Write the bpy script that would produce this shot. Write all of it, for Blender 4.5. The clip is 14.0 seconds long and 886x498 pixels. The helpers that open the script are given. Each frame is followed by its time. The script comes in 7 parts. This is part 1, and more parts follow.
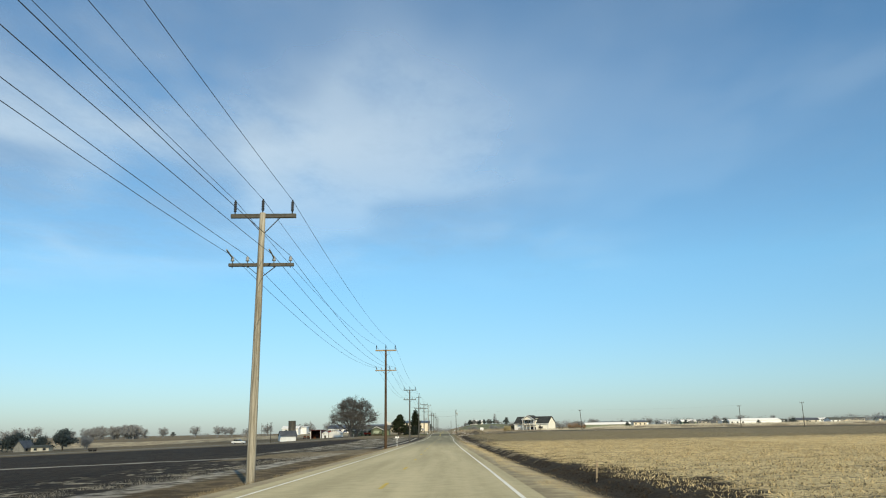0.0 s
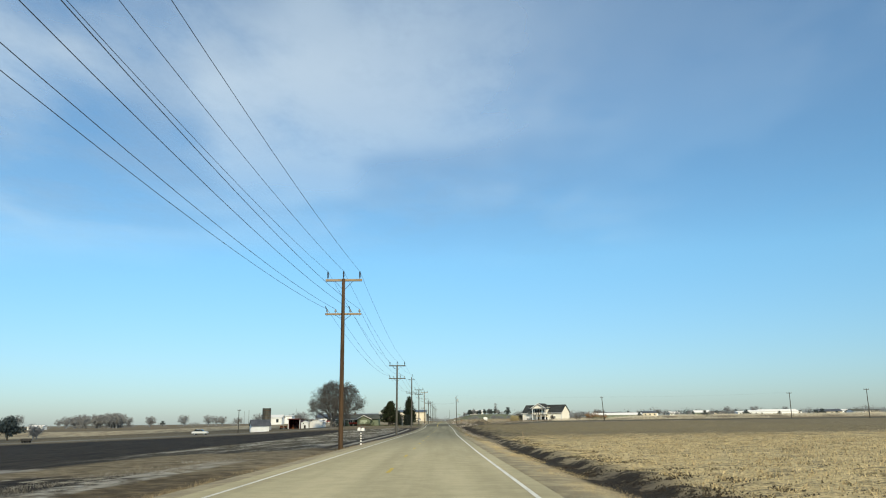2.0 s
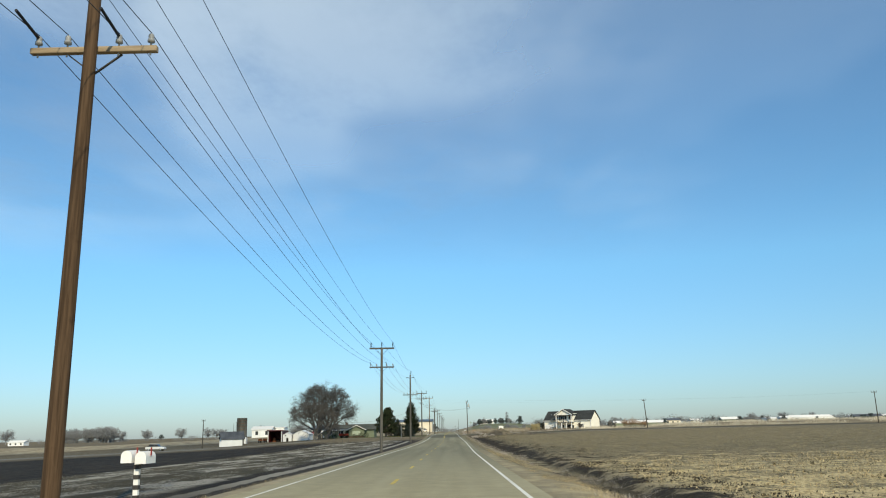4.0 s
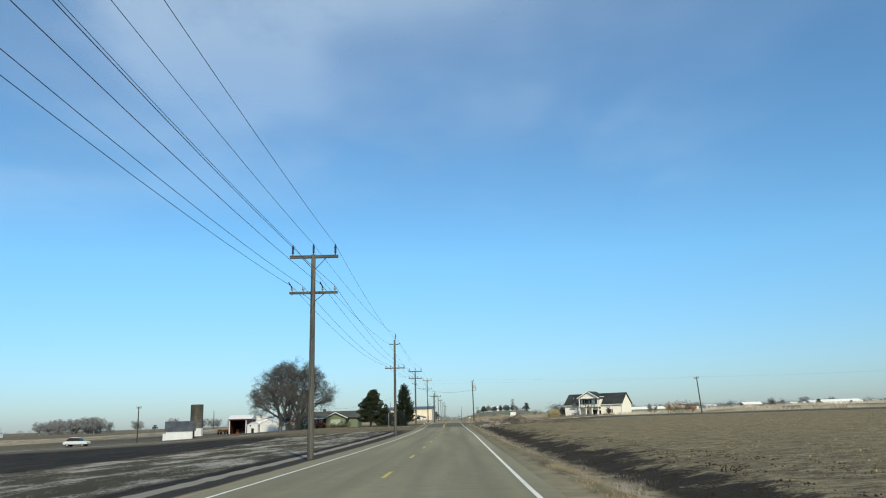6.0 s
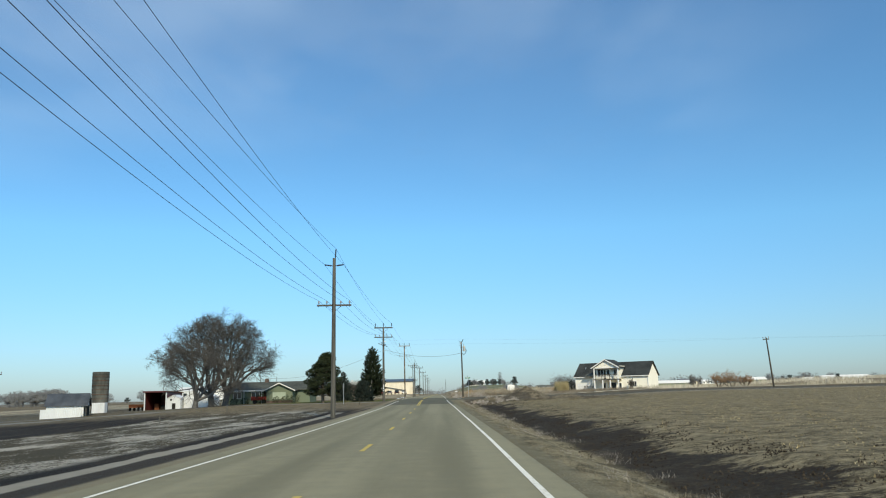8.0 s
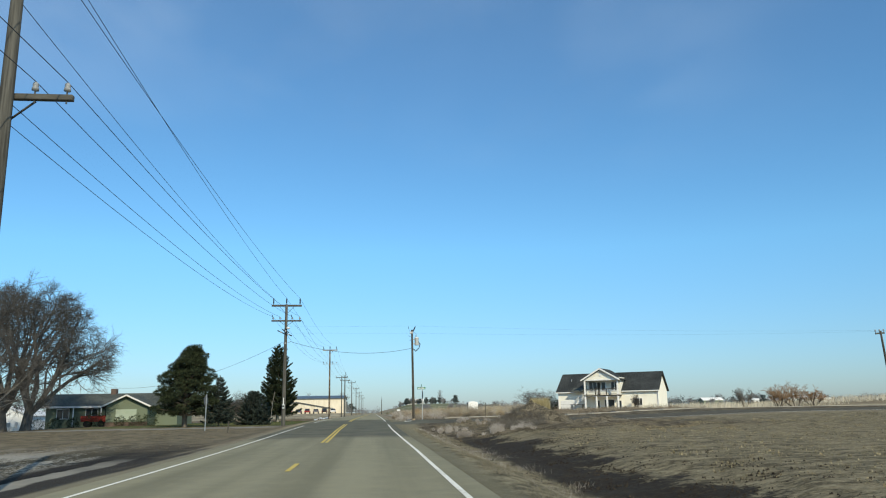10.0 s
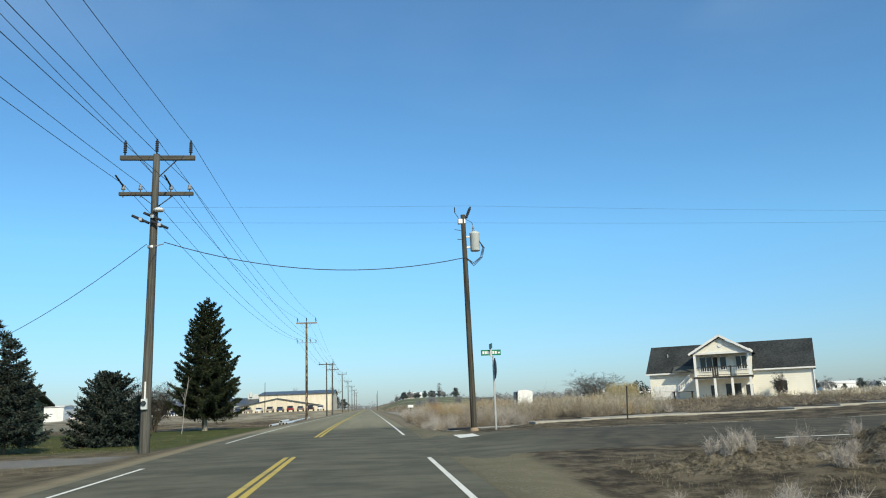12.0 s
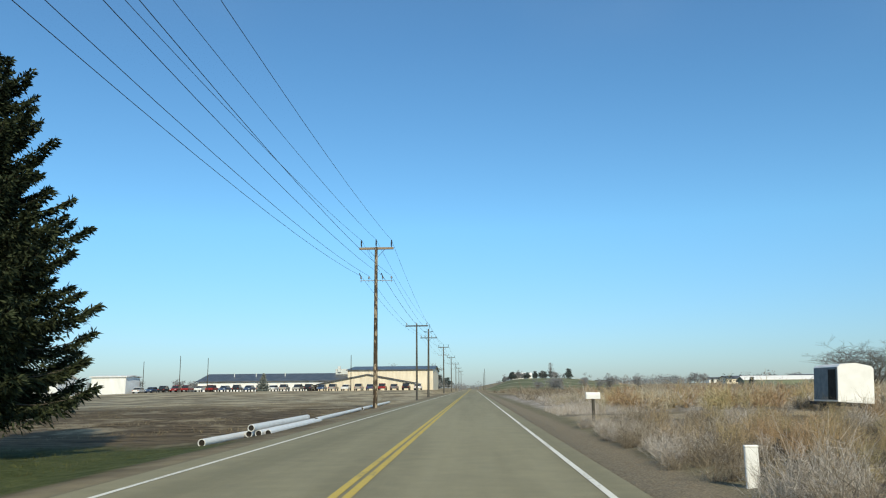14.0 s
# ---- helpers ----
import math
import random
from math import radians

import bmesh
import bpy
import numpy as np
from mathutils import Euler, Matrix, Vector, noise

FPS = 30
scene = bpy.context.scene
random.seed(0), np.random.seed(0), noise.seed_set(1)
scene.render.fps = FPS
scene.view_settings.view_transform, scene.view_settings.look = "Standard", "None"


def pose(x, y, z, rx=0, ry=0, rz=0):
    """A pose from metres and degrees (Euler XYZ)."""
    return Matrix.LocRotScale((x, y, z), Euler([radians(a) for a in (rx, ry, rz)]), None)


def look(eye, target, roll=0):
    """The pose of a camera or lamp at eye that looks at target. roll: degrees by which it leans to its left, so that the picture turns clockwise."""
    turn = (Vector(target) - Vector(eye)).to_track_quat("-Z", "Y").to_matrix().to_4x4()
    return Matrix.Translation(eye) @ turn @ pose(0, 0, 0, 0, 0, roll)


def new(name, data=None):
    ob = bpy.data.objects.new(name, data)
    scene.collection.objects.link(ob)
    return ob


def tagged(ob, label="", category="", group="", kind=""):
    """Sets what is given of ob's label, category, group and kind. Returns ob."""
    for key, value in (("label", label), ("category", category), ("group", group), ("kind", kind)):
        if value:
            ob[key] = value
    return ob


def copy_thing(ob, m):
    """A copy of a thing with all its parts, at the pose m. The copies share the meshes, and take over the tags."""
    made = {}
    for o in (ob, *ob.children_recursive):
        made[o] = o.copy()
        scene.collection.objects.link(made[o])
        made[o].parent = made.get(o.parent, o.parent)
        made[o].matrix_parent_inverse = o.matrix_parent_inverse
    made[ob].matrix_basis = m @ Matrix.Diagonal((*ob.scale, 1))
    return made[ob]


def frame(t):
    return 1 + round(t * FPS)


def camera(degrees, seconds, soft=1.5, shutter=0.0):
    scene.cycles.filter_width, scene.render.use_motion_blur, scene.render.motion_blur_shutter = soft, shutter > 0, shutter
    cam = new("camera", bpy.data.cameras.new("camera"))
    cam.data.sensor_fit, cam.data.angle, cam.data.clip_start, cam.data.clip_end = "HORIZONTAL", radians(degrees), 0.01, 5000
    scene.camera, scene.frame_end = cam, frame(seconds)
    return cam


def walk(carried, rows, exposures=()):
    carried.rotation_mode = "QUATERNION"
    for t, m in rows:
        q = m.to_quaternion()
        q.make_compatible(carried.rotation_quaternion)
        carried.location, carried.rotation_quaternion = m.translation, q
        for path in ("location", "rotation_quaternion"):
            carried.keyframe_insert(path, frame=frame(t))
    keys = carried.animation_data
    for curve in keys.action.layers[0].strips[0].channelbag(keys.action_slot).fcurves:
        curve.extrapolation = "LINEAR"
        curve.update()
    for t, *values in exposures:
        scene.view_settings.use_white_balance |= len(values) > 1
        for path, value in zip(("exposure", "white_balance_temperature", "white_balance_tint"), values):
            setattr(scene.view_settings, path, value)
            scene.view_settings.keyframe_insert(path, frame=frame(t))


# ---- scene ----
cam = camera(59.2, 14.0, soft=1.1)
EYE = 1.3
# seconds, place across and along, then yaw to the left, pitch up and roll in degrees
ROWS = [
    (0.0, -0.16, 0.33, -0.02, 13.08, -1.04),
    (0.5, -0.19, 10.84, -0.08, 13.06, -0.86),
    (1.0, -0.24, 21.31, -0.15, 12.86, -0.90),
    (1.5, -0.29, 31.74, -0.14, 12.66, -0.85),
    (2.0, -0.33, 42.12, -0.09, 12.41, -0.75),
    (2.5, -0.34, 52.47, 0.10, 12.48, -0.78),
    (3.0, -0.35, 62.79, 0.23, 12.80, -1.03),
    (5.5, -0.27, 114.49, 0.44, 13.26, -1.63),
    (6.0, -0.22, 124.98, 0.49, 12.35, -1.77),
    (6.5, -0.15, 135.50, 0.51, 11.47, -1.94),
    (7.0, -0.06, 146.06, 0.39, 10.77, -2.02),
    (7.5, 0.01, 156.65, 0.01, 10.43, -1.95),
    (8.0, 0.06, 167.27, -0.53, 10.51, -1.41),
    (8.5, 0.08, 177.92, -1.19, 10.85, -0.95),
    (9.0, 0.07, 188.61, -2.22, 11.36, -0.63),
    (11.5, -0.24, 241.30, -8.03, 11.82, -1.99),
    (12.0, -0.30, 251.68, -5.81, 11.34, -2.16),
    (12.5, -0.37, 262.03, -3.02, 10.80, -1.91),
    (13.0, -0.46, 272.42, -0.51, 10.41, -1.20),
    (13.5, -0.55, 282.86, 1.20, 10.11, -0.85),
    (14.0, -0.65, 293.33, 2.07, 10.10, -0.52),
]
KNOTS_Y = (-3000, 0, 30, 60, 90, 120, 150, 175, 200, 225, 241, 255, 270, 282, 293, 320, 9000)
KNOTS_Z = (0.5, 0.2, 0.01, -0.15, -0.27, -0.37, -0.46, -0.49, -0.45, -0.35, -0.25, -0.13, 0.04, 0.14, 0.2, 0.22, 0.22)


ROAD_TABLE = sum(np.interp(np.arange(-200, 1700, 0.5) + d, KNOTS_Y, KNOTS_Z) for d in (-12, -6, 0, 6, 12)) / 5


def road_z(y):
    """Height of the road's surface along its length, smoothed over a few metres."""
    s = min(max((y + 200) * 2, 0), len(ROAD_TABLE) - 2)
    k = int(s)
    return float(ROAD_TABLE[k] + (ROAD_TABLE[k + 1] - ROAD_TABLE[k]) * (s - k))


def ride(x, y, yaw, pitch, roll):
    """The camera rides at one height above the road."""
    eye = Vector((x, y, road_z(y) + EYE))
    a, b = radians(yaw), radians(pitch)
    return look(eye, eye + Vector((-math.sin(a) * math.cos(b), math.cos(a) * math.cos(b), math.sin(b))), roll)


walk(cam, [(t, ride(*row)) for t, *row in ROWS],
     exposures=[(0.0, 0.0, 7350, 4), (3.0, 0.0, 7150, 4), (6.0, -0.03, 6720, 4), (9.5, -0.01, 6620, 4), (11.5, 0.0, 6560, 4), (12.4, 0.06, 6575, 4), (13.0, 0.06, 6580, 4), (13.5, 0.0, 6590, 4), (14.0, 0.0, 6750, 4)])

# ---- world and sun ----
SUN_EL, SUN_AZ = radians(33), radians(163)   # azimuth from ahead (+y), clockwise
world = bpy.data.worlds.new("sky")
scene.world = world
world.use_nodes = True
wn, wl = world.node_tree.nodes, world.node_tree.links
sky = wn.new("ShaderNodeTexSky")
sky.sky_type, sky.sun_disc = "NISHITA", False
sky.sun_elevation, sky.sun_rotation = SUN_EL, SUN_AZ
sky.air_density, sky.dust_density, sky.ozone_density, sky.altitude = 1.0, 0.8, 1.2, 700
# winter haze: the air near the horizon is pale and cool, the blue above it deep
up = wn.new("ShaderNodeSeparateXYZ")
wl.new(wn.new("ShaderNodeTexCoord").outputs["Generated"], up.inputs[0])
haze = wn.new("ShaderNodeValToRGB")
wl.new(up.outputs["Z"], haze.inputs[0])
stops = haze.color_ramp.elements
stops[0].position, stops[0].color = 0.0, (0.455, 0.565, 0.80, 1)
stops[1].position, stops[1].color = 1.0, (0.62, 0.97, 1.16, 1)
for spot, tint in ((0.06, (0.515, 0.71, 0.945)), (0.2, (0.61, 1.00, 1.22)), (0.42, (0.58, 0.97, 1.22))):
    stops.new(spot).color = (*tint, 1)
tinted = wn.new("ShaderNodeMix")
tinted.data_type, tinted.blend_type = "RGBA", "MULTIPLY"
tinted.inputs[0].default_value = 1.0
wl.new(sky.outputs[0], tinted.inputs[6])
wl.new(haze.outputs[0], tinted.inputs[7])
wn["Background"].inputs["Strength"].default_value = 0.134
wl.new(tinted.outputs[2], wn["Background"].inputs["Color"])
sun = new("sun", bpy.data.lights.new("sun", "SUN"))
sun.data.energy, sun.data.angle, sun.data.color = 4.8, radians(0.6), (1.0, 0.88, 0.68)
sun_way = Vector((math.sin(SUN_AZ) * math.cos(SUN_EL), math.cos(SUN_AZ) * math.cos(SUN_EL), math.sin(SUN_EL)))
sun.matrix_world = look(sun_way * 100, (0, 0, 0))


# ---- material helpers ----
class Nodes:
    """A small wrapper to write node trees in few lines."""

    def __init__(self, name):
        self.mat = bpy.data.materials.new(name)
        self.mat.use_nodes = True
        self.t = self.mat.node_tree
        self.bsdf = self.t.nodes["Principled BSDF"]
        self.geo = self.t.nodes.new("ShaderNodeNewGeometry")
        self.tex = self.t.nodes.new("ShaderNodeTexCoord")
        self.sep = self.t.nodes.new("ShaderNodeSeparateXYZ")
        self.link(self.geo.outputs["Position"], self.sep.inputs[0])
        self.pos, self.x, self.y, self.z = self.geo.outputs["Position"], *self.sep.outputs

    def link(self, a, b):
        self.t.links.new(a, b)

    def put(self, value, socket):
        if isinstance(value, (int, float)):
            socket.default_value = value
        elif isinstance(value, tuple):
            socket.default_value = (*value, 1.0) if len(socket.default_value) == 4 and len(value) == 3 else value
        else:
            self.link(value, socket)

    def noise(self, scale, detail=4.0, stretch=None, rough=0.55, local=False):
        n = self.t.nodes.new("ShaderNodeTexNoise")
        n.inputs["Scale"].default_value, n.inputs["Detail"].default_value, n.inputs["Roughness"].default_value = scale, detail, rough
        src = self.tex.outputs["Object"] if local else self.pos
        if stretch:
            m = self.t.nodes.new("ShaderNodeMapping")
            m.inputs["Scale"].default_value = stretch
            self.link(src, m.inputs[0])
            src = m.outputs[0]
        self.link(src, n.inputs["Vector"])
        return n.outputs["Fac"]

    def voronoi(self, scale, out="Distance", local=False):
        n = self.t.nodes.new("ShaderNodeTexVoronoi")
        n.inputs["Scale"].default_value = scale
        self.link(self.tex.outputs["Object"] if local else self.pos, n.inputs["Vector"])
        return n.outputs[out]

    def math(self, op, a, b=0.0, c=0.0):
        n = self.t.nodes.new("ShaderNodeMath")
        n.operation = op
        for v, s in zip((a, b, c), n.inputs):
            self.put(v, s)
        return n.outputs[0]

    def step(self, value, a, b, lo=0.0, hi=1.0):
        n = self.t.nodes.new("ShaderNodeMapRange")
        n.interpolation_type = "SMOOTHSTEP"
        for v, k in ((value, 0), (a, 1), (b, 2), (lo, 3), (hi, 4)):
            self.put(v, n.inputs[k])
        return n.outputs[0]

    def mix(self, fac, a, b):
        n = self.t.nodes.new("ShaderNodeMix")
        n.data_type = "RGBA"
        self.put(fac, n.inputs[0])
        self.put(a, n.inputs[6])
        self.put(b, n.inputs[7])
        return n.outputs[2]

    def random(self):
        return self.t.nodes.new("ShaderNodeObjectInfo").outputs["Random"]

    def island(self):
        return self.geo.outputs["Random Per Island"]

    def bump(self, height, strength=0.4, distance=0.02):
        n = self.t.nodes.new("ShaderNodeBump")
        n.inputs["Strength"].default_value, n.inputs["Distance"].default_value = strength, distance
        self.link(height, n.inputs["Height"])
        self.link(n.outputs[0], self.bsdf.inputs["Normal"])

    def done(self, color, rough=0.8, metal=0.0):
        self.put(color, self.bsdf.inputs["Base Color"])
        self.put(rough, self.bsdf.inputs["Roughness"])
        self.put(metal, self.bsdf.inputs["Metallic"])
        if not isinstance(rough, (int, float)) or rough > 0.6:
            self.bsdf.inputs["Specular IOR Level"].default_value = 0.12
        return self.mat


def plain(name, a, b, scale=3.0, rough=0.7, metal=0.0, bump=0.2, stretch=None, fine=40.0, local=True):
    """A surface that wanders between two colours at two scales."""
    n = Nodes(name)
    big, small = n.noise(scale, 5, stretch, local=local), n.noise(fine, 3, stretch, local=local)
    f = n.math("MULTIPLY_ADD", small, 0.45, n.math("MULTIPLY", big, 0.55))
    n.bump(small, bump, 0.01)
    return n.done(n.mix(n.step(f, 0.35, 0.65), a, b), n.step(small, 0.2, 0.8, max(rough - 0.1, 0.05), min(rough + 0.1, 1.0)), metal)


# ---- materials ----
def ground_material():
    n = Nodes("earth_and_grass")
    x, y = n.math("DIVIDE", n.x, 0.88), n.y
    wob = n.math("SUBTRACT", n.noise(0.35, 4), 0.5)
    fine = n.noise(9.0, 6)
    mid = n.noise(1.3, 5)
    broad = n.noise(0.06, 4)
    xw = n.math("MULTIPLY_ADD", wob, 2.2, x)
    yw = n.math("MULTIPLY_ADD", wob, 14.0, y)
    xs = n.math("MULTIPLY_ADD", wob, 0.5, x)
    xt = n.math("MULTIPLY_ADD", n.math("SUBTRACT", fine, 0.5), 0.25, n.math("MULTIPLY_ADD", wob, 0.12, x))
    furrow = n.noise(1.0, 5, (0.9, 0.12, 1.0), 0.65)
    cross = n.noise(1.0, 6, (0.22, 1.6, 1.0), 0.7)

    def both(f, lo, hi, amount):
        return n.step(f, lo, hi, 0.0, amount)

    def band(v, a, b, soft):
        lo, hi = (a - soft, a + soft) if isinstance(a, (int, float)) else (n.math("SUBTRACT", a, soft), n.math("ADD", a, soft))
        return n.math("MULTIPLY", n.step(v, lo, hi), n.step(v, b - soft, b + soft, 1.0, 0.0))

    def times(*fs):
        out = fs[0]
        for f in fs[1:]:
            out = n.math("MULTIPLY", out, f)
        return out

    # far land: dry tan fields with long darker strips
    far = n.mix(n.step(n.noise(1.0, 4, (0.004, 0.03, 1.0)), 0.42, 0.6), (0.27, 0.225, 0.145), (0.16, 0.13, 0.09))
    col = n.mix(n.step(mid, 0.3, 0.7), far, n.mix(0.5, far, (0.36, 0.30, 0.19)))
    col = n.mix(n.step(xw, -30, -60, 0.0, 0.8), col, n.mix(n.step(n.noise(1.0, 5, (0.01, 0.07, 1.0)), 0.4, 0.62), (0.085, 0.068, 0.046), (0.19, 0.155, 0.10)))
    # ploughed rows of the far slope, with pale tracks across
    rows = n.math("FRACT", n.math("MULTIPLY", n.math("MULTIPLY_ADD", y, 0.16, x), 0.085))
    slope = n.mix(n.step(n.math("ABSOLUTE", n.math("SUBTRACT", rows, 0.5)), 0.42, 0.47), (0.130, 0.145, 0.080), (0.32, 0.305, 0.21))
    slope = n.mix(n.step(n.noise(0.05, 4), 0.45, 0.7, 0.0, 0.5), slope, (0.19, 0.165, 0.11))
    col = n.mix(times(band(x, 7, 62, 3.0), band(y, 520, 775, 8.0)), col, slope)
    # the stubble field, straw thinning out with distance
    speck = n.noise(1.0, 8, (1.1, 2.0, 1.0), 0.8)
    grain = n.noise(1.0, 8, (4.5, 6.5, 1.0), 0.85)
    soil = n.mix(n.step(n.math("MULTIPLY_ADD", grain, 0.5, n.math("MULTIPLY", speck, 0.5)), 0.42, 0.58), (0.072, 0.059, 0.035), (0.29, 0.243, 0.152))
    soil = n.mix(n.step(grain, 0.58, 0.66, 0.0, 0.7), soil, (0.37, 0.315, 0.20))
    straw = n.mix(n.step(fine, 0.3, 0.7), (0.40, 0.305, 0.150), (0.74, 0.60, 0.34))
    thin = n.step(yw, 85, 165, 0.55, 0.37)
    litter = n.math("ADD", n.math("MULTIPLY", cross, 0.12), n.math("ADD", n.math("MULTIPLY", fine, 0.28), n.math("MULTIPLY", n.noise(1.0, 8, (0.8, 1.1, 1.0), 0.8), 0.6)))
    stubble = n.mix(n.step(litter, n.math("SUBTRACT", 0.96, thin), n.math("SUBTRACT", 1.07, thin)), soil, straw)
    col = n.mix(times(n.step(xw, 4.5, 6.5), n.step(y, 266, 269, 1.0, 0.0)), col, stubble)
    # dark damp band beside the verge
    spread = n.math("ADD", n.step(yw, 115, 165, 0.0, 1.9), n.math("MULTIPLY", n.step(yw, 46, 20, 0.0, 2.6), n.step(yw, -20, 5)))
    damp = times(n.step(x, 3.1, 3.6), n.step(n.math("SUBTRACT", n.math("MULTIPLY_ADD", n.math("SUBTRACT", n.noise(0.22, 8, None, 0.8), 0.5), 9.0, xw), spread), 4.7, 5.3, 1.0, 0.0), n.step(y, 262, 270, 1.0, 0.0))
    col = n.mix(n.math("MULTIPLY", damp, n.step(litter, 0.45, 0.66, 0.98, 0.86)), col, n.mix(fine, (0.013, 0.010, 0.007), (0.046, 0.035, 0.024)))
    # left fields: dark tilled soil, frosty grass, light strips
    dark = n.mix(n.step(furrow, 0.35, 0.7), (0.017, 0.014, 0.011), (0.045, 0.036, 0.027))
    col = n.mix(times(n.step(xw, -7.5, -9.5), n.step(yw, 300, 262)), col, dark)
    frost_spots = n.step(n.math("MULTIPLY_ADD", fine, 0.35, n.math("MULTIPLY", n.noise(1.0, 5, (0.35, 0.10, 1.0), 0.7), 0.75)), 0.545, 0.63)
    frost = n.mix(frost_spots, (0.062, 0.053, 0.034), (0.36, 0.335, 0.285))
    col = n.mix(times(band(xs, -29, -11.7, 0.5), n.step(y, 85, 125), n.step(yw, 262, 240)), col, frost)
    # pale track across the left fields
    yt = n.math("MULTIPLY_ADD", wob, 5.0, n.math("MULTIPLY_ADD", x, 0.10, y))
    col = n.mix(times(band(yt, 77.8, 81.6, 1.0), n.step(x, -9.0, -12.0)), col, n.mix(mid, (0.20, 0.19, 0.17), (0.33, 0.31, 0.27)))
    tufts = n.step(n.noise(0.9, 5), 0.56, 0.66)
    col = n.mix(times(tufts, band(xw, -24, -9, 2.0), n.step(y, 100, 88)), col, (0.30, 0.27, 0.21))
    verge = n.mix(n.step(mid, 0.35, 0.7), (0.075, 0.056, 0.033), (0.18, 0.138, 0.080))
    col = n.mix(times(band(xw, -12.6, -6.5, 0.6), n.step(yw, 112, 98)), col, verge)
    tan = n.mix(n.step(n.noise(1.0, 6, (0.5, 1.1, 1.0), 0.75), 0.38, 0.64), (0.11, 0.087, 0.053), (0.26, 0.212, 0.138))
    col = n.mix(times(band(xw, -24, -6.8, 1.2), band(yw, 74.0, 100.0, 2.5)), col, tan)
    col = n.mix(times(band(xs, -14.0, -12.0, 0.3), n.step(y, 88, 80), n.step(mid, 0.38, 0.62, 0.1, 0.9)), col, (0.40, 0.375, 0.32))
    # smooth dark strip and its pale lip beside the carriageway
    col = n.mix(times(band(xt, -9.75, -6.6, 0.15), n.step(y, 98, 122), n.step(yw, 244, 232)), col, n.mix(fine, (0.032, 0.027, 0.022), (0.062, 0.053, 0.043)))
    col = n.mix(times(band(xt, -10.55, -9.75, 0.10), n.step(y, 98, 122), n.step(yw, 244, 232)), col, n.mix(mid, (0.235, 0.217, 0.178), (0.335, 0.31, 0.26)))
    # farmyard: trodden dry grass
    yard = n.mix(n.step(mid, 0.3, 0.7), (0.095, 0.078, 0.050), (0.19, 0.158, 0.105))
    col = n.mix(times(n.step(x, -6.9, -7.7), n.step(yw, 240, 254), n.step(y, 330, 322)), col, yard)
    # lawn
    lawn = n.mix(n.step(n.math("ADD", n.math("MULTIPLY", mid, 0.5), n.math("MULTIPLY", fine, 0.5)), 0.35, 0.68), (0.050, 0.066, 0.020), (0.118, 0.130, 0.048))
    col = n.mix(times(n.step(xs, -7.4, -8.0), n.step(n.math("MULTIPLY_ADD", wob, 4.0, y), 281, 284), n.step(n.math("MULTIPLY_ADD", wob, 4.0, y), 317, 312), n.step(x, -34, -28)), col, lawn)
    # brown plot behind the lawn
    plot = n.mix(n.step(cross, 0.35, 0.68), (0.065, 0.046, 0.027), (0.215, 0.160, 0.095))
    plot = n.mix(n.step(n.noise(1.0, 7, (0.30, 0.14, 1.0), 0.75), 0.51, 0.62, 0.0, 0.85), plot, (0.36, 0.295, 0.19))
    col = n.mix(times(n.step(xs, -8.5, -10.5), n.step(n.math("MULTIPLY_ADD", wob, 4.0, y), 312, 317), n.step(yw, 385, 355)), col, plot)
    col = n.mix(times(n.step(xs, -8.0, -10.0), n.step(yw, 350, 378), n.step(y, 482, 478)), col, n.mix(n.step(n.noise(1.0, 6, (0.2, 0.12, 1.0), 0.7), 0.38, 0.62), (0.22, 0.175, 0.11), (0.50, 0.42, 0.28)))
    # farm lane and concrete drive
    col = n.mix(times(band(n.math("MULTIPLY_ADD", x, 0.1, yw), 252.0, 258.5, 1.0), n.step(x, -30, -40)), col, n.mix(mid, (0.17, 0.155, 0.13), (0.29, 0.27, 0.23)))
    col = n.mix(times(band(n.math("MULTIPLY_ADD", wob, 1.0, y), 275.3, 279.0, 0.3), n.step(x, -8.5, -10.0)), col, n.mix(mid, (0.17, 0.165, 0.15), (0.27, 0.26, 0.24)))
    # trodden drive by the letter box
    col = n.mix(times(band(n.math("MULTIPLY_ADD", wob, 3.0, y), 321, 325.5, 0.5), n.step(x, 1.9, 2.6)), col, n.mix(mid, (0.30, 0.24, 0.15), (0.46, 0.38, 0.25)))
    col = n.mix(times(n.step(xs, 2.6, 3.6), n.step(yw, 324, 332), n.step(yw, 420, 385), n.step(x, 22, 10)), col, n.mix(n.step(mid, 0.35, 0.65), (0.20, 0.165, 0.12), (0.46, 0.41, 0.36)))
    # bare brown earth at the junction's corners
    corner = n.mix(n.step(n.noise(1.1, 8, None, 0.75), 0.4, 0.62), (0.048, 0.038, 0.025), (0.185, 0.150, 0.098))
    col = n.mix(times(n.step(xs, 2.6, 3.6), band(n.math("MULTIPLY_ADD", wob, 1.5, y), 278.4, 286.4, 0.4)), col, corner)
    col = n.mix(times(n.step(xs, 2.2, 3.6), band(n.math("MULTIPLY_ADD", wob, 3.0, y), 250.0, 271.0, 1.5), n.step(x, 28, 20)), col, corner)
    under = n.mix(n.step(mid, 0.4, 0.65), (0.045, 0.036, 0.025), (0.16, 0.13, 0.092))
    col = n.mix(times(n.step(xs, 2.4, 3.0), band(n.math("MULTIPLY_ADD", wob, 1.5, y), 286.6, 320.8, 0.6), n.step(x, 45, 30)), col, under)
    # gravel shoulders
    stones = n.step(n.voronoi(28.0), 0.0, 0.75)
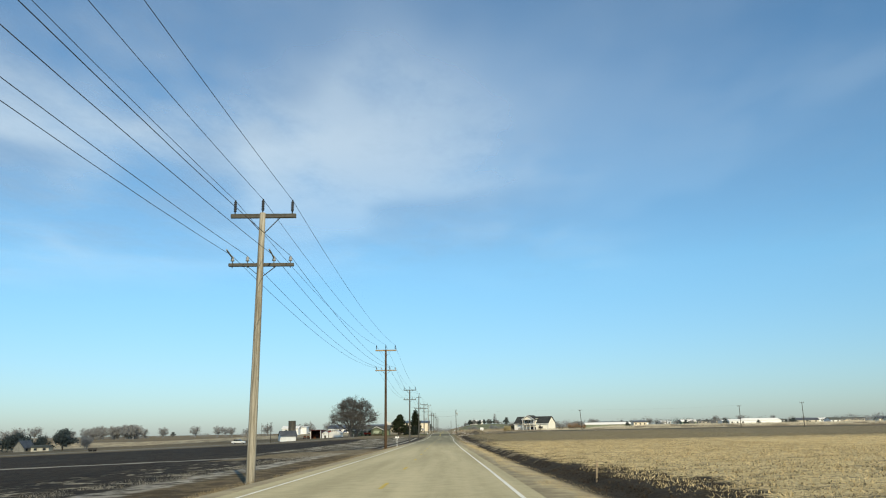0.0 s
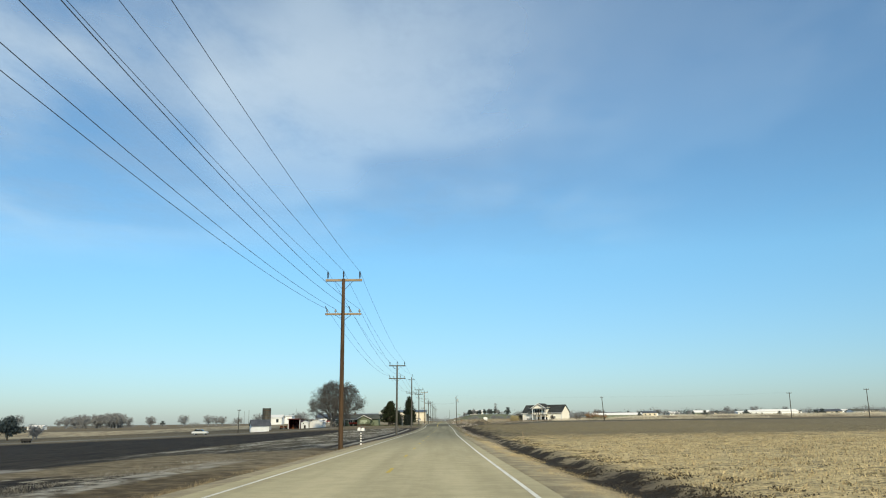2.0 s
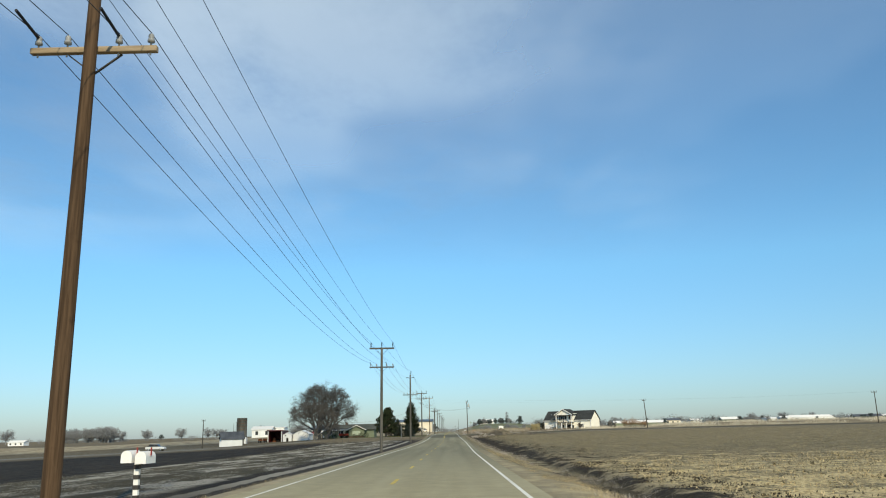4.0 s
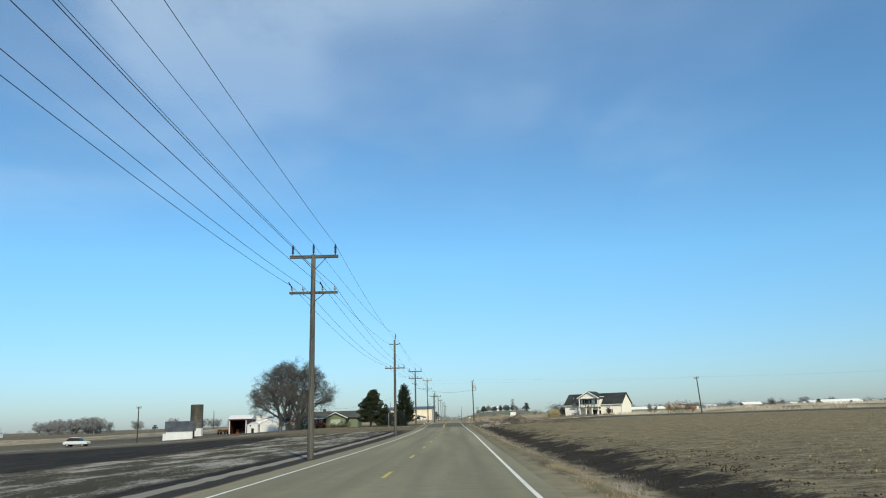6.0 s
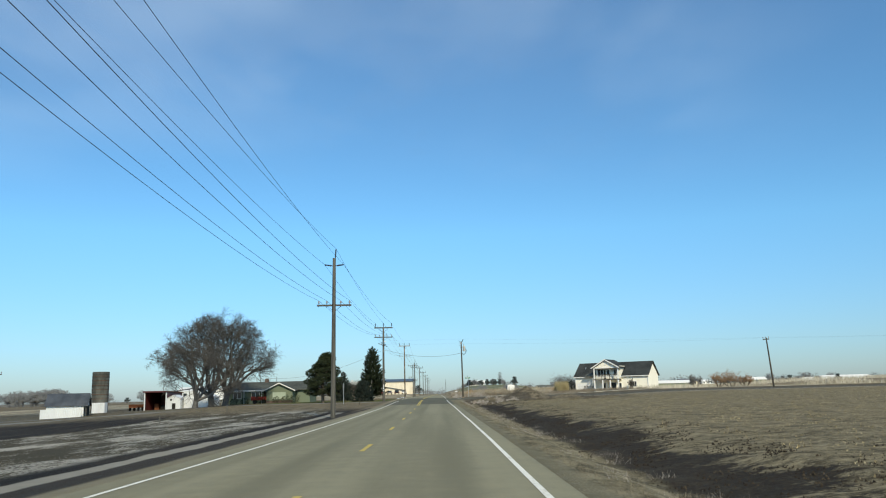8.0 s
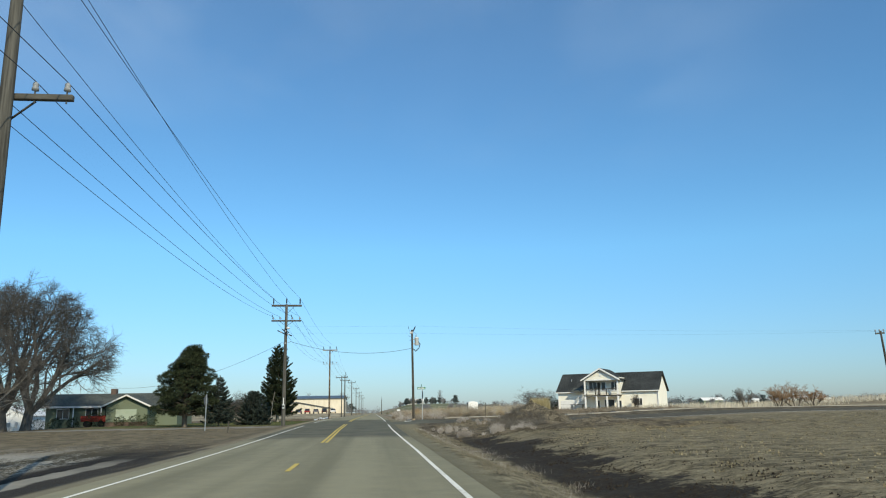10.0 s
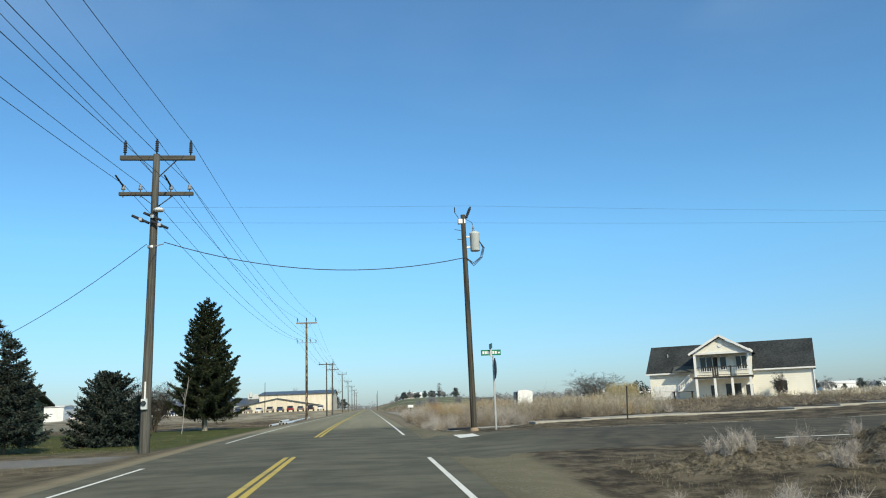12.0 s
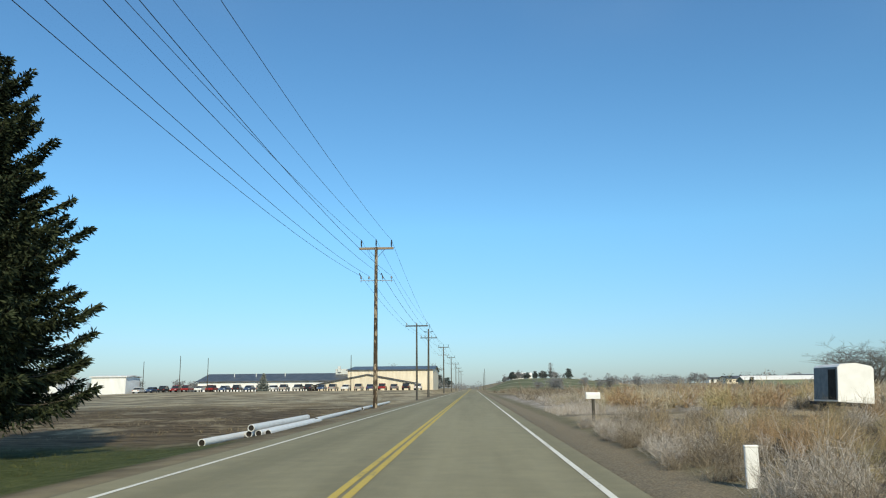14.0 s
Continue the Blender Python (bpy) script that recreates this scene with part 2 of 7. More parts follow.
    gravel = n.mix(stones, n.mix(n.step(yw, 110, 180), (0.44, 0.37, 0.245), (0.31, 0.272, 0.178)), n.mix(n.step(yw, 110, 180), (0.30, 0.245, 0.155), (0.18, 0.157, 0.10)))
    gravel = n.mix(n.step(mid, 0.40, 0.65), gravel, n.mix(n.step(yw, 110, 180), (0.50, 0.415, 0.255), (0.19, 0.166, 0.102)))
    col = n.mix(times(band(xs, 1.5, 3.5, 0.35), n.step(y, 2000, 1900)), col, gravel)
    col = n.mix(band(xs, n.step(yw, 100, 130, -7.2, -6.75), -5.8, 0.18), col, n.mix(0.3, gravel, (0.26, 0.24, 0.19)))
    col = n.mix(times(band(xs, 1.5, 2.75, 0.25), n.step(y, 288, 296)), col, n.mix(stones, (0.36, 0.30, 0.21), (0.23, 0.185, 0.125)))
    # matted dry grass on the verge, then a dark ditch bottom
    mat = n.mix(n.step(n.noise(1.0, 7, (2.2, 0.9, 1.0), 0.75), 0.38, 0.62), (0.088, 0.074, 0.044), (0.285, 0.245, 0.155))
    col = n.mix(times(band(n.math("MULTIPLY_ADD", wob, 0.9, x), 2.5, 4.55, 0.25), n.step(yw, 92, 128), n.step(y, 258, 252)), col, mat)
    lumps = n.math("ADD", n.math("MULTIPLY", n.noise(3.0, 7, None, 0.75), 2.2), n.math("MULTIPLY", speck, 1.0))
    n.bump(n.math("ADD", n.math("MULTIPLY", fine, 0.6), lumps), 0.8, 0.07)
    return n.done(col, 0.95)


def asphalt_material():
    n = Nodes("worn_asphalt")
    x = n.x
    grit, mid, long = n.noise(90.0, 3), n.noise(2.0, 5), n.noise(1.0, 5, (0.8, 0.03, 1.0))
    f = n.math("ADD", n.math("MULTIPLY", grit, 0.3), n.math("ADD", n.math("MULTIPLY", mid, 0.25), n.math("MULTIPLY", long, 0.45)))
    col = n.mix(n.step(f, 0.36, 0.64), (0.176, 0.161, 0.104), (0.268, 0.246, 0.162))
    wheel = n.math("ABSOLUTE", n.math("SUBTRACT", n.math("ABSOLUTE", n.math("SUBTRACT", n.math("ABSOLUTE", n.math("ADD", x, 1.88)), 1.55)), 0.75))
    col = n.mix(n.step(n.math("MULTIPLY_ADD", long, 0.5, wheel), 0.15, 0.75, 0.35, 0.0), col, (0.130, 0.120, 0.077))
    # paler, yellower asphalt towards the start of the road
    paler = n.step(n.math("MULTIPLY_ADD", long, 40.0, n.y), 165, 85)
    col = n.mix(paler, col, n.mix(n.step(f, 0.36, 0.64), (0.33, 0.288, 0.175), (0.52, 0.455, 0.285)))
    newer = n.math("MULTIPLY", n.step(n.math("MULTIPLY_ADD", mid, 3.0, n.y), 246, 250), n.step(n.math("MULTIPLY_ADD", mid, 3.0, n.y), 296, 290))
    patchy = n.noise(1.0, 6, (0.5, 0.9, 1.0), 0.7)
    col = n.mix(n.math("MULTIPLY", newer, 0.85), col, n.mix(n.step(patchy, 0.36, 0.64), (0.062, 0.060, 0.044), (0.128, 0.120, 0.086)))
    later = n.step(n.math("MULTIPLY_ADD", long, 12.0, n.y), 288, 312)
    col = n.mix(later, col, n.mix(n.step(f, 0.36, 0.64), (0.205, 0.186, 0.118), (0.310, 0.281, 0.182)))
    branch = n.math("MULTIPLY", n.step(x, 3.0, 6.0), n.math("MULTIPLY", n.step(n.y, 262, 266), n.step(n.y, 286, 282)))
    col = n.mix(branch, col, n.mix(n.step(mid, 0.35, 0.65), (0.055, 0.049, 0.034), (0.110, 0.096, 0.067)))
    n.bump(grit, 0.35, 0.01)
    return n.done(col, n.step(mid, 0.2, 0.8, 0.78, 0.92))


def paint_material(name, color, under):
    n = Nodes(name)
    wear = n.step(n.math("ADD", n.math("MULTIPLY", n.noise(14.0, 5), 0.6), n.math("MULTIPLY", n.noise(0.5, 3), 0.4)), 0.50, 0.68)
    return n.done(n.mix(wear, color, under), 0.7)


def wood_pole_material(name, a, b):
    n = Nodes(name)
    streak = n.noise(1.0, 6, (14.0, 14.0, 0.55), 0.65, local=True)
    knots = n.noise(2.2, 3, local=True)
    col = n.mix(n.step(streak, 0.34, 0.66), a, b)
    col = n.mix(n.step(knots, 0.6, 0.75, 0.0, 0.5), col, tuple(v * 0.45 for v in a))
    n.bump(streak, 0.6, 0.015)
    return n.done(col, 0.88)


def needle_material(name, dark, light):
    n = Nodes(name)
    f = n.math("ADD", n.math("MULTIPLY", n.island(), 0.65), n.math("MULTIPLY", n.noise(1.2, 3), 0.35))
    return n.done(n.mix(n.step(f, 0.15, 0.85), dark, light), 0.75)


def siding_material(name, color, pitch=0.2):
    """Lapped horizontal boards."""
    n = Nodes(name)
    saw = n.math("FRACT", n.math("DIVIDE", n.z, pitch))
    n.bump(saw, 0.6, 0.02)
    dirt = n.noise(0.8, 5, (1.0, 1.0, 0.4))
    return n.done(n.mix(n.step(dirt, 0.45, 0.8, 0.0, 0.35), color, tuple(v * 0.72 for v in color)), 0.65)


def shingle_material(name, a, b):
    n = Nodes(name)
    row = n.math("FRACT", n.math("DIVIDE", n.z, 0.14))
    n.bump(n.math("ADD", row, n.noise(30.0, 3)), 0.5, 0.02)
    return n.done(n.mix(n.step(n.math("ADD", n.math("MULTIPLY", n.noise(6.0, 4), 0.6), n.math("MULTIPLY", n.noise(0.5, 3), 0.4)), 0.36, 0.64), a, b), 0.9)


def ribbed_material(name, a, b, pitch=0.3, axis=0, rough=0.5, metal=0.0):
    n = Nodes(name)
    s = n.t.nodes.new("ShaderNodeSeparateXYZ")
    n.link(n.tex.outputs["Object"], s.inputs[0])
    wave = n.math("SINE", n.math("MULTIPLY", s.outputs[axis], 2 * math.pi / pitch))
    n.bump(wave, 0.6, 0.03)
    return n.done(n.mix(n.step(n.noise(0.7, 5, (1, 1, 0.3), local=True), 0.35, 0.7), a, b), rough, metal)


GROUND = ground_material()
ASPHALT = asphalt_material()
LINE_WHITE = paint_material("road_paint_white", (0.76, 0.735, 0.655), (0.38, 0.36, 0.29))
LINE_YELLOW = paint_material("road_paint_yellow", (0.54, 0.40, 0.09), (0.24, 0.21, 0.12))
POLE_TAN = wood_pole_material("weathered_tan_wood", (0.15, 0.132, 0.098), (0.40, 0.365, 0.295))
POLE_GREY = wood_pole_material("weathered_grey_wood", (0.052, 0.050, 0.044), (0.128, 0.123, 0.108))
POLE_BROWN = wood_pole_material("brown_treated_wood", (0.045, 0.028, 0.017), (0.105, 0.066, 0.040))


def mottled_pole():
    n = Nodes("mottled_treated_wood")
    streak = n.noise(1.0, 6, (14.0, 14.0, 0.55), 0.65, local=True)
    blot = n.noise(1.0, 4, (5.0, 5.0, 2.2), 0.6, local=True)
    col = n.mix(n.step(streak, 0.34, 0.66), (0.028, 0.021, 0.016), (0.105, 0.078, 0.052))
    col = n.mix(n.step(blot, 0.50, 0.58, 0.0, 0.9), col, n.mix(n.step(streak, 0.3, 0.7), (0.30, 0.235, 0.16), (0.46, 0.37, 0.26)))
    n.bump(streak, 0.6, 0.015)
    return n.done(col, 0.88)


POLE_MOTTLED = mottled_pole()
POLE_DARK = wood_pole_material("dark_treated_wood", (0.032, 0.029, 0.024), (0.090, 0.082, 0.067))
ARM_WOOD = plain("crossarm_wood", (0.056, 0.053, 0.046), (0.122, 0.115, 0.098), 2.0, 0.9, stretch=(0.6, 6.0, 6.0))
ARM_PALE = plain("pale_crossarm_wood", (0.23, 0.17, 0.11), (0.37, 0.29, 0.20), 2.0, 0.9, stretch=(0.6, 6.0, 6.0))
STEEL = plain("galvanised_steel", (0.34, 0.35, 0.35), (0.52, 0.53, 0.53), 6.0, 0.45, 0.7)
IRON = plain("dark_iron", (0.035, 0.034, 0.033), (0.075, 0.07, 0.065), 5.0, 0.6, 0.4)
PORCELAIN_DARK = plain("dark_insulator_rubber", (0.022, 0.024, 0.030), (0.045, 0.046, 0.052), 8.0, 0.4)
PORCELAIN_GREY = plain("grey_insulator_glaze", (0.20, 0.21, 0.22), (0.32, 0.33, 0.34), 8.0, 0.3)
WIRE = plain("weathered_cable", (0.035, 0.037, 0.042), (0.07, 0.072, 0.078), 2.0, 0.6)
NEEDLES = needle_material("spruce_needles", (0.010, 0.017, 0.010), (0.058, 0.070, 0.034))
NEEDLES_BLUE = needle_material("blue_spruce_needles", (0.016, 0.024, 0.019), (0.066, 0.084, 0.070))
BARK = plain("grey_brown_bark", (0.075, 0.062, 0.048), (0.175, 0.150, 0.118), 3.0, 0.95, bump=0.6, stretch=(4, 4, 0.8))
TWIG = plain("bare_twigs", (0.100, 0.096, 0.090), (0.185, 0.176, 0.164), 2.0, 0.95)
TWIG_RED = plain("russet_twigs", (0.19, 0.115, 0.065), (0.34, 0.22, 0.13), 1.0, 0.95)


# ---- building helpers ----
def part(name, bm, material, parent=None, label="", smooth=False):
    """Links a bmesh as one mesh object, under a thing where one is given."""
    me = bpy.data.meshes.new(name)
    if smooth:
        for f in bm.faces:
            f.smooth = True
    bm.to_mesh(me)
    bm.free()
    me.materials.append(material)
    ob = new(name, me)
    if parent is not None:
        ob.parent = parent
    return tagged(ob, label)


def raw(name, verts, faces, material, parent=None, label="", smooth=False):
    """Links plain vertex and face lists as one mesh object."""
    me = bpy.data.meshes.new(name)
    me.from_pydata(verts, [], faces)
    me.materials.append(material)
    if smooth:
        me.polygons.foreach_set("use_smooth", [True] * len(me.polygons))
    me.update()
    ob = new(name, me)
    if parent is not None:
        ob.parent = parent
    return tagged(ob, label)


def thing(name, m, label, category, group=""):
    ob = new(name)
    ob.empty_display_size = 0.2
    ob.matrix_world = m
    return tagged(ob, label, category, group)


def add_box(bm, x0, x1, y0, y1, z0, z1, bevel=0.0):
    r = bmesh.ops.create_cube(bm, size=1.0, matrix=Matrix.Translation(((x0 + x1) / 2, (y0 + y1) / 2, (z0 + z1) / 2)) @ Matrix.Diagonal((x1 - x0, y1 - y0, z1 - z0, 1)))
    if bevel:
        es = list({e for v in r["verts"] for e in v.link_edges})
        bmesh.ops.bevel(bm, geom=es, offset=bevel, segments=1, affect="EDGES")
    return bm


def box(x0, x1, y0, y1, z0, z1, bevel=0.0):
    return add_box(bmesh.new(), x0, x1, y0, y1, z0, z1, bevel)


def add_beam(bm, a, b, w, h):
    """A squared bar from a to b."""
    a, b = Vector(a), Vector(b)
    q = (b - a).to_track_quat("Z", "Y").to_matrix().to_4x4()
    bmesh.ops.create_cube(bm, size=1.0, matrix=Matrix.Translation((a + b) / 2) @ q @ Matrix.Diagonal((w, h, (b - a).length, 1)))
    return bm


def add_rod(bm, a, b, r0, r1=None, n=10):
    a, b = Vector(a), Vector(b)
    q = (b - a).to_track_quat("Z", "Y").to_matrix().to_4x4()
    bmesh.ops.create_cone(bm, cap_ends=True, segments=n, radius1=r0, radius2=r0 if r1 is None else r1, depth=(b - a).length, matrix=Matrix.Translation((a + b) / 2) @ q)
    return bm


def rod(a, b, r0, r1=None, n=10):
    return add_rod(bmesh.new(), a, b, r0, r1, n)


def prism(outline, depth, axis="y", start=0.0):
    """An outline in (a, z) pushed along an axis."""
    bm = bmesh.new()
    spots = []
    for d in (start, start + depth):
        spots.append([bm.verts.new((a, d, z) if axis == "y" else (d, a, z)) for a, z in outline])
    n = len(outline)
    bm.faces.new(spots[0])
    bm.faces.new(spots[1][::-1])
    for i in range(n):
        bm.faces.new((spots[0][i], spots[1][i], spots[1][(i + 1) % n], spots[0][(i + 1) % n]))
    bmesh.ops.recalc_face_normals(bm, faces=bm.faces)
    return bm


def tube(points, radius, sides=5):
    """Vertices and faces of a tube along points; radius may be one number or one a point."""
    vs, fs = [], []
    for i, p in enumerate(points):
        p = Vector(p)
        d = (Vector(points[min(i + 1, len(points) - 1)]) - Vector(points[max(i - 1, 0)])).normalized()
        u = d.cross((0, 0, 1)) if abs(d.z) < 0.95 else d.cross((1, 0, 0))
        u.normalize()
        w = d.cross(u)
        r = float(radius if isinstance(radius, (int, float)) else radius[i])
        for k in range(sides):
            a = 2 * math.pi * k / sides
            vs.append(tuple(p + r * (math.cos(a) * u + math.sin(a) * w)))
    for i in range(len(points) - 1):
        for k in range(sides):
            a, b = i * sides + k, i * sides + (k + 1) % sides
            fs.append((a, b, b + sides, a + sides))
    return vs, fs


def merged(pieces):
    vs, fs = [], []
    for v, f in pieces:
        o = len(vs)
        vs += v
        fs += [tuple(i + o for i in q) for q in f]
    return vs, fs


def lathe(profile, n=12, at=(0, 0, 0), tilt=None):
    """A turned form: (radius, height) pairs about z."""
    bm = bmesh.new()
    rings = []
    for r, z in profile:
        rings.append([bm.verts.new((r * math.cos(2 * math.pi * k / n), r * math.sin(2 * math.pi * k / n), z)) for k in range(n)])
    for a, b in zip(rings, rings[1:]):
        for k in range(n):
            bm.faces.new((a[k], a[(k + 1) % n], b[(k + 1) % n], b[k]))
    bm.faces.new(rings[0][::-1])
    bm.faces.new(rings[-1])
    m = Matrix.Translation(at) @ (tilt if tilt is not None else Matrix())
    bmesh.ops.transform(bm, matrix=m, verts=bm.verts)
    return bm


# ---- the lie of the land ----
ROAD_L, ROAD_R, LINE_L, LINE_R, MIDDLE = -5.5, 1.75, -4.93, 1.29, -1.90


def sway(y):
    """How far the carriageway wanders sideways from a straight line."""
    return float(np.interp(y, (-100, 0, 30, 60, 80, 140, 160, 190, 203, 235, 258, 300, 600), (0.10, 0.10, 0.12, 0.04, -0.06, -0.12, 0.02, 0.17, 0.16, 0.02, -0.24, -0.33, -0.30)))


def dash_y(k):
    """Where the middle of a centre dash lies; the crew that painted them paced the gaps unevenly."""
    return 21.3 + 10.35 * k + float(np.interp(k, (0, 4, 7, 11, 18), (0, 2.6, 2.6, 0, 0)))


def smooth01(v, a, b):
    s = min(max((v - a) / (b - a), 0.0), 1.0)
    return s * s * (3 - 2 * s)


def land_z(x, y):
    """Height of the ground, without clods."""
    z = road_z(y)
    if x < ROAD_L:
        d = ROAD_L - x
        yard = smooth01(y, 225, 265)
        dip = -(0.42 - 0.22 * yard) * smooth01(d, 0.3, 2.4)
        fall = -0.030 * min(max(d - 6, 0), 60) * (1 - 0.30 * yard * smooth01(y, 285, 306)) * (1 - smooth01(y, 330, 420))
        if yard > 0:
            fall *= 1 - yard * (1 - smooth01(d, 18, 44))
        fall -= 0.030 * min(max(d - 66, 0), 105)
        rise = 1.0 * smooth01(y, 400, 470) * smooth01(d, 0, 6)
        z += dip + fall + rise
    elif x > ROAD_R:
        d = x - ROAD_R
        side = smooth01(y, 260, 268) * (1 - smooth01(y, 281, 288))
        early = 1 - smooth01(y, 110, 170)
        cut = d - 0.22 * early * noise.noise((y * 0.25, 4.0, 1.0))
        ditch = (-0.36 + 0.20 * early) * smooth01(d, 0.7, 1.9) * (1 - smooth01(cut, 2.3 - 0.1 * early, 6.0 - 3.3 * early)) * (1 - side) * (1 - smooth01(y, 290, 300))
        rise = 0.13 * smooth01(d, 0.4, 2.6) * smooth01(y, 264, 277) + 0.42 * smooth01(d, 14, 32) * smooth01(y, 180, 290)
        field = (0.10 * smooth01(d, 4, 9)) * (1 - side)
        bank = 0.85 * smooth01(d, 46, 66) * smooth01(y, 286, 302) * (1 - smooth01(y, 335, 370))
        z += ditch + rise + field + bank
        hill = 5.6 * smooth01(y, 500, 760) * smooth01(d, 3, 24) * (1 - 0.85 * smooth01(d, 44, 82))
        z += hill + 2.2 * smooth01(y, 500, 1000) * smooth01(d, 60, 200)
    return z


def clods(x, y):
    if ROAD_L - 0.7 < x < ROAD_R + 0.7 or (x > 0 and 267 < y < 281):
        return 0.0
    a = noise.noise((x * 0.9, y * 0.9, 3.0)) * (0.05 - 0.03 * smooth01(y, 100, 140)) + noise.noise((x * 2.3, y * 2.3, 7.0)) * 0.05
    if 2.4 < x < 9.0 and y < 262:
        a += (0.09 * noise.noise((x * 1.1, y * 0.55, 21.0)) + 0.06 * noise.noise((x * 0.7, y * 1.3, 25.0))) * smooth01(x, 2.4, 3.6) * (1 - smooth01(x, 6.0, 9.0))
    if 4.5 < x < 24 and 244 < y < 269:
        a += (0.22 * noise.noise((x * 0.45, y * 0.45, 11.0)) + 0.12 * noise.noise((x * 1.1, y * 1.1, 13.0))) * smooth01(x, 4.5, 7) * smooth01(y, 244, 250)
    return a * smooth01(max(ROAD_L - x, x - ROAD_R), 0.5, 3.0)


MOUNDS = (
    (10.6, 262.8, 3.2, 5.6, 1.50, 2.0, "heap of brown earth grown over with dry weeds"),
    (15.4, 263.4, 3.0, 3.6, 0.40, 5.0, "lower heap of brown earth with tufts"),
    (6.8, 265.4, 3.0, 1.5, 0.34, 9.0, "low bank of brown earth with dry grass"),
)


def mound_top(px, py, rx, ry, h, seed):
    """Height of a heap above the land at a spot given from its middle."""
    r = min(math.hypot(px / rx, py / ry), 1.0)
    top = h * max(0.0, 1 - r ** 0.95) * (0.95 + 0.30 * noise.noise((px * 0.55 + seed, py * 0.4, 1.0)))
    rough = noise.noise((px * 1.5, py * 1.5, seed)) * 0.15 + noise.noise((px * 3.6, py * 3.6, seed)) * 0.17 + noise.noise((px * 8.0, py * 8.0, seed)) * 0.08
    return top + rough * (1 - r ** 4) * min(1.0, h + 0.2) - 0.12 * r


def spoil(x, y):
    """What the heaps add to the land's height."""
    if not (3 < x < 20 and 250 < y < 268):
        return 0.0
    return max([0.0] + [mound_top(x - m[0], y - m[1], *m[2:6]) for m in MOUNDS])


def axis_steps(lo, hi, step, end_lo, end_hi, grow=1.16):
    mid = list(np.arange(lo, hi + step / 2, step))
    out, s, v = [], step, lo
    while v > end_lo:
        s *= grow
        v -= s
        out.append(v)
    up, s, v = [], step, hi
    while v < end_hi:
        s *= grow
        v += s
        up.append(v)
    return out[::-1] + mid + up


def build_ground():
    xs = axis_steps(-24, 24, 0.48, -4200, 4200)
    xs = sorted([x for x in xs if abs(x - ROAD_L) > 0.3 and abs(x - ROAD_R) > 0.3] + [3.66, 3.92, 4.08, 4.22, 4.5] + [ROAD_L + 0.06, ROAD_L, ROAD_R, ROAD_R - 0.06])
    ys = axis_steps(-6, 336, 0.85, -1500, 4600)
    vs = []
    for y in ys:
        for x in xs:
            under = ROAD_L < x < ROAD_R or (x >= ROAD_R and 270.0 < y < 278.6)
            edge = sway(y) * (1 - smooth01(abs(x + 2), 4.6, 9.0))
            vs.append((x + edge, y, land_z(x, y) + (-0.06 if under else clods(x, y))))
    n = len(xs)
    fs = [(j * n + i, j * n + i + 1, (j + 1) * n + i + 1, (j + 1) * n + i) for j in range(len(ys) - 1) for i in range(n - 1)]
    tagged(raw("ground", vs, fs, GROUND, smooth=True), "flat winter farmland with stubble, dark tilled soil and lawn", "ground", kind="structure")


def strip(name, x0, x1, y0, y1, lift, material, label, category="road", step=2.0, cols=1, thick=0.0, kind="structure"):
    """A ribbon along the road that follows its crown."""
    ny = max(1, int((y1 - y0) / step))
    vs, fs = [], []
    for j in range(ny + 1):
        y = y0 + (y1 - y0) * j / ny
        for i in range(cols + 1):
            x = x0 + (x1 - x0) * i / cols
            crown = 0.04 - 0.02 * abs(x - MIDDLE) / 2
            vs.append((x + sway(y), y, road_z(y) + crown + lift))
    w = cols + 1
    fs = [(j * w + i, j * w + i + 1, (j + 1) * w + i + 1, (j + 1) * w + i) for j in range(ny) for i in range(cols)]
    return tagged(raw(name, vs, fs, material), label, category, kind=kind)


build_ground()
def side_road():
    xs = [ROAD_R - 0.9 + 0.4 * k for k in range(22)] + [ROAD_R + 10.5 + 3.0 * k for k in range(66)]
    vs, fs = [], []
    for x in xs:
        for y in np.linspace(269.8, 278.8, 6):
            flare = 4.5 * math.exp(-max(x - ROAD_R, 0) / 2.2) * (y - 274.3) / 4.5
            edge = 0.04 if abs(y - 274.3) > 4.4 else 0.0
            vs.append((x, y + flare, land_z(max(x, ROAD_R + 0.1), y + flare) - 0.02 + 0.05 * smooth01(x, 1.2, 2.4) - 0.004 * abs(y - 274.3) - edge))
    fs = [(i * 6 + j, (i + 1) * 6 + j, (i + 1) * 6 + j + 1, i * 6 + j + 1) for i in range(len(xs) - 1) for j in range(5)]
    tagged(raw("side_road", vs, fs, ASPHALT), "grey asphalt side road meeting the country road", "road", kind="structure")


side_road()
strip("road", ROAD_L, ROAD_R, -120, 1500, 0.0, ASPHALT, "worn two-lane asphalt country road", cols=8)
for a, b in ((-120, 269.8), (280.2, 1500)):
    strip("edge_line", LINE_L - 0.048, LINE_L + 0.048, a, b, 0.006, LINE_WHITE, "white painted edge line on the asphalt", "road marking")
for a, b in ((-120, 269.5), (281.2, 1500)):
    strip("edge_line", LINE_R - 0.048, LINE_R + 0.048, a, b, 0.006, LINE_WHITE, "white painted edge line on the asphalt", "road marking")
for k in range(-8, 21):
    strip("centre_dash", MIDDLE - 0.055, MIDDLE + 0.055, dash_y(k) - 1.2, dash_y(k) + 1.2, 0.006, LINE_YELLOW, "yellow painted centre dash on the asphalt", "road marking")
for off in (-0.085, 0.085):
    for a, b in ((241.0, 271.0), (281.5, 1500)):
        strip("centre_line", MIDDLE + 0.02 + off - 0.055, MIDDLE + 0.02 + off + 0.055, a, b, 0.006, LINE_YELLOW, "yellow double centre line on the asphalt", "road marking")


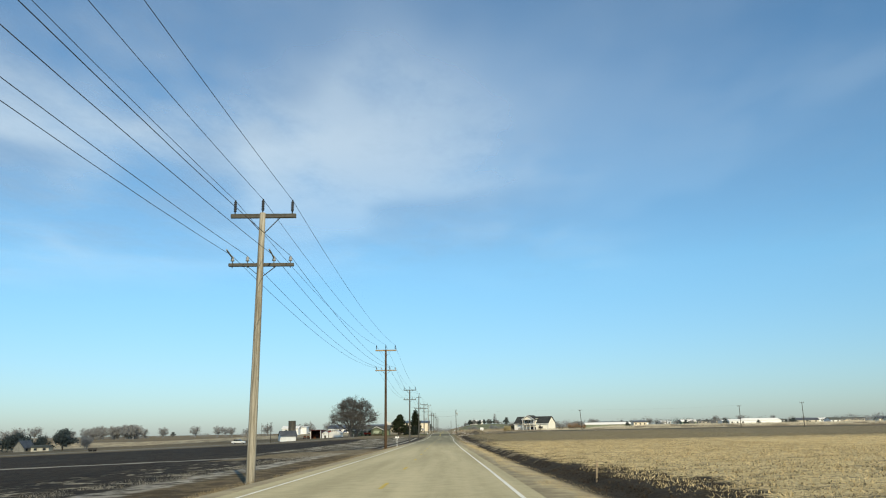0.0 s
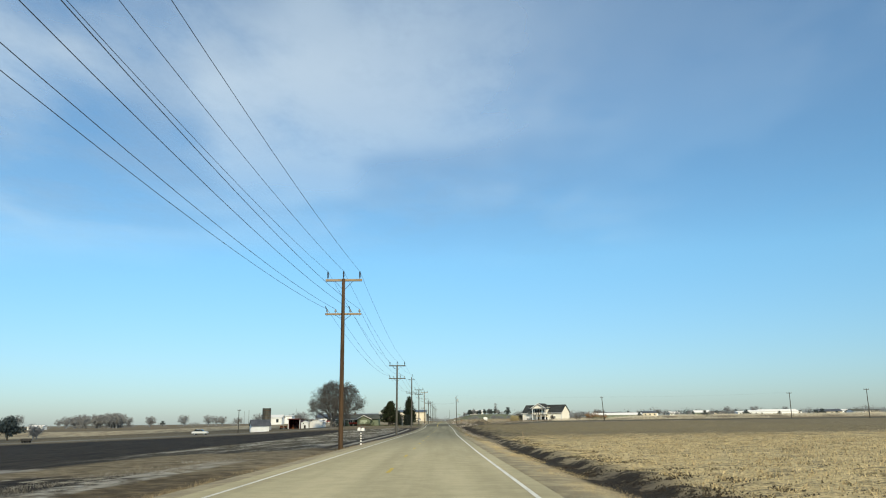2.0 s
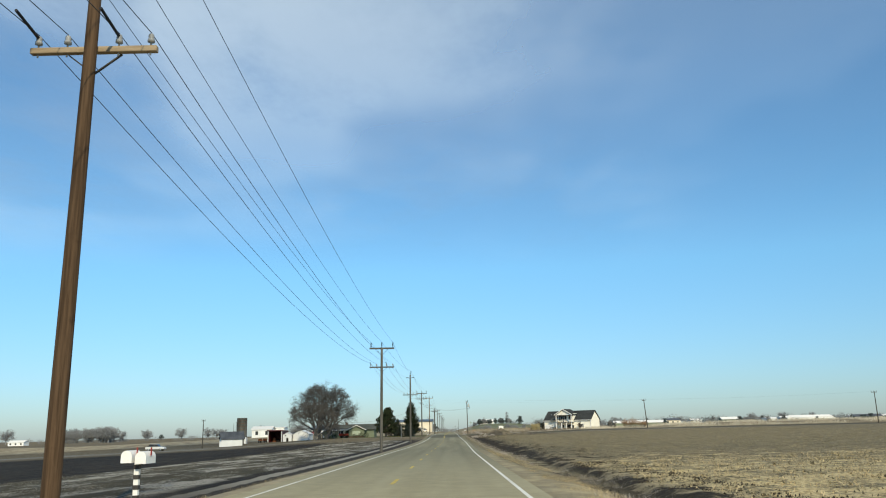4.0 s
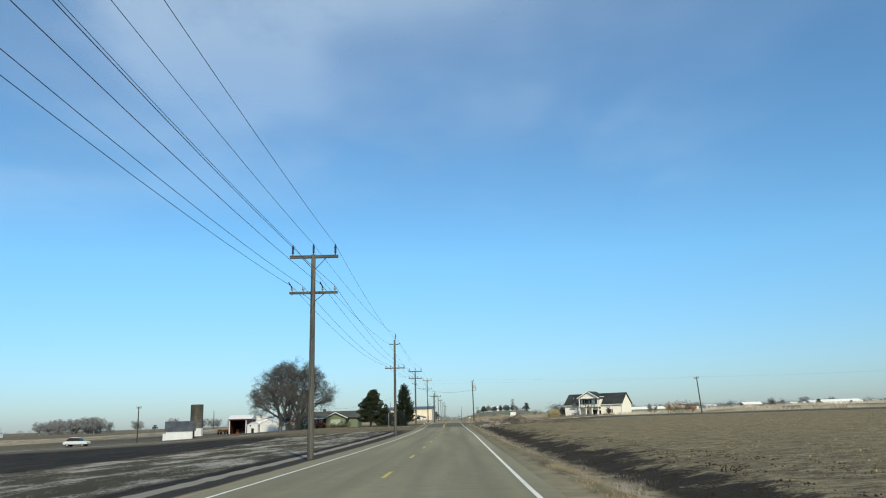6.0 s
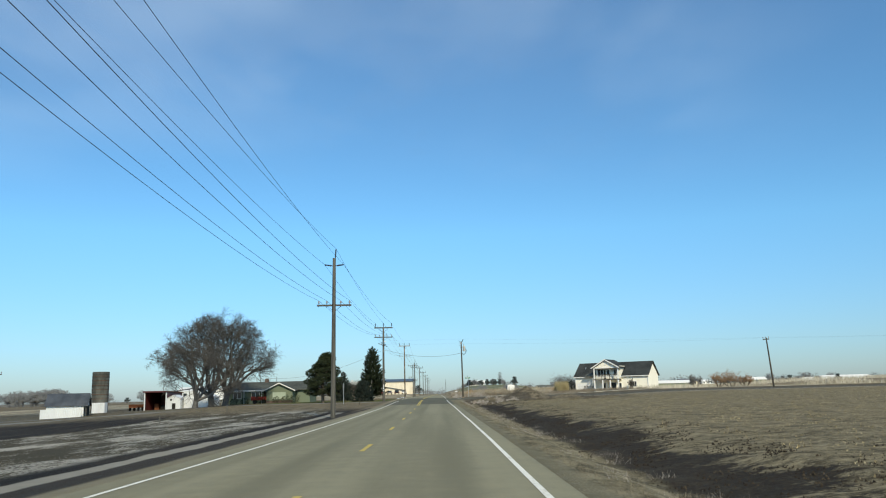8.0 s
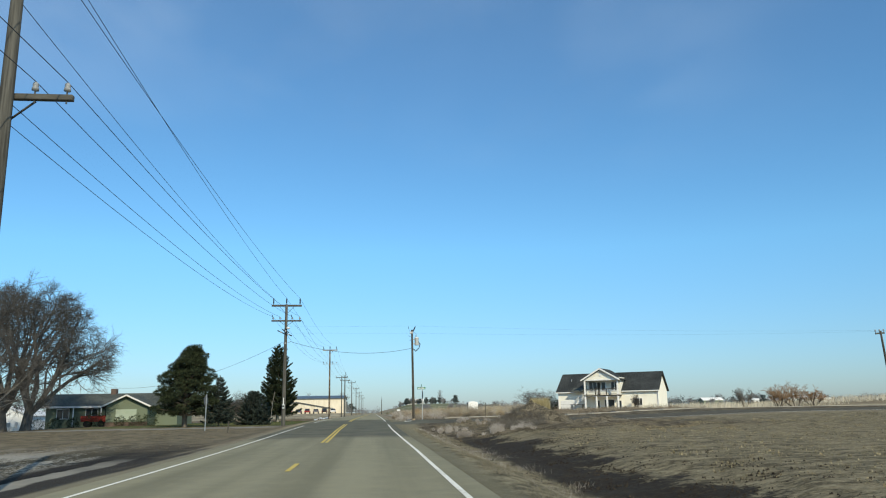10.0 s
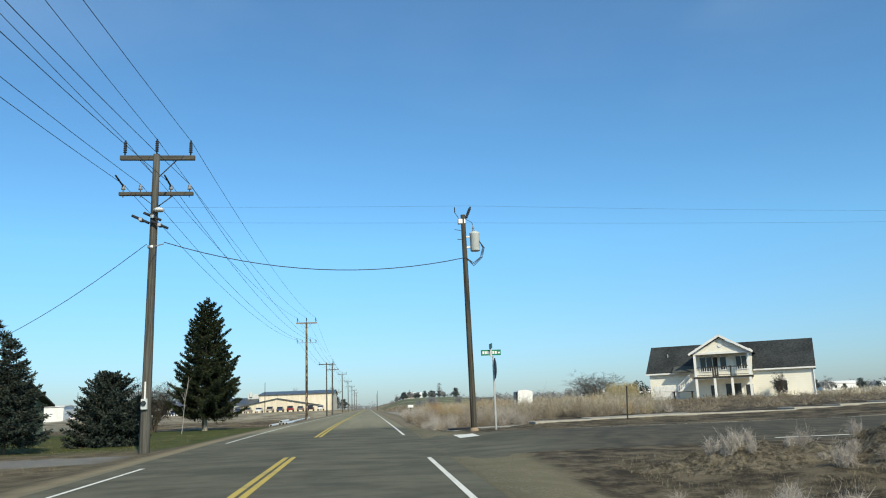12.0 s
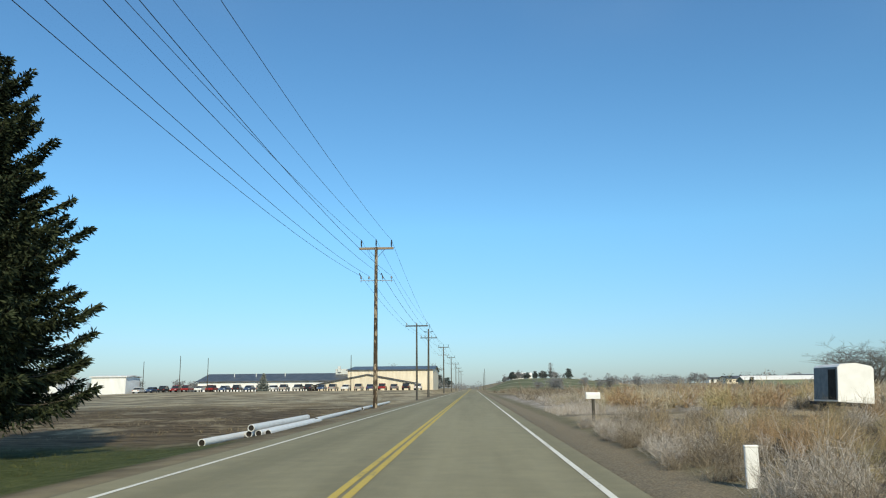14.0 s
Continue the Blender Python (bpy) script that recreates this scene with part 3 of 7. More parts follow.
# ---- power line ----
def shaft(name, height, r0, r1, material, parent, bend=0.0):
    pts = [(bend * math.sin(math.pi * k / 8), 0, -0.4 + (height + 0.4) * k / 8) for k in range(9)]
    vs, fs = tube(pts, [r0 + (r1 - r0) * k / 8 for k in range(9)], 14)
    fs.append(tuple(range(len(vs) - 14, len(vs))))
    return raw(name, vs, fs, material, parent, smooth=True)


def ribbed_insulator(parent, at, h=0.42, r=0.07, tilt=None):
    prof = [(0.025, 0.0), (0.025, 0.1)]
    n = 6
    for k in range(n):
        z = 0.1 + h * k / n
        prof += [(r * 0.6, z), (r, z + 0.02), (r * 0.6, z + h / n - 0.01)]
    prof += [(0.035, 0.1 + h), (0.03, 0.16 + h)]
    return part("insulator", lathe(prof, 10, at, tilt), PORCELAIN_DARK, parent, smooth=True)


def pin_insulator(parent, at):
    prof = [(0.018, -0.2), (0.018, 0.08), (0.075, 0.09), (0.07, 0.15), (0.05, 0.17), (0.065, 0.2), (0.05, 0.26), (0.02, 0.28)]
    return part("insulator", lathe(prof, 10, at), PORCELAIN_GREY, parent, smooth=True)


def crossarm(parent, z, half, material, w=0.13, h=0.17, side=0.16):
    arm = part("crossarm", box(-half, half, side - w / 2, side + w / 2, z - h / 2, z + h / 2, 0.012), material, parent)
    return arm


def brace(parent, z, reach, drop, side=0.16, both=True):
    for s in ((-1, 1) if both else (1,)):
        part("brace", add_beam(bmesh.new(), (s * reach, side + 0.075, z - 0.06), (0, side + 0.06, z - drop), 0.05, 0.025), IRON, parent)


TOP_PINS = (-1.16, 0.0, 1.16)
LOW_PINS = (-1.16, -0.56, 0.50, 1.16)


def distribution_pole(x, y, top, low, wood, arm_wood, lean=(0.0, 0.0), base_drop=0.0, label="", cutouts=True, slim=False):
    """A wooden pole with two crossarms; returns where its seven wires sit."""
    z0 = land_z(x, y) + base_drop
    pole = thing("utility_pole", pose(x, y, z0, lean[0], lean[1], 0), label, "utility pole", "roadside utility poles")
    height = top - z0
    lowz = low - z0
    shaft("shaft", height + 0.05, 0.175, 0.115, wood, pole)
    crossarm(pole, height - 0.03, 1.32, arm_wood)
    brace(pole, height - 0.03, 0.65, 0.75)
    for px in TOP_PINS:
        ribbed_insulator(pole, (px, 0.16 if px else 0.0, height + 0.06))
    if slim:
        crossarm(pole, lowz, 1.25, STEEL, 0.05, 0.045)
    else:
        crossarm(pole, lowz, 1.30, ARM_WOOD if arm_wood is ARM_WOOD else ARM_PALE, h=0.13)
        brace(pole, lowz, 0.55, 0.5)
    for px in LOW_PINS:
        pin_insulator(pole, (px, 0.16, lowz + 0.07))
    if cutouts:
        for px in (-1.16, 0.50):
            part("dead_end_sleeve", rod((px, -0.75, lowz + 0.42), (px, 0.2, lowz + 0.28), 0.032), PORCELAIN_GREY if wood is POLE_TAN else PORCELAIN_DARK, pole)
    part("ground_wire_bracket", box(-0.03, 0.03, 0.12, 0.16, lowz - 0.75, lowz - 0.45, 0.005), STEEL, pole)
    m = pole.matrix_world
    return [m @ Vector((px, 0.16 if px else 0.0, height + 0.62)) for px in TOP_PINS] + [m @ Vector((px, 0.16, lowz + 0.36)) for px in LOW_PINS]


def transmission_pole(x, y, top, mid, low, wood, label):
    """A taller pole with a post on its head, two side posts and one low crossarm."""
    z0 = land_z(x, y)
    pole = thing("utility_pole", pose(x, y, z0, 0, 0.4, 0), label, "utility pole", "roadside utility poles")
    h, m_, l_ = top - z0, mid - z0, low - z0
    shaft("shaft", h - 0.7, 0.19, 0.12, wood, pole)
    ribbed_insulator(pole, (0.08, 0, h - 0.72), 0.6, 0.06, Matrix.Rotation(radians(4), 4, "Y"))
    for s in (-1, 1):
        ribbed_insulator(pole, (s * 0.1, 0.0, m_), 0.5, 0.07, Matrix.Rotation(s * radians(82), 4, "Y"))
    crossarm(pole, l_, 1.30, ARM_WOOD, h=0.13)
    brace(pole, l_, 0.5, 0.5)
    for px in LOW_PINS:
        pin_insulator(pole, (px, 0.16, l_ + 0.07))
    m = pole.matrix_world
    return [m @ Vector(p) for p in ((-0.72, 0, m_ + 0.1), (0.12, 0, h + 0.05), (0.72, 0, m_ + 0.1))] + [m @ Vector((px, 0.16, l_ + 0.36)) for px in LOW_PINS]


def cable(name, spots, sag, radius, label, steps=16, category="cable"):
    """One cable hung from spot to spot, each span with its own sag."""
    pts = []
    for a, b in zip(spots, spots[1:]):
        drop = sag * (b - a).length ** 2 / 70 ** 2
        for k in range(steps):
            s = k / steps
            pts.append(a.lerp(b, s) - Vector((0.0, 0.0, 4 * drop * s * (1 - s))))
    pts.append(spots[-1])
    vs, fs = tube(pts, radius, 5)
    return tagged(raw(name, vs, fs, WIRE), label, category, "overhead power cables")


BROWN_LABEL = "brown wooden utility pole with two crossarms"
GREY_LABEL = "weathered grey wooden utility pole with two crossarms"
hung = []
hung.append(distribution_pole(-7.6, -38.0, 10.9, 8.6, POLE_GREY, ARM_WOOD, label=GREY_LABEL))
hung.append(distribution_pole(-7.5, 30.6, 10.08, 8.03, POLE_TAN, ARM_WOOD, lean=(0, 0.6), label=GREY_LABEL))
hung.append(distribution_pole(-7.52, 97.8, 11.33, 8.83, POLE_BROWN, ARM_PALE, lean=(0, 0.2), label=BROWN_LABEL))
hung.append(distribution_pole(-7.72, 166.3, 9.83, 7.82, POLE_GREY, ARM_WOOD, lean=(0, 0.6), label=GREY_LABEL))
hung.append(transmission_pole(-7.8, 226.0, 11.9, 10.6, 7.6, POLE_GREY, "tall grey wooden utility pole with one low crossarm"))
hung.append(distribution_pole(-7.8, 279.5, 10.38, 9.0, POLE_GREY, ARM_WOOD, lean=(0, 0.3), label="grey wooden corner pole carrying a meter and service drop"))
hung.append(distribution_pole(-7.9, 352.0, 12.12, 9.6, POLE_MOTTLED, ARM_PALE, label="dark mottled wooden pole with one wide crossarm", slim=True))
hung.append(transmission_pole(-7.6, 417.0, 11.4, 10.2, 9.3, POLE_GREY, "tall grey wooden utility pole with one low crossarm"))
for yy in (483.0, 550.0, 620.0, 690.0, 765.0):
    hung.append(distribution_pole(-7.6, yy, 11.2, 9.2, POLE_GREY, ARM_WOOD, label="slender grey wooden utility pole far up the road", cutouts=False, slim=True))
for k in range(7):
    cable("power_cable", [h[k] for h in hung], 0.85 if k < 3 else 1.05, 0.0095, "thin dark overhead cable strung between poles")


# ---- plants ----
WHITE_WALL = siding_material("cream_lap_siding", (0.86, 0.82, 0.71))
WHITE_TRIM = plain("white_trim_paint", (0.70, 0.69, 0.66), (0.80, 0.79, 0.77), 2.0, 0.55)
ROOF_DARK = shingle_material("charcoal_shingles", (0.022, 0.025, 0.026), (0.060, 0.064, 0.064))
ROOF_GREY = shingle_material("grey_green_shingles", (0.055, 0.062, 0.056), (0.12, 0.125, 0.11))
GREEN_WALL = siding_material("sage_green_siding", (0.17, 0.20, 0.14))
BARN_WHITE = ribbed_material("white_painted_metal", (0.74, 0.74, 0.72), (0.82, 0.82, 0.80), 0.3, 0, 0.5)
BARN_RED = ribbed_material("dark_red_painted_metal", (0.085, 0.014, 0.014), (0.15, 0.028, 0.026), 0.3, 1, 0.55)
HALL_WALL = ribbed_material("cream_painted_metal", (0.62, 0.54, 0.41), (0.72, 0.64, 0.50), 0.9, 0, 0.55)
HALL_ROOF = ribbed_material("slate_grey_metal_roof", (0.060, 0.062, 0.064), (0.105, 0.107, 0.110), 0.6, 0, 0.45)
SILO_STAVE = ribbed_material("weathered_concrete_staves", (0.085, 0.082, 0.068), (0.165, 0.158, 0.132), 0.5, 2, 0.9)
CONCRETE = plain("pale_concrete", (0.27, 0.25, 0.21), (0.42, 0.385, 0.32), 1.5, 0.9, fine=30.0)
RUST = plain("rusty_iron", (0.13, 0.045, 0.022), (0.26, 0.11, 0.055), 3.0, 0.85)
RED_PAINT = plain("faded_red_paint", (0.30, 0.035, 0.025), (0.42, 0.07, 0.05), 3.0, 0.55)
PVC = plain("white_plastic_pipe", (0.66, 0.65, 0.62), (0.78, 0.77, 0.74), 2.0, 0.4)
# near-black for dark doors and boards, and for shade painted into openings
DARK_INSIDE = plain("dark_board_and_painted_shade", (0.020, 0.018, 0.016), (0.045, 0.04, 0.035), 2.0, 0.95)
TRANSFORMER = plain("pale_grey_enamel", (0.46, 0.49, 0.48), (0.58, 0.60, 0.59), 3.0, 0.4)
SIGN_GREEN = plain("green_reflective_sheet", (0.012, 0.16, 0.085), (0.02, 0.20, 0.11), 3.0, 0.4)
# real back of the signs, also the painted shade on the trailer's left
SIGN_BACK_AND_SHADE = plain("dull_aluminium_and_shaded_side", (0.10, 0.11, 0.12), (0.17, 0.18, 0.19), 4.0, 0.5, 0.5)
SIGN_RED = plain("red_reflective_sheet", (0.36, 0.02, 0.02), (0.42, 0.03, 0.03), 3.0, 0.4)
TYRE = plain("tyre_rubber", (0.016, 0.016, 0.016), (0.03, 0.03, 0.03), 6.0, 0.85)


def heaped_earth():
    n = Nodes("heaped_earth")
    lump, crumb = n.noise(2.2, 6, None, 0.7), n.noise(11.0, 5, None, 0.7)
    n.bump(n.math("MULTIPLY_ADD", crumb, 0.5, lump), 1.0, 0.35)
    f = n.math("MULTIPLY_ADD", crumb, 0.5, n.math("MULTIPLY", lump, 0.5))
    return n.done(n.mix(n.step(f, 0.40, 0.60), (0.075, 0.062, 0.044), (0.30, 0.255, 0.18)), 0.97)


MOUND_EARTH = heaped_earth()


def glass_material():
    n = Nodes("dark_window_glass")
    return n.done(n.mix(n.noise(0.8, 2), (0.018, 0.022, 0.026), (0.045, 0.052, 0.06)), 0.08)


GLASS = glass_material()


def blade_material(name, colors, scale=0.5):
    """Dry stems whose colour changes from plant to plant and from patch to patch."""
    n = Nodes(name)
    patch = n.noise(scale, 4)
    a = n.mix(n.island(), colors[0], colors[1])
    b = n.mix(n.island(), colors[2], colors[3])
    return n.done(n.mix(n.step(patch, 0.40, 0.60), a, b), 0.9)


STRAW = blade_material("pale_straw", ((0.46, 0.355, 0.19), (0.68, 0.55, 0.33), (0.28, 0.21, 0.11), (0.52, 0.41, 0.23)), 0.3)
STUBBLE_OLD = blade_material("weathered_stubble", ((0.25, 0.21, 0.115), (0.40, 0.34, 0.20), (0.18, 0.15, 0.08), (0.30, 0.25, 0.145)), 0.3)
WEED_GREY = blade_material("withered_grey_weeds", ((0.085, 0.075, 0.062), (0.20, 0.185, 0.16), (0.065, 0.055, 0.044), (0.16, 0.14, 0.115)), 0.6)
PALE_REEDS = blade_material("cream_dry_reeds", ((0.46, 0.41, 0.32), (0.62, 0.57, 0.46), (0.34, 0.30, 0.225), (0.52, 0.47, 0.37)), 0.1)
CLOD = blade_material("crumbled_soil_and_chaff", ((0.075, 0.061, 0.036), (0.31, 0.26, 0.158), (0.10, 0.081, 0.047), (0.42, 0.355, 0.22)), 0.4)
VERGE_GRASS = blade_material("dry_verge_grass", ((0.19, 0.145, 0.085), (0.36, 0.29, 0.18), (0.13, 0.10, 0.06), (0.29, 0.235, 0.15)))
VERGE_MIX = blade_material("matted_verge_grass", ((0.15, 0.132, 0.092), (0.30, 0.268, 0.195), (0.10, 0.086, 0.060), (0.22, 0.195, 0.14)), 0.4)
FROST_GRASS = blade_material("frosted_grass", ((0.20, 0.185, 0.155), (0.36, 0.34, 0.30), (0.11, 0.095, 0.07), (0.24, 0.22, 0.18)), 0.25)
BRUSH = blade_material("winter_brush", ((0.16, 0.134, 0.100), (0.35, 0.302, 0.232), (0.125, 0.101, 0.074), (0.285, 0.238, 0.176)), 0.16)
BRUSH_TAN = blade_material("tan_weeds", ((0.33, 0.28, 0.19), (0.56, 0.485, 0.35), (0.26, 0.228, 0.172), (0.44, 0.395, 0.31)), 0.2)
BRUSH_RUSSET = blade_material("russet_brush", ((0.26, 0.165, 0.095), (0.44, 0.30, 0.18), (0.25, 0.21, 0.11), (0.46, 0.39, 0.22)), 0.2)
BRUSH_PALE = blade_material("silvery_brush", ((0.30, 0.268, 0.235), (0.55, 0.502, 0.45), (0.235, 0.204, 0.172), (0.45, 0.40, 0.345)), 0.3)
LAWN_GRASS = blade_material("short_winter_lawn", ((0.07, 0.078, 0.022), (0.16, 0.16, 0.055), (0.045, 0.052, 0.015), (0.13, 0.12, 0.045)), 0.4)
LEAF_GREY = needle_material("sparse_dry_leaves", (0.035, 0.032, 0.024), (0.115, 0.105, 0.085))
HEDGE = needle_material("evergreen_hedge_leaves", (0.012, 0.018, 0.010), (0.045, 0.058, 0.026))
rng = np.random.default_rng(7)


def mesh_quads(name, v, material, parent=None, label=""):
    """One mesh from an array of free-standing quads, shape (n, 4, 3)."""
    v = np.asarray(v, dtype=np.float32)
    n = len(v)
    me = bpy.data.meshes.new(name)
    me.vertices.add(n * 4)
    me.vertices.foreach_set("co", v.reshape(-1))
    me.loops.add(n * 4)
    me.loops.foreach_set("vertex_index", np.arange(n * 4, dtype=np.int32))
    me.polygons.add(n)
    me.polygons.foreach_set("loop_start", np.arange(0, n * 4, 4, dtype=np.int32))
    me.update(calc_edges=True)
    me.materials.append(material)
    ob = new(name, me)
    if parent is not None:
        ob.parent = parent
    return tagged(ob, label)


def blades(base, height, width, lean):
    """Upright tapering blades at base points (n, 3), as quads."""
    n = len(base)
    a = rng.uniform(0, 2 * np.pi, n)
    side = np.stack([np.cos(a), np.sin(a), np.zeros(n)], 1) * (width / 2)[:, None]
    b = rng.uniform(0, 2 * np.pi, n)
    tip = base + np.stack([np.cos(b) * lean * height, np.sin(b) * lean * height, height], 1)
    return np.stack([base - side, base + side, tip + side * 0.25, tip - side * 0.25], 1)


def heights(x, y):
    return np.array([land_z(p, q) + spoil(p, q) for p, q in zip(x, y)])


def patch(name, material, count, x0, x1, y0, y1, h, w, lean, label, category, keep=None, clump=0.0, lift=-0.02):
    """Plants strewn over a stretch of ground, past counting."""
    x, y = rng.uniform(x0, x1, count), rng.uniform(y0, y1, count)
    if clump:
        cx, cy = rng.uniform(x0, x1, count // 40 + 1), rng.uniform(y0, y1, count // 40 + 1)
        k = rng.integers(0, len(cx), count)
        x, y = cx[k] + rng.normal(0, clump, count), cy[k] + rng.normal(0, clump, count)
    if keep is not None:
        ok = np.array([keep(p, q) for p, q in zip(x, y)])
        x, y = x[ok], y[ok]
    n = len(x)
    base = np.stack([x, y, heights(x, y) + lift], 1)
    q = blades(base, rng.uniform(h * 0.45, h * 1.15, n), rng.uniform(w * 0.6, w * 1.3, n), rng.uniform(0.0, lean, n))
    return tagged(mesh_quads(name, q, material), label, category, kind="stuff")


def bushes(name, material, count, x0, x1, y0, y1, h, spread, stems, w, label, keep=None, upright=0.25):
    """Rounded tangles of fine dry stems that fan out from one foot, with short side shoots."""
    cx, cy = rng.uniform(x0, x1, count), rng.uniform(y0, y1, count)
    if keep is not None:
        ok = np.array([keep(p, q) for p, q in zip(cx, cy)])
        cx, cy = cx[ok], cy[ok]
    n = len(cx)
    size = rng.uniform(0.35, 1.3, n)
    cz = heights(cx, cy) - 0.03
    k = np.repeat(np.arange(n), stems)
    m = len(k)
    a, tilt = rng.uniform(0, 2 * np.pi, m), np.arccos(rng.uniform(upright, 1.0, m))
    l = h * size[k] * rng.uniform(0.55, 1.08, m)
    way = np.stack([np.cos(a) * np.sin(tilt) * spread, np.sin(a) * np.sin(tilt) * spread, np.cos(tilt)], 1)
    foot = np.stack([cx[k] + rng.normal(0, 0.07, m) * spread, cy[k] + rng.normal(0, 0.07, m) * spread, cz[k]], 1)
    tip = foot + way * l[:, None]
    bend = foot + (tip - foot) * 0.5 + rng.normal(0, 0.11, (m, 3)) * l[:, None] * np.array((1, 1, 0.5))
    tip = tip + rng.normal(0, 0.10, (m, 3)) * l[:, None]
    out = []

    def twig(p, q, ww):
        q[:, 2] = np.maximum(q[:, 2], cz[k] + 0.02)
        side = np.cross(q - p, rng.normal(0, 1, (m, 3)))
        side = side / (np.linalg.norm(side, axis=1)[:, None] + 1e-6) * w * ww * rng.uniform(0.6, 1.2, (m, 1))
        out.append(np.stack([p - side, p + side, q + side * 0.5, q - side * 0.5], 1))

    twig(foot, bend.copy(), 1.0)
    twig(bend, tip.copy(), 0.7)
    for s0, reach in ((0.2, 0.34), (0.55, 0.30), (0.85, 0.24)):
        p = bend + (tip - bend) * s0
        twig(p, p + (rng.normal(0, 0.62, (m, 3)) + (tip - bend) / (l[:, None] + 1e-6)) * (reach * l)[:, None], 0.65)
    return tagged(mesh_quads(name, np.concatenate(out), material), label, "brush", kind="stuff")


def limb(start, way, length, r0, r1, bend, steps, seed):
    """Points and radii of one crooked limb."""
    pts, rs = [Vector(start)], [r0]
    d = Vector(way).normalized()
    for k in range(steps):
        d = (d + Vector(rng.normal(0, 0.16, 3).tolist()) + Vector((0, 0, bend)) / steps).normalized()
        pts.append(pts[-1] + d * length / steps)
        rs.append(r0 + (r1 - r0) * (k + 1) / steps)
    return pts, rs, d


def bare_tree(name, x, y, height, spread, stems, twig_mat, label, category="tree", levels=4, kids=6, trunk_r=0.35, trunk_h=0.16, leaf=None, droop=-0.1, twig_r=0.011, sink=0.0, tilt=0.45, group=""):
    """A leafless tree: stems, limbs and many fine twigs."""
    tree = thing(name, pose(x, y, land_z(x, y) - sink), label, category, group)
    thick, fine, leaves = [], [], []

    def grow(start, way, length, r, level):
        steps = 4 if level < 2 else 3 if level < levels else 2
        pts, rs, d = limb(start, way, length, r, r * 0.45, 0.25 if level < 2 else droop, steps, 0)
        (thick if level < 2 else fine).append(tube(pts, rs, 8 if level == 0 else 5 if level < 2 else 3))
        if leaf is not None and level >= levels - 1:
            for _ in range(3):
                leaves.append(pts[-1] + Vector(rng.normal(0, 0.12, 3).tolist()))
        if level == levels:
            return
        count = kids if level else kids + 1
        for k in range(count):
            s = (0.3 if level == 0 else 0.15) + (0.7 if level == 0 else 0.85) * (k + 1) / count
            i = min(int(s * steps), steps)
            p = pts[i - 1].lerp(pts[i], s * steps - i + 1) if s < 1 else pts[-1]
            a = rng.uniform(0, 2 * math.pi)
            side = Vector((math.cos(a), math.sin(a), rng.uniform(-0.15, 0.5)))
            way2 = (d * rng.uniform(0.5, 1.0) + side * rng.uniform(0.6, 1.1)).normalized()
            grow(p, way2, length * rng.uniform(0.48, 0.72), max(rs[i] * 0.6, twig_r), level + 1)

    for k in range(stems):
        a = 2 * math.pi * k / stems + rng.uniform(-0.4, 0.4)
        out = tilt if stems > 1 else 0.04
        base = (0.25 * math.cos(a) * (stems > 1), 0.25 * math.sin(a) * (stems > 1), -0.15)
        grow(base, (out * math.cos(a), out * math.sin(a), 1.0), height * (trunk_h + 0.24), trunk_r, 0)
    allv = np.array([v for vs, _ in thick + fine for v in vs])
    zs = height / allv[:, 2].max()
    r = np.quantile(np.hypot(allv[:, 0], allv[:, 1]), 0.985)
    xs = spread / r
    fit_to = lambda vs: [(p[0] * (1 + (xs - 1) * min(max(p[2], 0) / (0.25 * height), 1)), p[1] * (1 + (xs - 1) * min(max(p[2], 0) / (0.25 * height), 1)), p[2] * zs) for p in vs]
    v, f = merged(thick)
    raw("trunk", fit_to(v), f, BARK, tree, smooth=True)
    v, f = merged(fine)
    raw("crown", fit_to(v), f, twig_mat, tree, "bare twigs without leaves" if leaf is None else "")
    if leaf is not None:
        c = np.array(fit_to([tuple(p) for p in leaves]))
        n = len(c)
        u, w = rng.normal(0, 1, (n, 3)), rng.normal(0, 1, (n, 3))
        u, w = u / np.linalg.norm(u, axis=1)[:, None] * 0.030, w / np.linalg.norm(w, axis=1)[:, None] * 0.022
        mesh_quads("leaves", np.stack([c - u, c + w, c + u, c - w], 1), leaf, tree, "small withered leaves")
    return tree


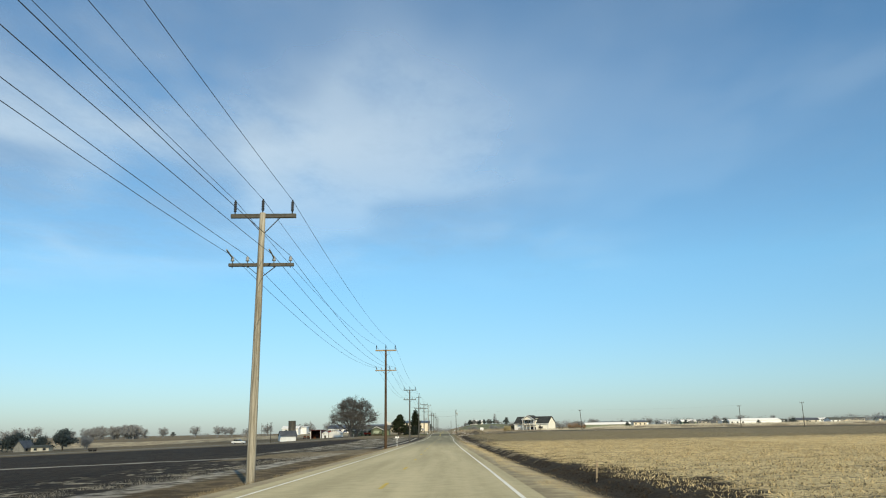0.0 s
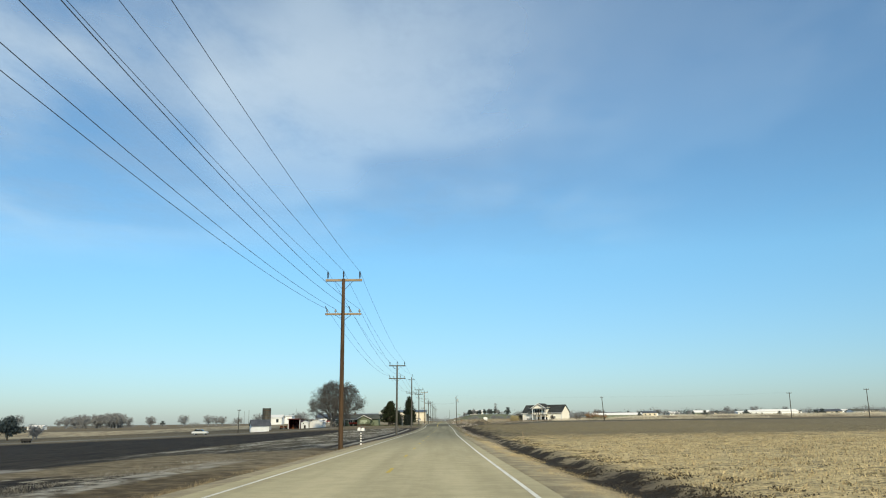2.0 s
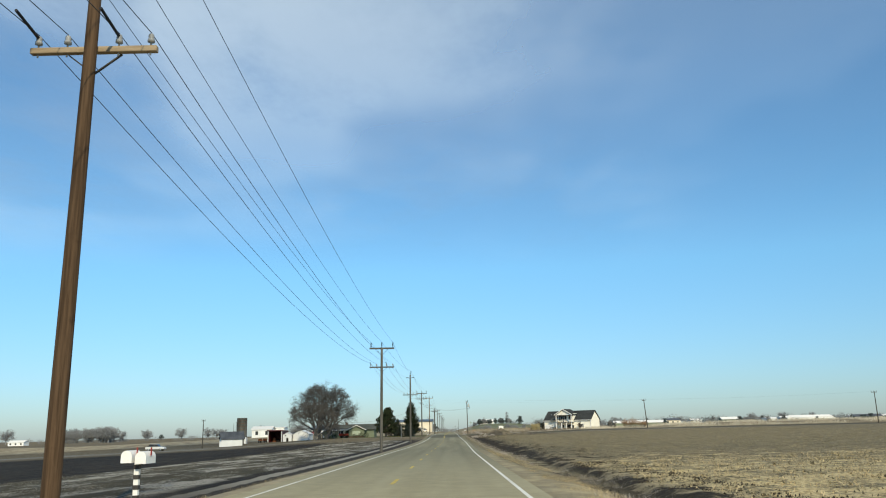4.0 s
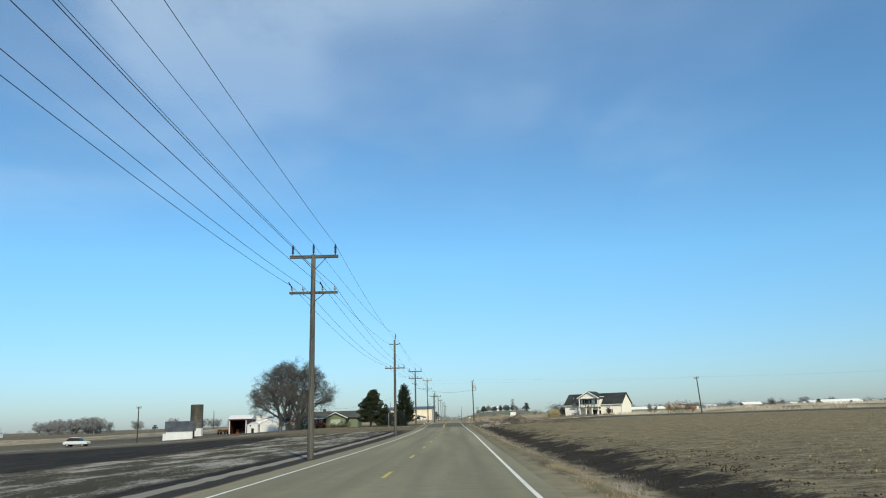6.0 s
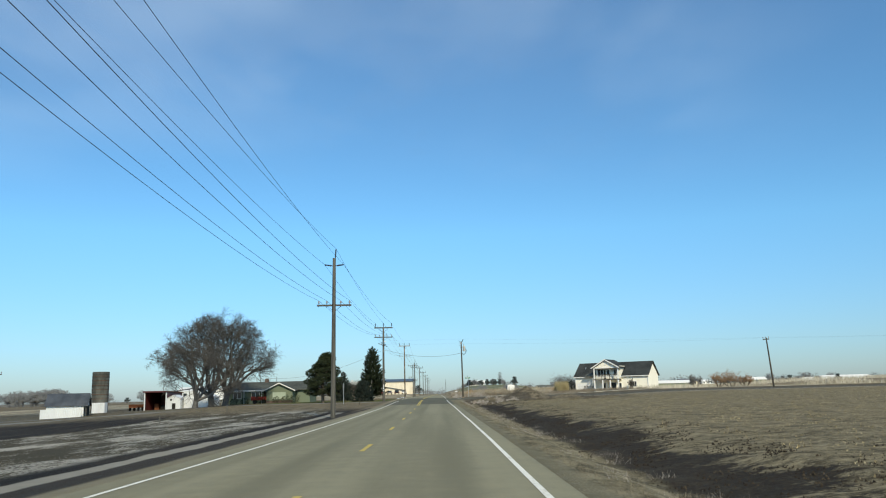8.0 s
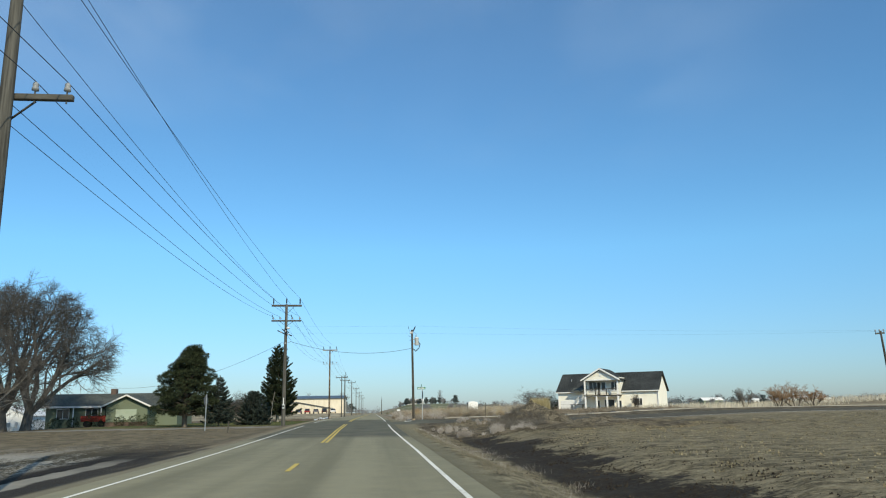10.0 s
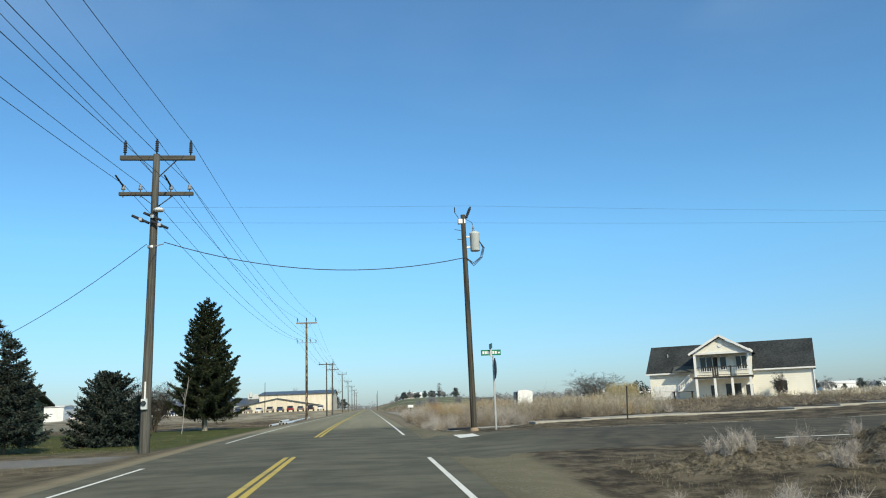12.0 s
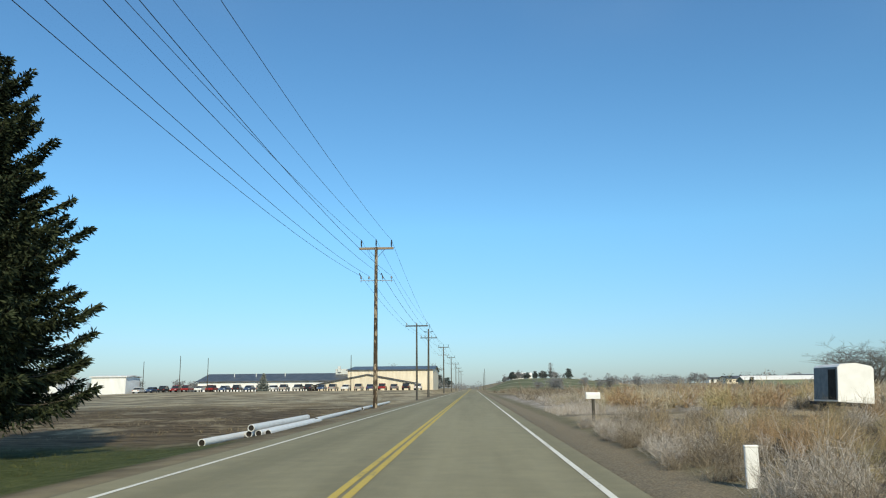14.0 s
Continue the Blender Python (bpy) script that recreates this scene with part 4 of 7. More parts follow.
def sprays(bough, length, width, count, droop, fan=0.0):
    """Needle sprays along one bough and along the side shoots that fan out from it."""
    bough = np.array(bough, dtype=float)
    reach = np.linalg.norm(bough[-1] - bough[0])
    s = rng.uniform(0.10, 1.0, count)
    idx = s * (len(bough) - 1)
    i = np.minimum(idx.astype(int), len(bough) - 2)
    f = (idx - i)[:, None]
    base = bough[i] * (1 - f) + bough[i + 1] * f
    d = bough[i + 1] - bough[i]
    d = d / (np.linalg.norm(d, axis=1)[:, None] + 1e-9)
    across = np.cross(d, (0, 0, 1.0))
    across /= np.linalg.norm(across, axis=1)[:, None] + 1e-9
    sign = rng.choice((-1.0, 1.0), count)[:, None]
    # spots out along the shoots, which hang more the further they stand off
    off = rng.uniform(0, 1, (count, 1)) ** 0.8 * (fan * reach * (1.05 - s) + 0.05)[:, None]
    base = base + d * off * 0.6 + across * sign * off - np.array((0, 0, 1.0)) * off * droop * rng.uniform(0.2, 1.5, (count, 1))
    out = d * 0.7 + across * sign * 0.6 + rng.normal(0, 0.45, (count, 3)) - np.array((0, 0, droop * 0.6))
    out /= np.linalg.norm(out, axis=1)[:, None]
    l = length * rng.uniform(0.6, 1.25, count)
    wide = np.cross(out, rng.normal(0, 1, (count, 3)))
    wide = wide / np.linalg.norm(wide, axis=1)[:, None] * width * rng.uniform(0.7, 1.3, (count, 1))
    mid, tip = base + out * (l * 0.5)[:, None], base + out * l[:, None]
    return np.stack([base, mid - wide, tip, mid + wide], 1)


def conifer(name, x, y, height, radius, material, label, skirt=0.12, boughs=8, gap=0.30, density=26, spray=0.30, width=0.045, rise=0.35, blunt=0.0, trunk_r=0.17, trunk_mat=None, ragged=0.25, sag=0.5, fan=0.30, hang=0.45):
    """A conifer: trunk, whorls of boughs that sag and lift at the tip, and needle sprays."""
    tree = thing(name, pose(x, y, land_z(x, y)), label, "tree")
    v, f = tube([(0, 0, -0.2), (0, 0, 0.25), (0, 0, height * 0.5), (0, 0, height * 0.97)], [trunk_r * 1.35, trunk_r, trunk_r * 0.6, 0.02], 9)
    raw("trunk", v, f, trunk_mat or BARK, tree, smooth=True)
    quads, wood = [], []
    z = height * skirt
    while z < height * 0.985:
        s = (z / height - skirt) / (1 - skirt)
        reach = radius * ((1 - s) ** (0.85 - 0.35 * blunt)) * (1.0 if s > 0.08 else 0.75 + 3 * s)
        n = max(4, int(boughs * (0.55 + 0.45 * (1 - s))))
        turn = rng.uniform(0, 6.3)
        for k in range(n):
            a = turn + 2 * math.pi * k / n + rng.normal(0, 0.18)
            l = max(reach * (1 + rng.normal(0, ragged)), 0.12)
            zz = z + rng.normal(0, gap * 0.3)
            up = 0.42 * s
            pts = []
            for q in np.linspace(0, 1, 6):
                h = zz + l * (up * q - sag * (1 - s) * q * (1 - 0.55 * q) + rise * 0.5 * q ** 3)
                pts.append((math.cos(a) * l * q, math.sin(a) * l * q, h))
            wood.append(tube(pts, [0.03 * (1 - q) + 0.006 for q in np.linspace(0, 1, 6)], 3))
            quads.append(sprays(pts, spray * (0.6 + 0.5 * (1 - s)), width, max(10, int(density * l)), hang, fan))
        z += gap * (0.75 + 0.5 * (1 - s)) * rng.uniform(0.8, 1.2)
    top = [(0, 0, height * 0.9), (0, 0, height * 0.95), (0, 0, height)]
    quads.append(sprays(top, spray * 0.5, width, 90, 0.0))
    v, f = merged(wood)
    raw("branchwork", v, f, BARK, tree)
    mesh_quads("needles", np.concatenate(quads), material, tree)
    return tree


def tufted(name, x, y, clumps, material, label, trunk_h, trunk_r=0.16, leaf=0.16, per=420, category="tree", trunks=((0, 0),), slim=0.22):
    """An evergreen of rounded tufts: clumps are (x, y, z, radius, flatness)."""
    tree = thing(name, pose(x, y, land_z(x, y)), label, category)
    for tx, ty in trunks:
        if trunk_h:
            v, f = tube([(tx, ty, -0.2), (tx, ty, trunk_h * 0.4), (tx * 1.3, ty * 1.3, trunk_h)], [trunk_r * 1.2, trunk_r, trunk_r * 0.4], 8)
            raw("trunk", v, f, BARK, tree, smooth=True)
    quads, wood = [], []
    for cx, cy, cz, r, flat in clumps:
        n = int(per * r * r)
        d = rng.normal(0, 1, (n, 3))
        d /= np.linalg.norm(d, axis=1)[:, None]
        rad = r * rng.uniform(0.45, 1.0, n) ** 0.5 * (1 + 0.22 * np.sin(d[:, 0] * 5 + cx) * np.cos(d[:, 2] * 6 + cz))
        c = np.array((cx, cy, cz)) + d * rad[:, None] * np.array((1, 1, flat))
        out = d + rng.normal(0, 0.6, (n, 3)) + np.array((0, 0, 0.35))
        out /= np.linalg.norm(out, axis=1)[:, None]
        l = leaf * rng.uniform(0.6, 1.4, n)
        across = np.cross(out, rng.normal(0, 1, (n, 3)))
        across = across / np.linalg.norm(across, axis=1)[:, None] * (l * slim)[:, None]
        quads.append(np.stack([c, c + out * (l * 0.5)[:, None] - across, c + out * l[:, None], c + out * (l * 0.5)[:, None] + across], 1))
        if trunk_h:
            wood.append(tube([(0, 0, min(cz * 0.75, trunk_h * 0.9)), (cx * 0.6, cy * 0.6, cz * 0.92), (cx, cy, cz)], [0.05, 0.035, 0.015], 4))
    if wood:
        v, f = merged(wood)
        raw("branchwork", v, f, BARK, tree)
    mesh_quads("foliage", np.concatenate(quads), material, tree)
    return tree


TWIG_DARK = plain("dark_bare_twigs", (0.050, 0.045, 0.040), (0.110, 0.102, 0.092), 2.0, 0.95)
TWIG_OLD = plain("grey_old_twigs", (0.062, 0.058, 0.054), (0.135, 0.128, 0.118), 2.0, 0.95)
BARK_GREY = plain("ashen_bark", (0.070, 0.066, 0.060), (0.165, 0.157, 0.145), 3.0, 0.95, bump=0.6, stretch=(4, 4, 0.8))


def old_tree(x, y, height, spread, feet, leaders, label, trunk_r=0.34):
    """A big leafless tree: limbs rise from low forks and arch outwards, the outer twigs hang."""
    tree = thing("tree", pose(x, y, land_z(x, y)), label, "tree", "old trees in the farmyard")
    thick, fine, quads = [], [], []

    def room(p):
        """How far out a spot lies in the crown's outline; 1 is its edge."""
        a = math.atan2(p.y, p.x)
        lobed = 1 + 0.16 * noise.noise((math.cos(a) * 2 + x, math.sin(a) * 2, p.z * 0.35))
        u = (p.z / height - 0.38) / (0.62 if p.z > 0.38 * height else 0.36)
        return math.sqrt((p.x ** 2 + p.y ** 2) / (spread * lobed) ** 2 + u * u)

    def grow(start, way, length, r, level):
        steps = (9, 6, 5, 3)[level]
        pts, d = [start], way.normalized()
        for k in range(steps):
            pull = (0.09, 0.05, -0.01, -0.10)[level]
            d = (d + Vector(rng.normal(0, (0.13, 0.17, 0.20, 0.22)[level], 3).tolist()) + Vector((0, 0, pull))).normalized()
            nxt = pts[-1] + d * length / steps
            if room(nxt) > 1.0 and level < 3 and k > 1:
                break
            pts.append(nxt)
        n = len(pts) - 1
        rs = [r + (max(r * 0.25, 0.007) - r) * k / n for k in range(n + 1)]
        (thick if level < 2 else fine).append(tube(pts, rs, (8, 5, 4, 3)[level]))
        if level == 3:
            for _ in range(9):
                q = rng.uniform(0.2, 1.0) * n
                i = min(int(q), n - 1)
                p = pts[i].lerp(pts[i + 1], q - i)
                e = p + (d * 0.6 + Vector(rng.normal(0, 0.55, 3).tolist()) - Vector((0, 0, 0.02))).normalized() * float(rng.uniform(0.25, 0.6))
                w = (e - p).cross(Vector(rng.normal(0, 1, 3).tolist())).normalized() * 0.008
                quads.append((p - w, p + w, e + w * 0.4, e - w * 0.4))
            return
        kids = (8, 7, 7)[level]
        for k in range(kids):
            q = n * ((0.28, 0.25, 0.2)[level] + (0.72, 0.75, 0.8)[level] * (k + rng.uniform(0.4, 1.0)) / kids)
            i = min(int(q), n - 1)
            p = pts[i].lerp(pts[i + 1], q - i)
            along = (pts[i + 1] - pts[i]).normalized()
            out = Vector((p.x, p.y, 0)).normalized() if p.xy.length > 0.3 else Vector((1, 0, 0))
            side = (Vector(rng.normal(0, 1, 3).tolist()) + out * 0.55 + Vector((0, 0, 0.25))).normalized()
            way2 = along * rng.uniform(0.45, 0.9) + side * rng.uniform(0.6, 1.0)
            grow(p, way2, length * rng.uniform(0.42, 0.62) * (1.15 - 0.4 * k / kids) * (1.0 if level < 2 else 0.8), max(rs[i] * 0.55, 0.012), level + 1)

    for fx, fy in feet:
        fork = Vector((fx * 1.15, fy * 1.15, height * 0.11))
        thick.append(tube([(fx, fy, -0.3), (fx, fy, 0.4), tuple(fork), tuple(fork + Vector((0, 0, height * 0.08)))], [trunk_r * 1.5, trunk_r * 1.05, trunk_r, trunk_r * 0.6], 10))
        turn = rng.uniform(0, 6.3)
        for k in range(leaders):
            a = turn + 2 * math.pi * k / leaders + rng.uniform(-0.3, 0.3)
            lean = (0.25, 0.8, 0.45, 1.9, 1.2, 0.6)[k % 6]
            way = Vector((lean * math.cos(a) + fx * 0.15, lean * math.sin(a) + fy * 0.15, 1.0))
            grow(fork, way, height * (0.92 if lean < 0.6 else 0.78), trunk_r * 0.62, 0)
    v, f = merged(thick)
    raw("trunk", v, f, BARK_GREY, tree, smooth=True)
    v, f = merged(fine)
    raw("branchwork", v, f, TWIG_OLD, tree)
    mesh_quads("twigwork", np.array([[tuple(c) for c in q] for q in quads]), TWIG_OLD, tree, "fine bare twigs")
    return tree


BIG = "large bare deciduous tree with a wide crown of grey twigs"
old_tree(-34.2, 277.0, 8.8, 7.6, ((0.6, 0.0),), 7, "spreading bare deciduous tree with low drooping limbs", 0.34)
old_tree(-33.2, 286.5, 13.4, 8.2, ((-0.9, 0.0), (1.1, 0.3)), 7, BIG, 0.42)
conifer("spruce_tree", -12.0, 310.4, 9.4, 2.6, NEEDLES, "tall dark green spruce with a bare lower trunk", skirt=0.17, boughs=12, gap=0.38, density=400, spray=0.19, width=0.024, rise=0.42, blunt=0.55, trunk_mat=POLE_TAN, trunk_r=0.2, sag=0.46, ragged=0.19, fan=0.24, hang=0.75)
NEEDLES_FROST = needle_material("frosted_needles", (0.16, 0.18, 0.16), (0.34, 0.36, 0.33))
conifer("spruce_tree", -50.5, 480.0, 4.2, 1.5, NEEDLES_FROST, "small pale frosted spruce before the warehouse", skirt=0.05, boughs=9, gap=0.3, density=110, spray=0.3, width=0.05, trunk_r=0.08)
conifer("spruce_tree", -14.0, 283.4, 4.5, 1.45, NEEDLES_BLUE, "young blue spruce on a thin trunk", skirt=0.15, boughs=10, gap=0.2, density=220, spray=0.15, width=0.024, trunk_r=0.07, rise=0.3)
conifer("spruce_tree", -11.4, 287.2, 3.1, 1.75, NEEDLES_BLUE, "low broad dark spruce reaching to the grass", skirt=0.06, boughs=13, gap=0.17, density=200, spray=0.15, width=0.025, blunt=1.0, trunk_r=0.1, rise=0.35, ragged=0.15)
pine = []
for k in range(150):
    q = k / 149
    hgt = 1.15 + 5.7 * q ** 0.95
    wide = (2.75 * (1 - q ** 1.7) * min(1.0, 0.72 + 2.2 * q) + 0.30) * rng.uniform(0.30, 1.08)
    a = k * 2.4 + rng.uniform(-0.4, 0.4)
    pine.append((wide * math.cos(a) + 0.55 * q, wide * math.sin(a), hgt + rng.uniform(-0.25, 0.25), rng.uniform(0.26, 0.52), 0.42))
pine += [(-1.9 + 0.35 * k, 0.2 * k, 4.3 + 0.33 * k, 0.55 - 0.06 * k, 0.6) for k in range(4)]
tufted("pine_tree", -16.9, 283.0, pine, NEEDLES, "dark spreading pine with layered tufts of needles", 6.3, 0.20, 0.24, 2900, slim=0.07)
bare_tree("shrub", -17.9, 309.3, 3.2, 2.4, 8, TWIG_DARK, "many-stemmed grey shrub with a few dry leaves", "shrub", 4, 5, 0.13, 0.85, LEAF_GREY, twig_r=0.008, group="shrubs on the lawn edge", tilt=0.75)
bare_tree("shrub", -16.0, 311.0, 4.0, 2.1, 8, TWIG_DARK, "many-stemmed grey shrub with a few dry leaves", "shrub", 4, 5, 0.15, 0.85, LEAF_GREY, twig_r=0.008, group="shrubs on the lawn edge", tilt=0.5)
bare_tree("shrub", 37.5, 321.4, 2.2, 1.1, 5, TWIG_DARK, "small dark bare shrub before the cream house", "shrub", 4, 5, 0.05, 0.3, twig_r=0.008)


def sapling(x, y, height):
    """A thin pale stem with a few short shoots, leaning a little."""
    t = thing("sapling", pose(x, y, land_z(x, y)), "thin pale leaning sapling standing in the lawn", "tree")
    pale = plain("pale_young_bark", (0.30, 0.28, 0.25), (0.46, 0.44, 0.40), 5.0, 0.9)
    pts = [Vector((0.10 * q * height + 0.03 * math.sin(q * 9), 0.0, -0.1 + q * (height + 0.1))) for q in np.linspace(0, 1, 9).tolist()]
    v, f = tube(pts, [0.027 - 0.0025 * k for k in range(9)], 6)
    raw("trunk", v, f, pale, t, smooth=True)
    for k in range(14):
        p = pts[3 + k % 5].lerp(pts[4 + k % 5], float(rng.uniform(0, 1)))
        e = p + Vector((float(rng.normal(0, 0.16)), float(rng.normal(0, 0.16)), float(rng.uniform(0.3, 0.6))))
        v, f = tube([p, p.lerp(e, 0.5) + Vector((0, 0, -0.03)), e], [0.011, 0.008, 0.004], 4)
        raw("shoot", v, f, pale, t)


sapling(-11.8, 302.4, 3.4)
bare_tree("shrub", 30.5, 357.0, 4.6, 3.9, 6, TWIG, "wide airy bare bush behind the brush", "shrub", 4, 5, 0.07, 0.3, tilt=0.5, twig_r=0.007)
bare_tree("shrub", 42.5, 298.0, 2.3, 1.3, 3, TWIG, "small dark bare tree in dry grass", "shrub", 4, 5, 0.08, 0.2)
for dx, hh in ((46.0, 2.6), (48.2, 3.1), (50.6, 2.4)):
    bare_tree("shrub", dx, 297.0 + (dx % 2), hh, 2.0, 5, TWIG_RED, "russet bare shrub in tall dry grass", "shrub", 4, 4, 0.07, 0.2, tilt=0.7, group="russet shrubs by the side road")


# ---- buildings ----
def gable_roof(parent, x0, x1, y0, y1, z0, rise, material, over=0.35, thick=0.14, axis="x", name="roof"):
    """Two sloping slabs over a rectangle; the ridge runs along the axis."""
    lo, hi = (y0, y1) if axis == "x" else (x0, x1)
    a, b = (x0, x1) if axis == "x" else (y0, y1)
    mid = (lo + hi) / 2
    k = rise / (mid - lo)
    prof = [(lo - over, z0 - over * k), (mid, z0 + rise), (hi + over, z0 - over * k), (hi + over, z0 - over * k + thick), (mid, z0 + rise + thick * 1.15), (lo - over, z0 - over * k + thick)]
    return part(name, prism(prof, b - a + 2 * over, axis if axis == "x" else "y", a - over), material, parent)


def gable_wall(parent, x0, x1, y0, y1, z0, z1, rise, material, axis="x"):
    """A closed body with pointed ends."""
    lo, hi = (y0, y1) if axis == "x" else (x0, x1)
    a, b = (x0, x1) if axis == "x" else (y0, y1)
    return part("wall", prism([(lo, z0), (hi, z0), (hi, z1), ((lo + hi) / 2, z1 + rise), (lo, z1)], b - a, axis, a), material, parent)


def window(parent, x0, x1, z0, z1, y, bars=1, out=-1):
    """A framed pane in a wall that runs along x."""
    w = part("window", box(x0, x1, y + out * 0.05, y, z0, z1), GLASS, parent)
    fr = bmesh.new()
    t = 0.07
    for a, b, c, d in ((x0 - t, x1 + t, z0 - t, z0), (x0 - t, x1 + t, z1, z1 + t), (x0 - t, x0, z0, z1), (x1, x1 + t, z0, z1)):
        add_box(fr, a, b, *sorted((y + out * 0.09, y)), c, d)
    for k in range(bars):
        m = x0 + (x1 - x0) * (k + 1) / (bars + 1)
        add_box(fr, m - 0.03, m + 0.03, *sorted((y + out * 0.08, y)), z0, z1)
    part("window_frame", fr, WHITE_TRIM, w)
    return w


def farm_villa():
    """The cream house: u along the front, v into the depth."""
    h = thing("house", pose(28.0, 328.9, 0.45, 0, 0, -30.7), "cream two-storey house with charcoal roof and columned balcony", "house")
    L, D, E, R = 14.9, 7.4, 3.15, 2.55
    gable_wall(h, 0, L, 0, D, -0.5, E, R - 0.15, WHITE_WALL)
    gable_roof(h, 0, L, 0, D, E, R, ROOF_DARK, 0.3)
    part("gutter", box(-0.3, 4.5, -0.42, -0.3, E - 0.28, E - 0.14), WHITE_TRIM, h)
    part("gutter", box(9.8, L + 0.3, -0.42, -0.3, E - 0.28, E - 0.14), WHITE_TRIM, h)
    part("corner_board", box(L - 0.12, L + 0.02, -0.03, 0.12, -0.3, E), WHITE_TRIM, h)
    part("corner_board", box(-0.02, 0.12, -0.03, 0.12, -0.3, E), WHITE_TRIM, h)
    part("downpipe", rod((L + 0.06, -0.1, -0.3), (L + 0.06, -0.1, E - 0.2), 0.05), WHITE_TRIM, h)
    gd = part("garage_door", box(0.35, 2.75, -0.05, 0.02, -0.4, 1.75), WHITE_TRIM, h, "white sectional garage door")
    for k in range(1, 4):
        part("panel_joint", box(0.35, 2.75, -0.065, -0.05, -0.4 + 0.54 * k - 0.012, -0.4 + 0.54 * k + 0.012), CONCRETE, gd)
    # porch bay: two storeys under its own gable
    a, b, f = 4.6, 9.7, -2.0
    part("bay_wall", box(a, b, -0.5, -0.2, 2.4, 5.0), WHITE_WALL, h)
    for x0, x1 in ((a, a + 0.15), (b - 0.15, b)):
        part("bay_cheek", box(x0, x1, -0.2, 2.6, 2.6, 5.0), WHITE_WALL, h)
    part("balcony_floor", box(a - 0.1, b + 0.1, f, -0.5, 2.28, 2.46, 0.01), POLE_DARK, h)
    part("balcony_soffit", box(a, b, f + 0.1, 0.0, 2.2, 2.275), WHITE_TRIM, h)
    part("gable_wall", prism([(a + 0.1, 4.75), (b - 0.1, 4.75), ((a + b) / 2, 6.05)], 0.16, "y", f + 0.05), WHITE_WALL, h)
    part("gable_vent", lathe([(0.2, 0.0), (0.2, 0.05)], 12, ((a + b) / 2, f + 0.04, 5.35), Matrix.Rotation(radians(90), 4, "X")), WHITE_TRIM, h)
    gable_roof(h, a, b, f, 3.6, 4.75, 1.45, ROOF_DARK, 0.32, 0.12, "y", "bay_roof")
    for s in (-1, 1):
        m = (a + b) / 2
        part("bargeboard", add_beam(bmesh.new(), (m + s * 2.9, f - 0.36, 4.58), (m, f - 0.36, 6.26), 0.05, 0.2), WHITE_TRIM, h)
    part("porch_beam", box(a, b, f, f + 0.2, 4.55, 4.75), WHITE_TRIM, h)
    for x in (a + 0.12, b - 0.12):
        part("column", box(x - 0.11, x + 0.11, f + 0.02, f + 0.22, 2.46, 4.55, 0.01), WHITE_TRIM, h)
    for x in (a + 0.12, a + 1.8, b - 1.75, b - 0.12):
        part("column", box(x - 0.11, x + 0.11, f + 0.02, f + 0.22, -0.35, 2.28, 0.01), WHITE_TRIM, h)
    rail = part("balcony_rail", box(a, b, f + 0.06, f + 0.12, 3.28, 3.36), POLE_DARK, h)
    part("rail_foot", box(a, b, f + 0.06, f + 0.12, 2.56, 2.61), POLE_DARK, rail)
    for k in range(24):
        x = a + 0.1 + (b - a - 0.2) * k / 23
        part("baluster", box(x - 0.015, x + 0.015, f + 0.075, f + 0.105, 2.61, 3.28), WHITE_TRIM, rail)
    for x in (a + 1.7, a + 3.3):
        part("rail_post", box(x - 0.06, x + 0.06, f + 0.04, f + 0.14, 2.46, 3.42), POLE_DARK, rail)
    window(h, a + 0.45, a + 1.55, 3.0, 4.35, -0.5, 1)
    window(h, a + 2.3, a + 2.85, 3.1, 4.3, -0.5, 0)
    window(h, b - 1.35, b - 0.4, 3.1, 4.3, -0.5, 1)
    part("door", box(a + 1.65, a + 2.05, -0.56, -0.5, 2.46, 4.3), POLE_DARK, h)
    window(h, a + 1.15, a + 1.75, 0.15, 1.65, 0.0, 0)
    window(h, a + 2.55, a + 3.95, 0.2, 1.75, 0.0, 0)
    window(h, b - 0.75, b - 0.1, 0.4, 1.6, 0.0, 0)
    window(h, 11.6, 12.6, 0.9, 1.85, 0.0, 2)
    part("lean_roof", prism([(-1.2, 3.0), (0.3, 3.55), (0.3, 3.65), (-1.2, 3.1)], 2.3, "x", 2.4), ROOF_GREY, h)
    part("porch_slab", box(a - 0.6, b + 0.6, f - 0.5, 0.0, -0.6, -0.28), CONCRETE, h)
    for u, v, zz in ((1.6, 2.0, 4.75), (4.3, 2.7, 5.25)):
        part("roof_vent", rod((u, v, zz - 0.6), (u, v, zz + 0.25), 0.06), STEEL, h)
    part("chimney_cap", lathe([(0.16, 0), (0.16, 0.3), (0.22, 0.32), (0.22, 0.45)], 10, (6.6, 3.9, 5.85)), STEEL, h)
    # outdoor stairs beside the bay
    st = part("stair_rail", add_beam(bmesh.new(), (2.8, -0.9, 1.7), (4.6, -0.9, 3.3), 0.06, 0.06), WHITE_TRIM, h)
    for k in range(9):
        x = 2.8 + 0.2 * k
        part("baluster", box(x - 0.015, x + 0.015, -0.92, -0.88, 0.95 + 0.178 * k, 1.72 + 0.178 * k), WHITE_TRIM, st)
    part("stair_stringer", add_beam(bmesh.new(), (2.7, -0.9, 0.95), (4.6, -0.9, 2.5), 0.05, 0.22), WHITE_TRIM, st)


farm_villa()


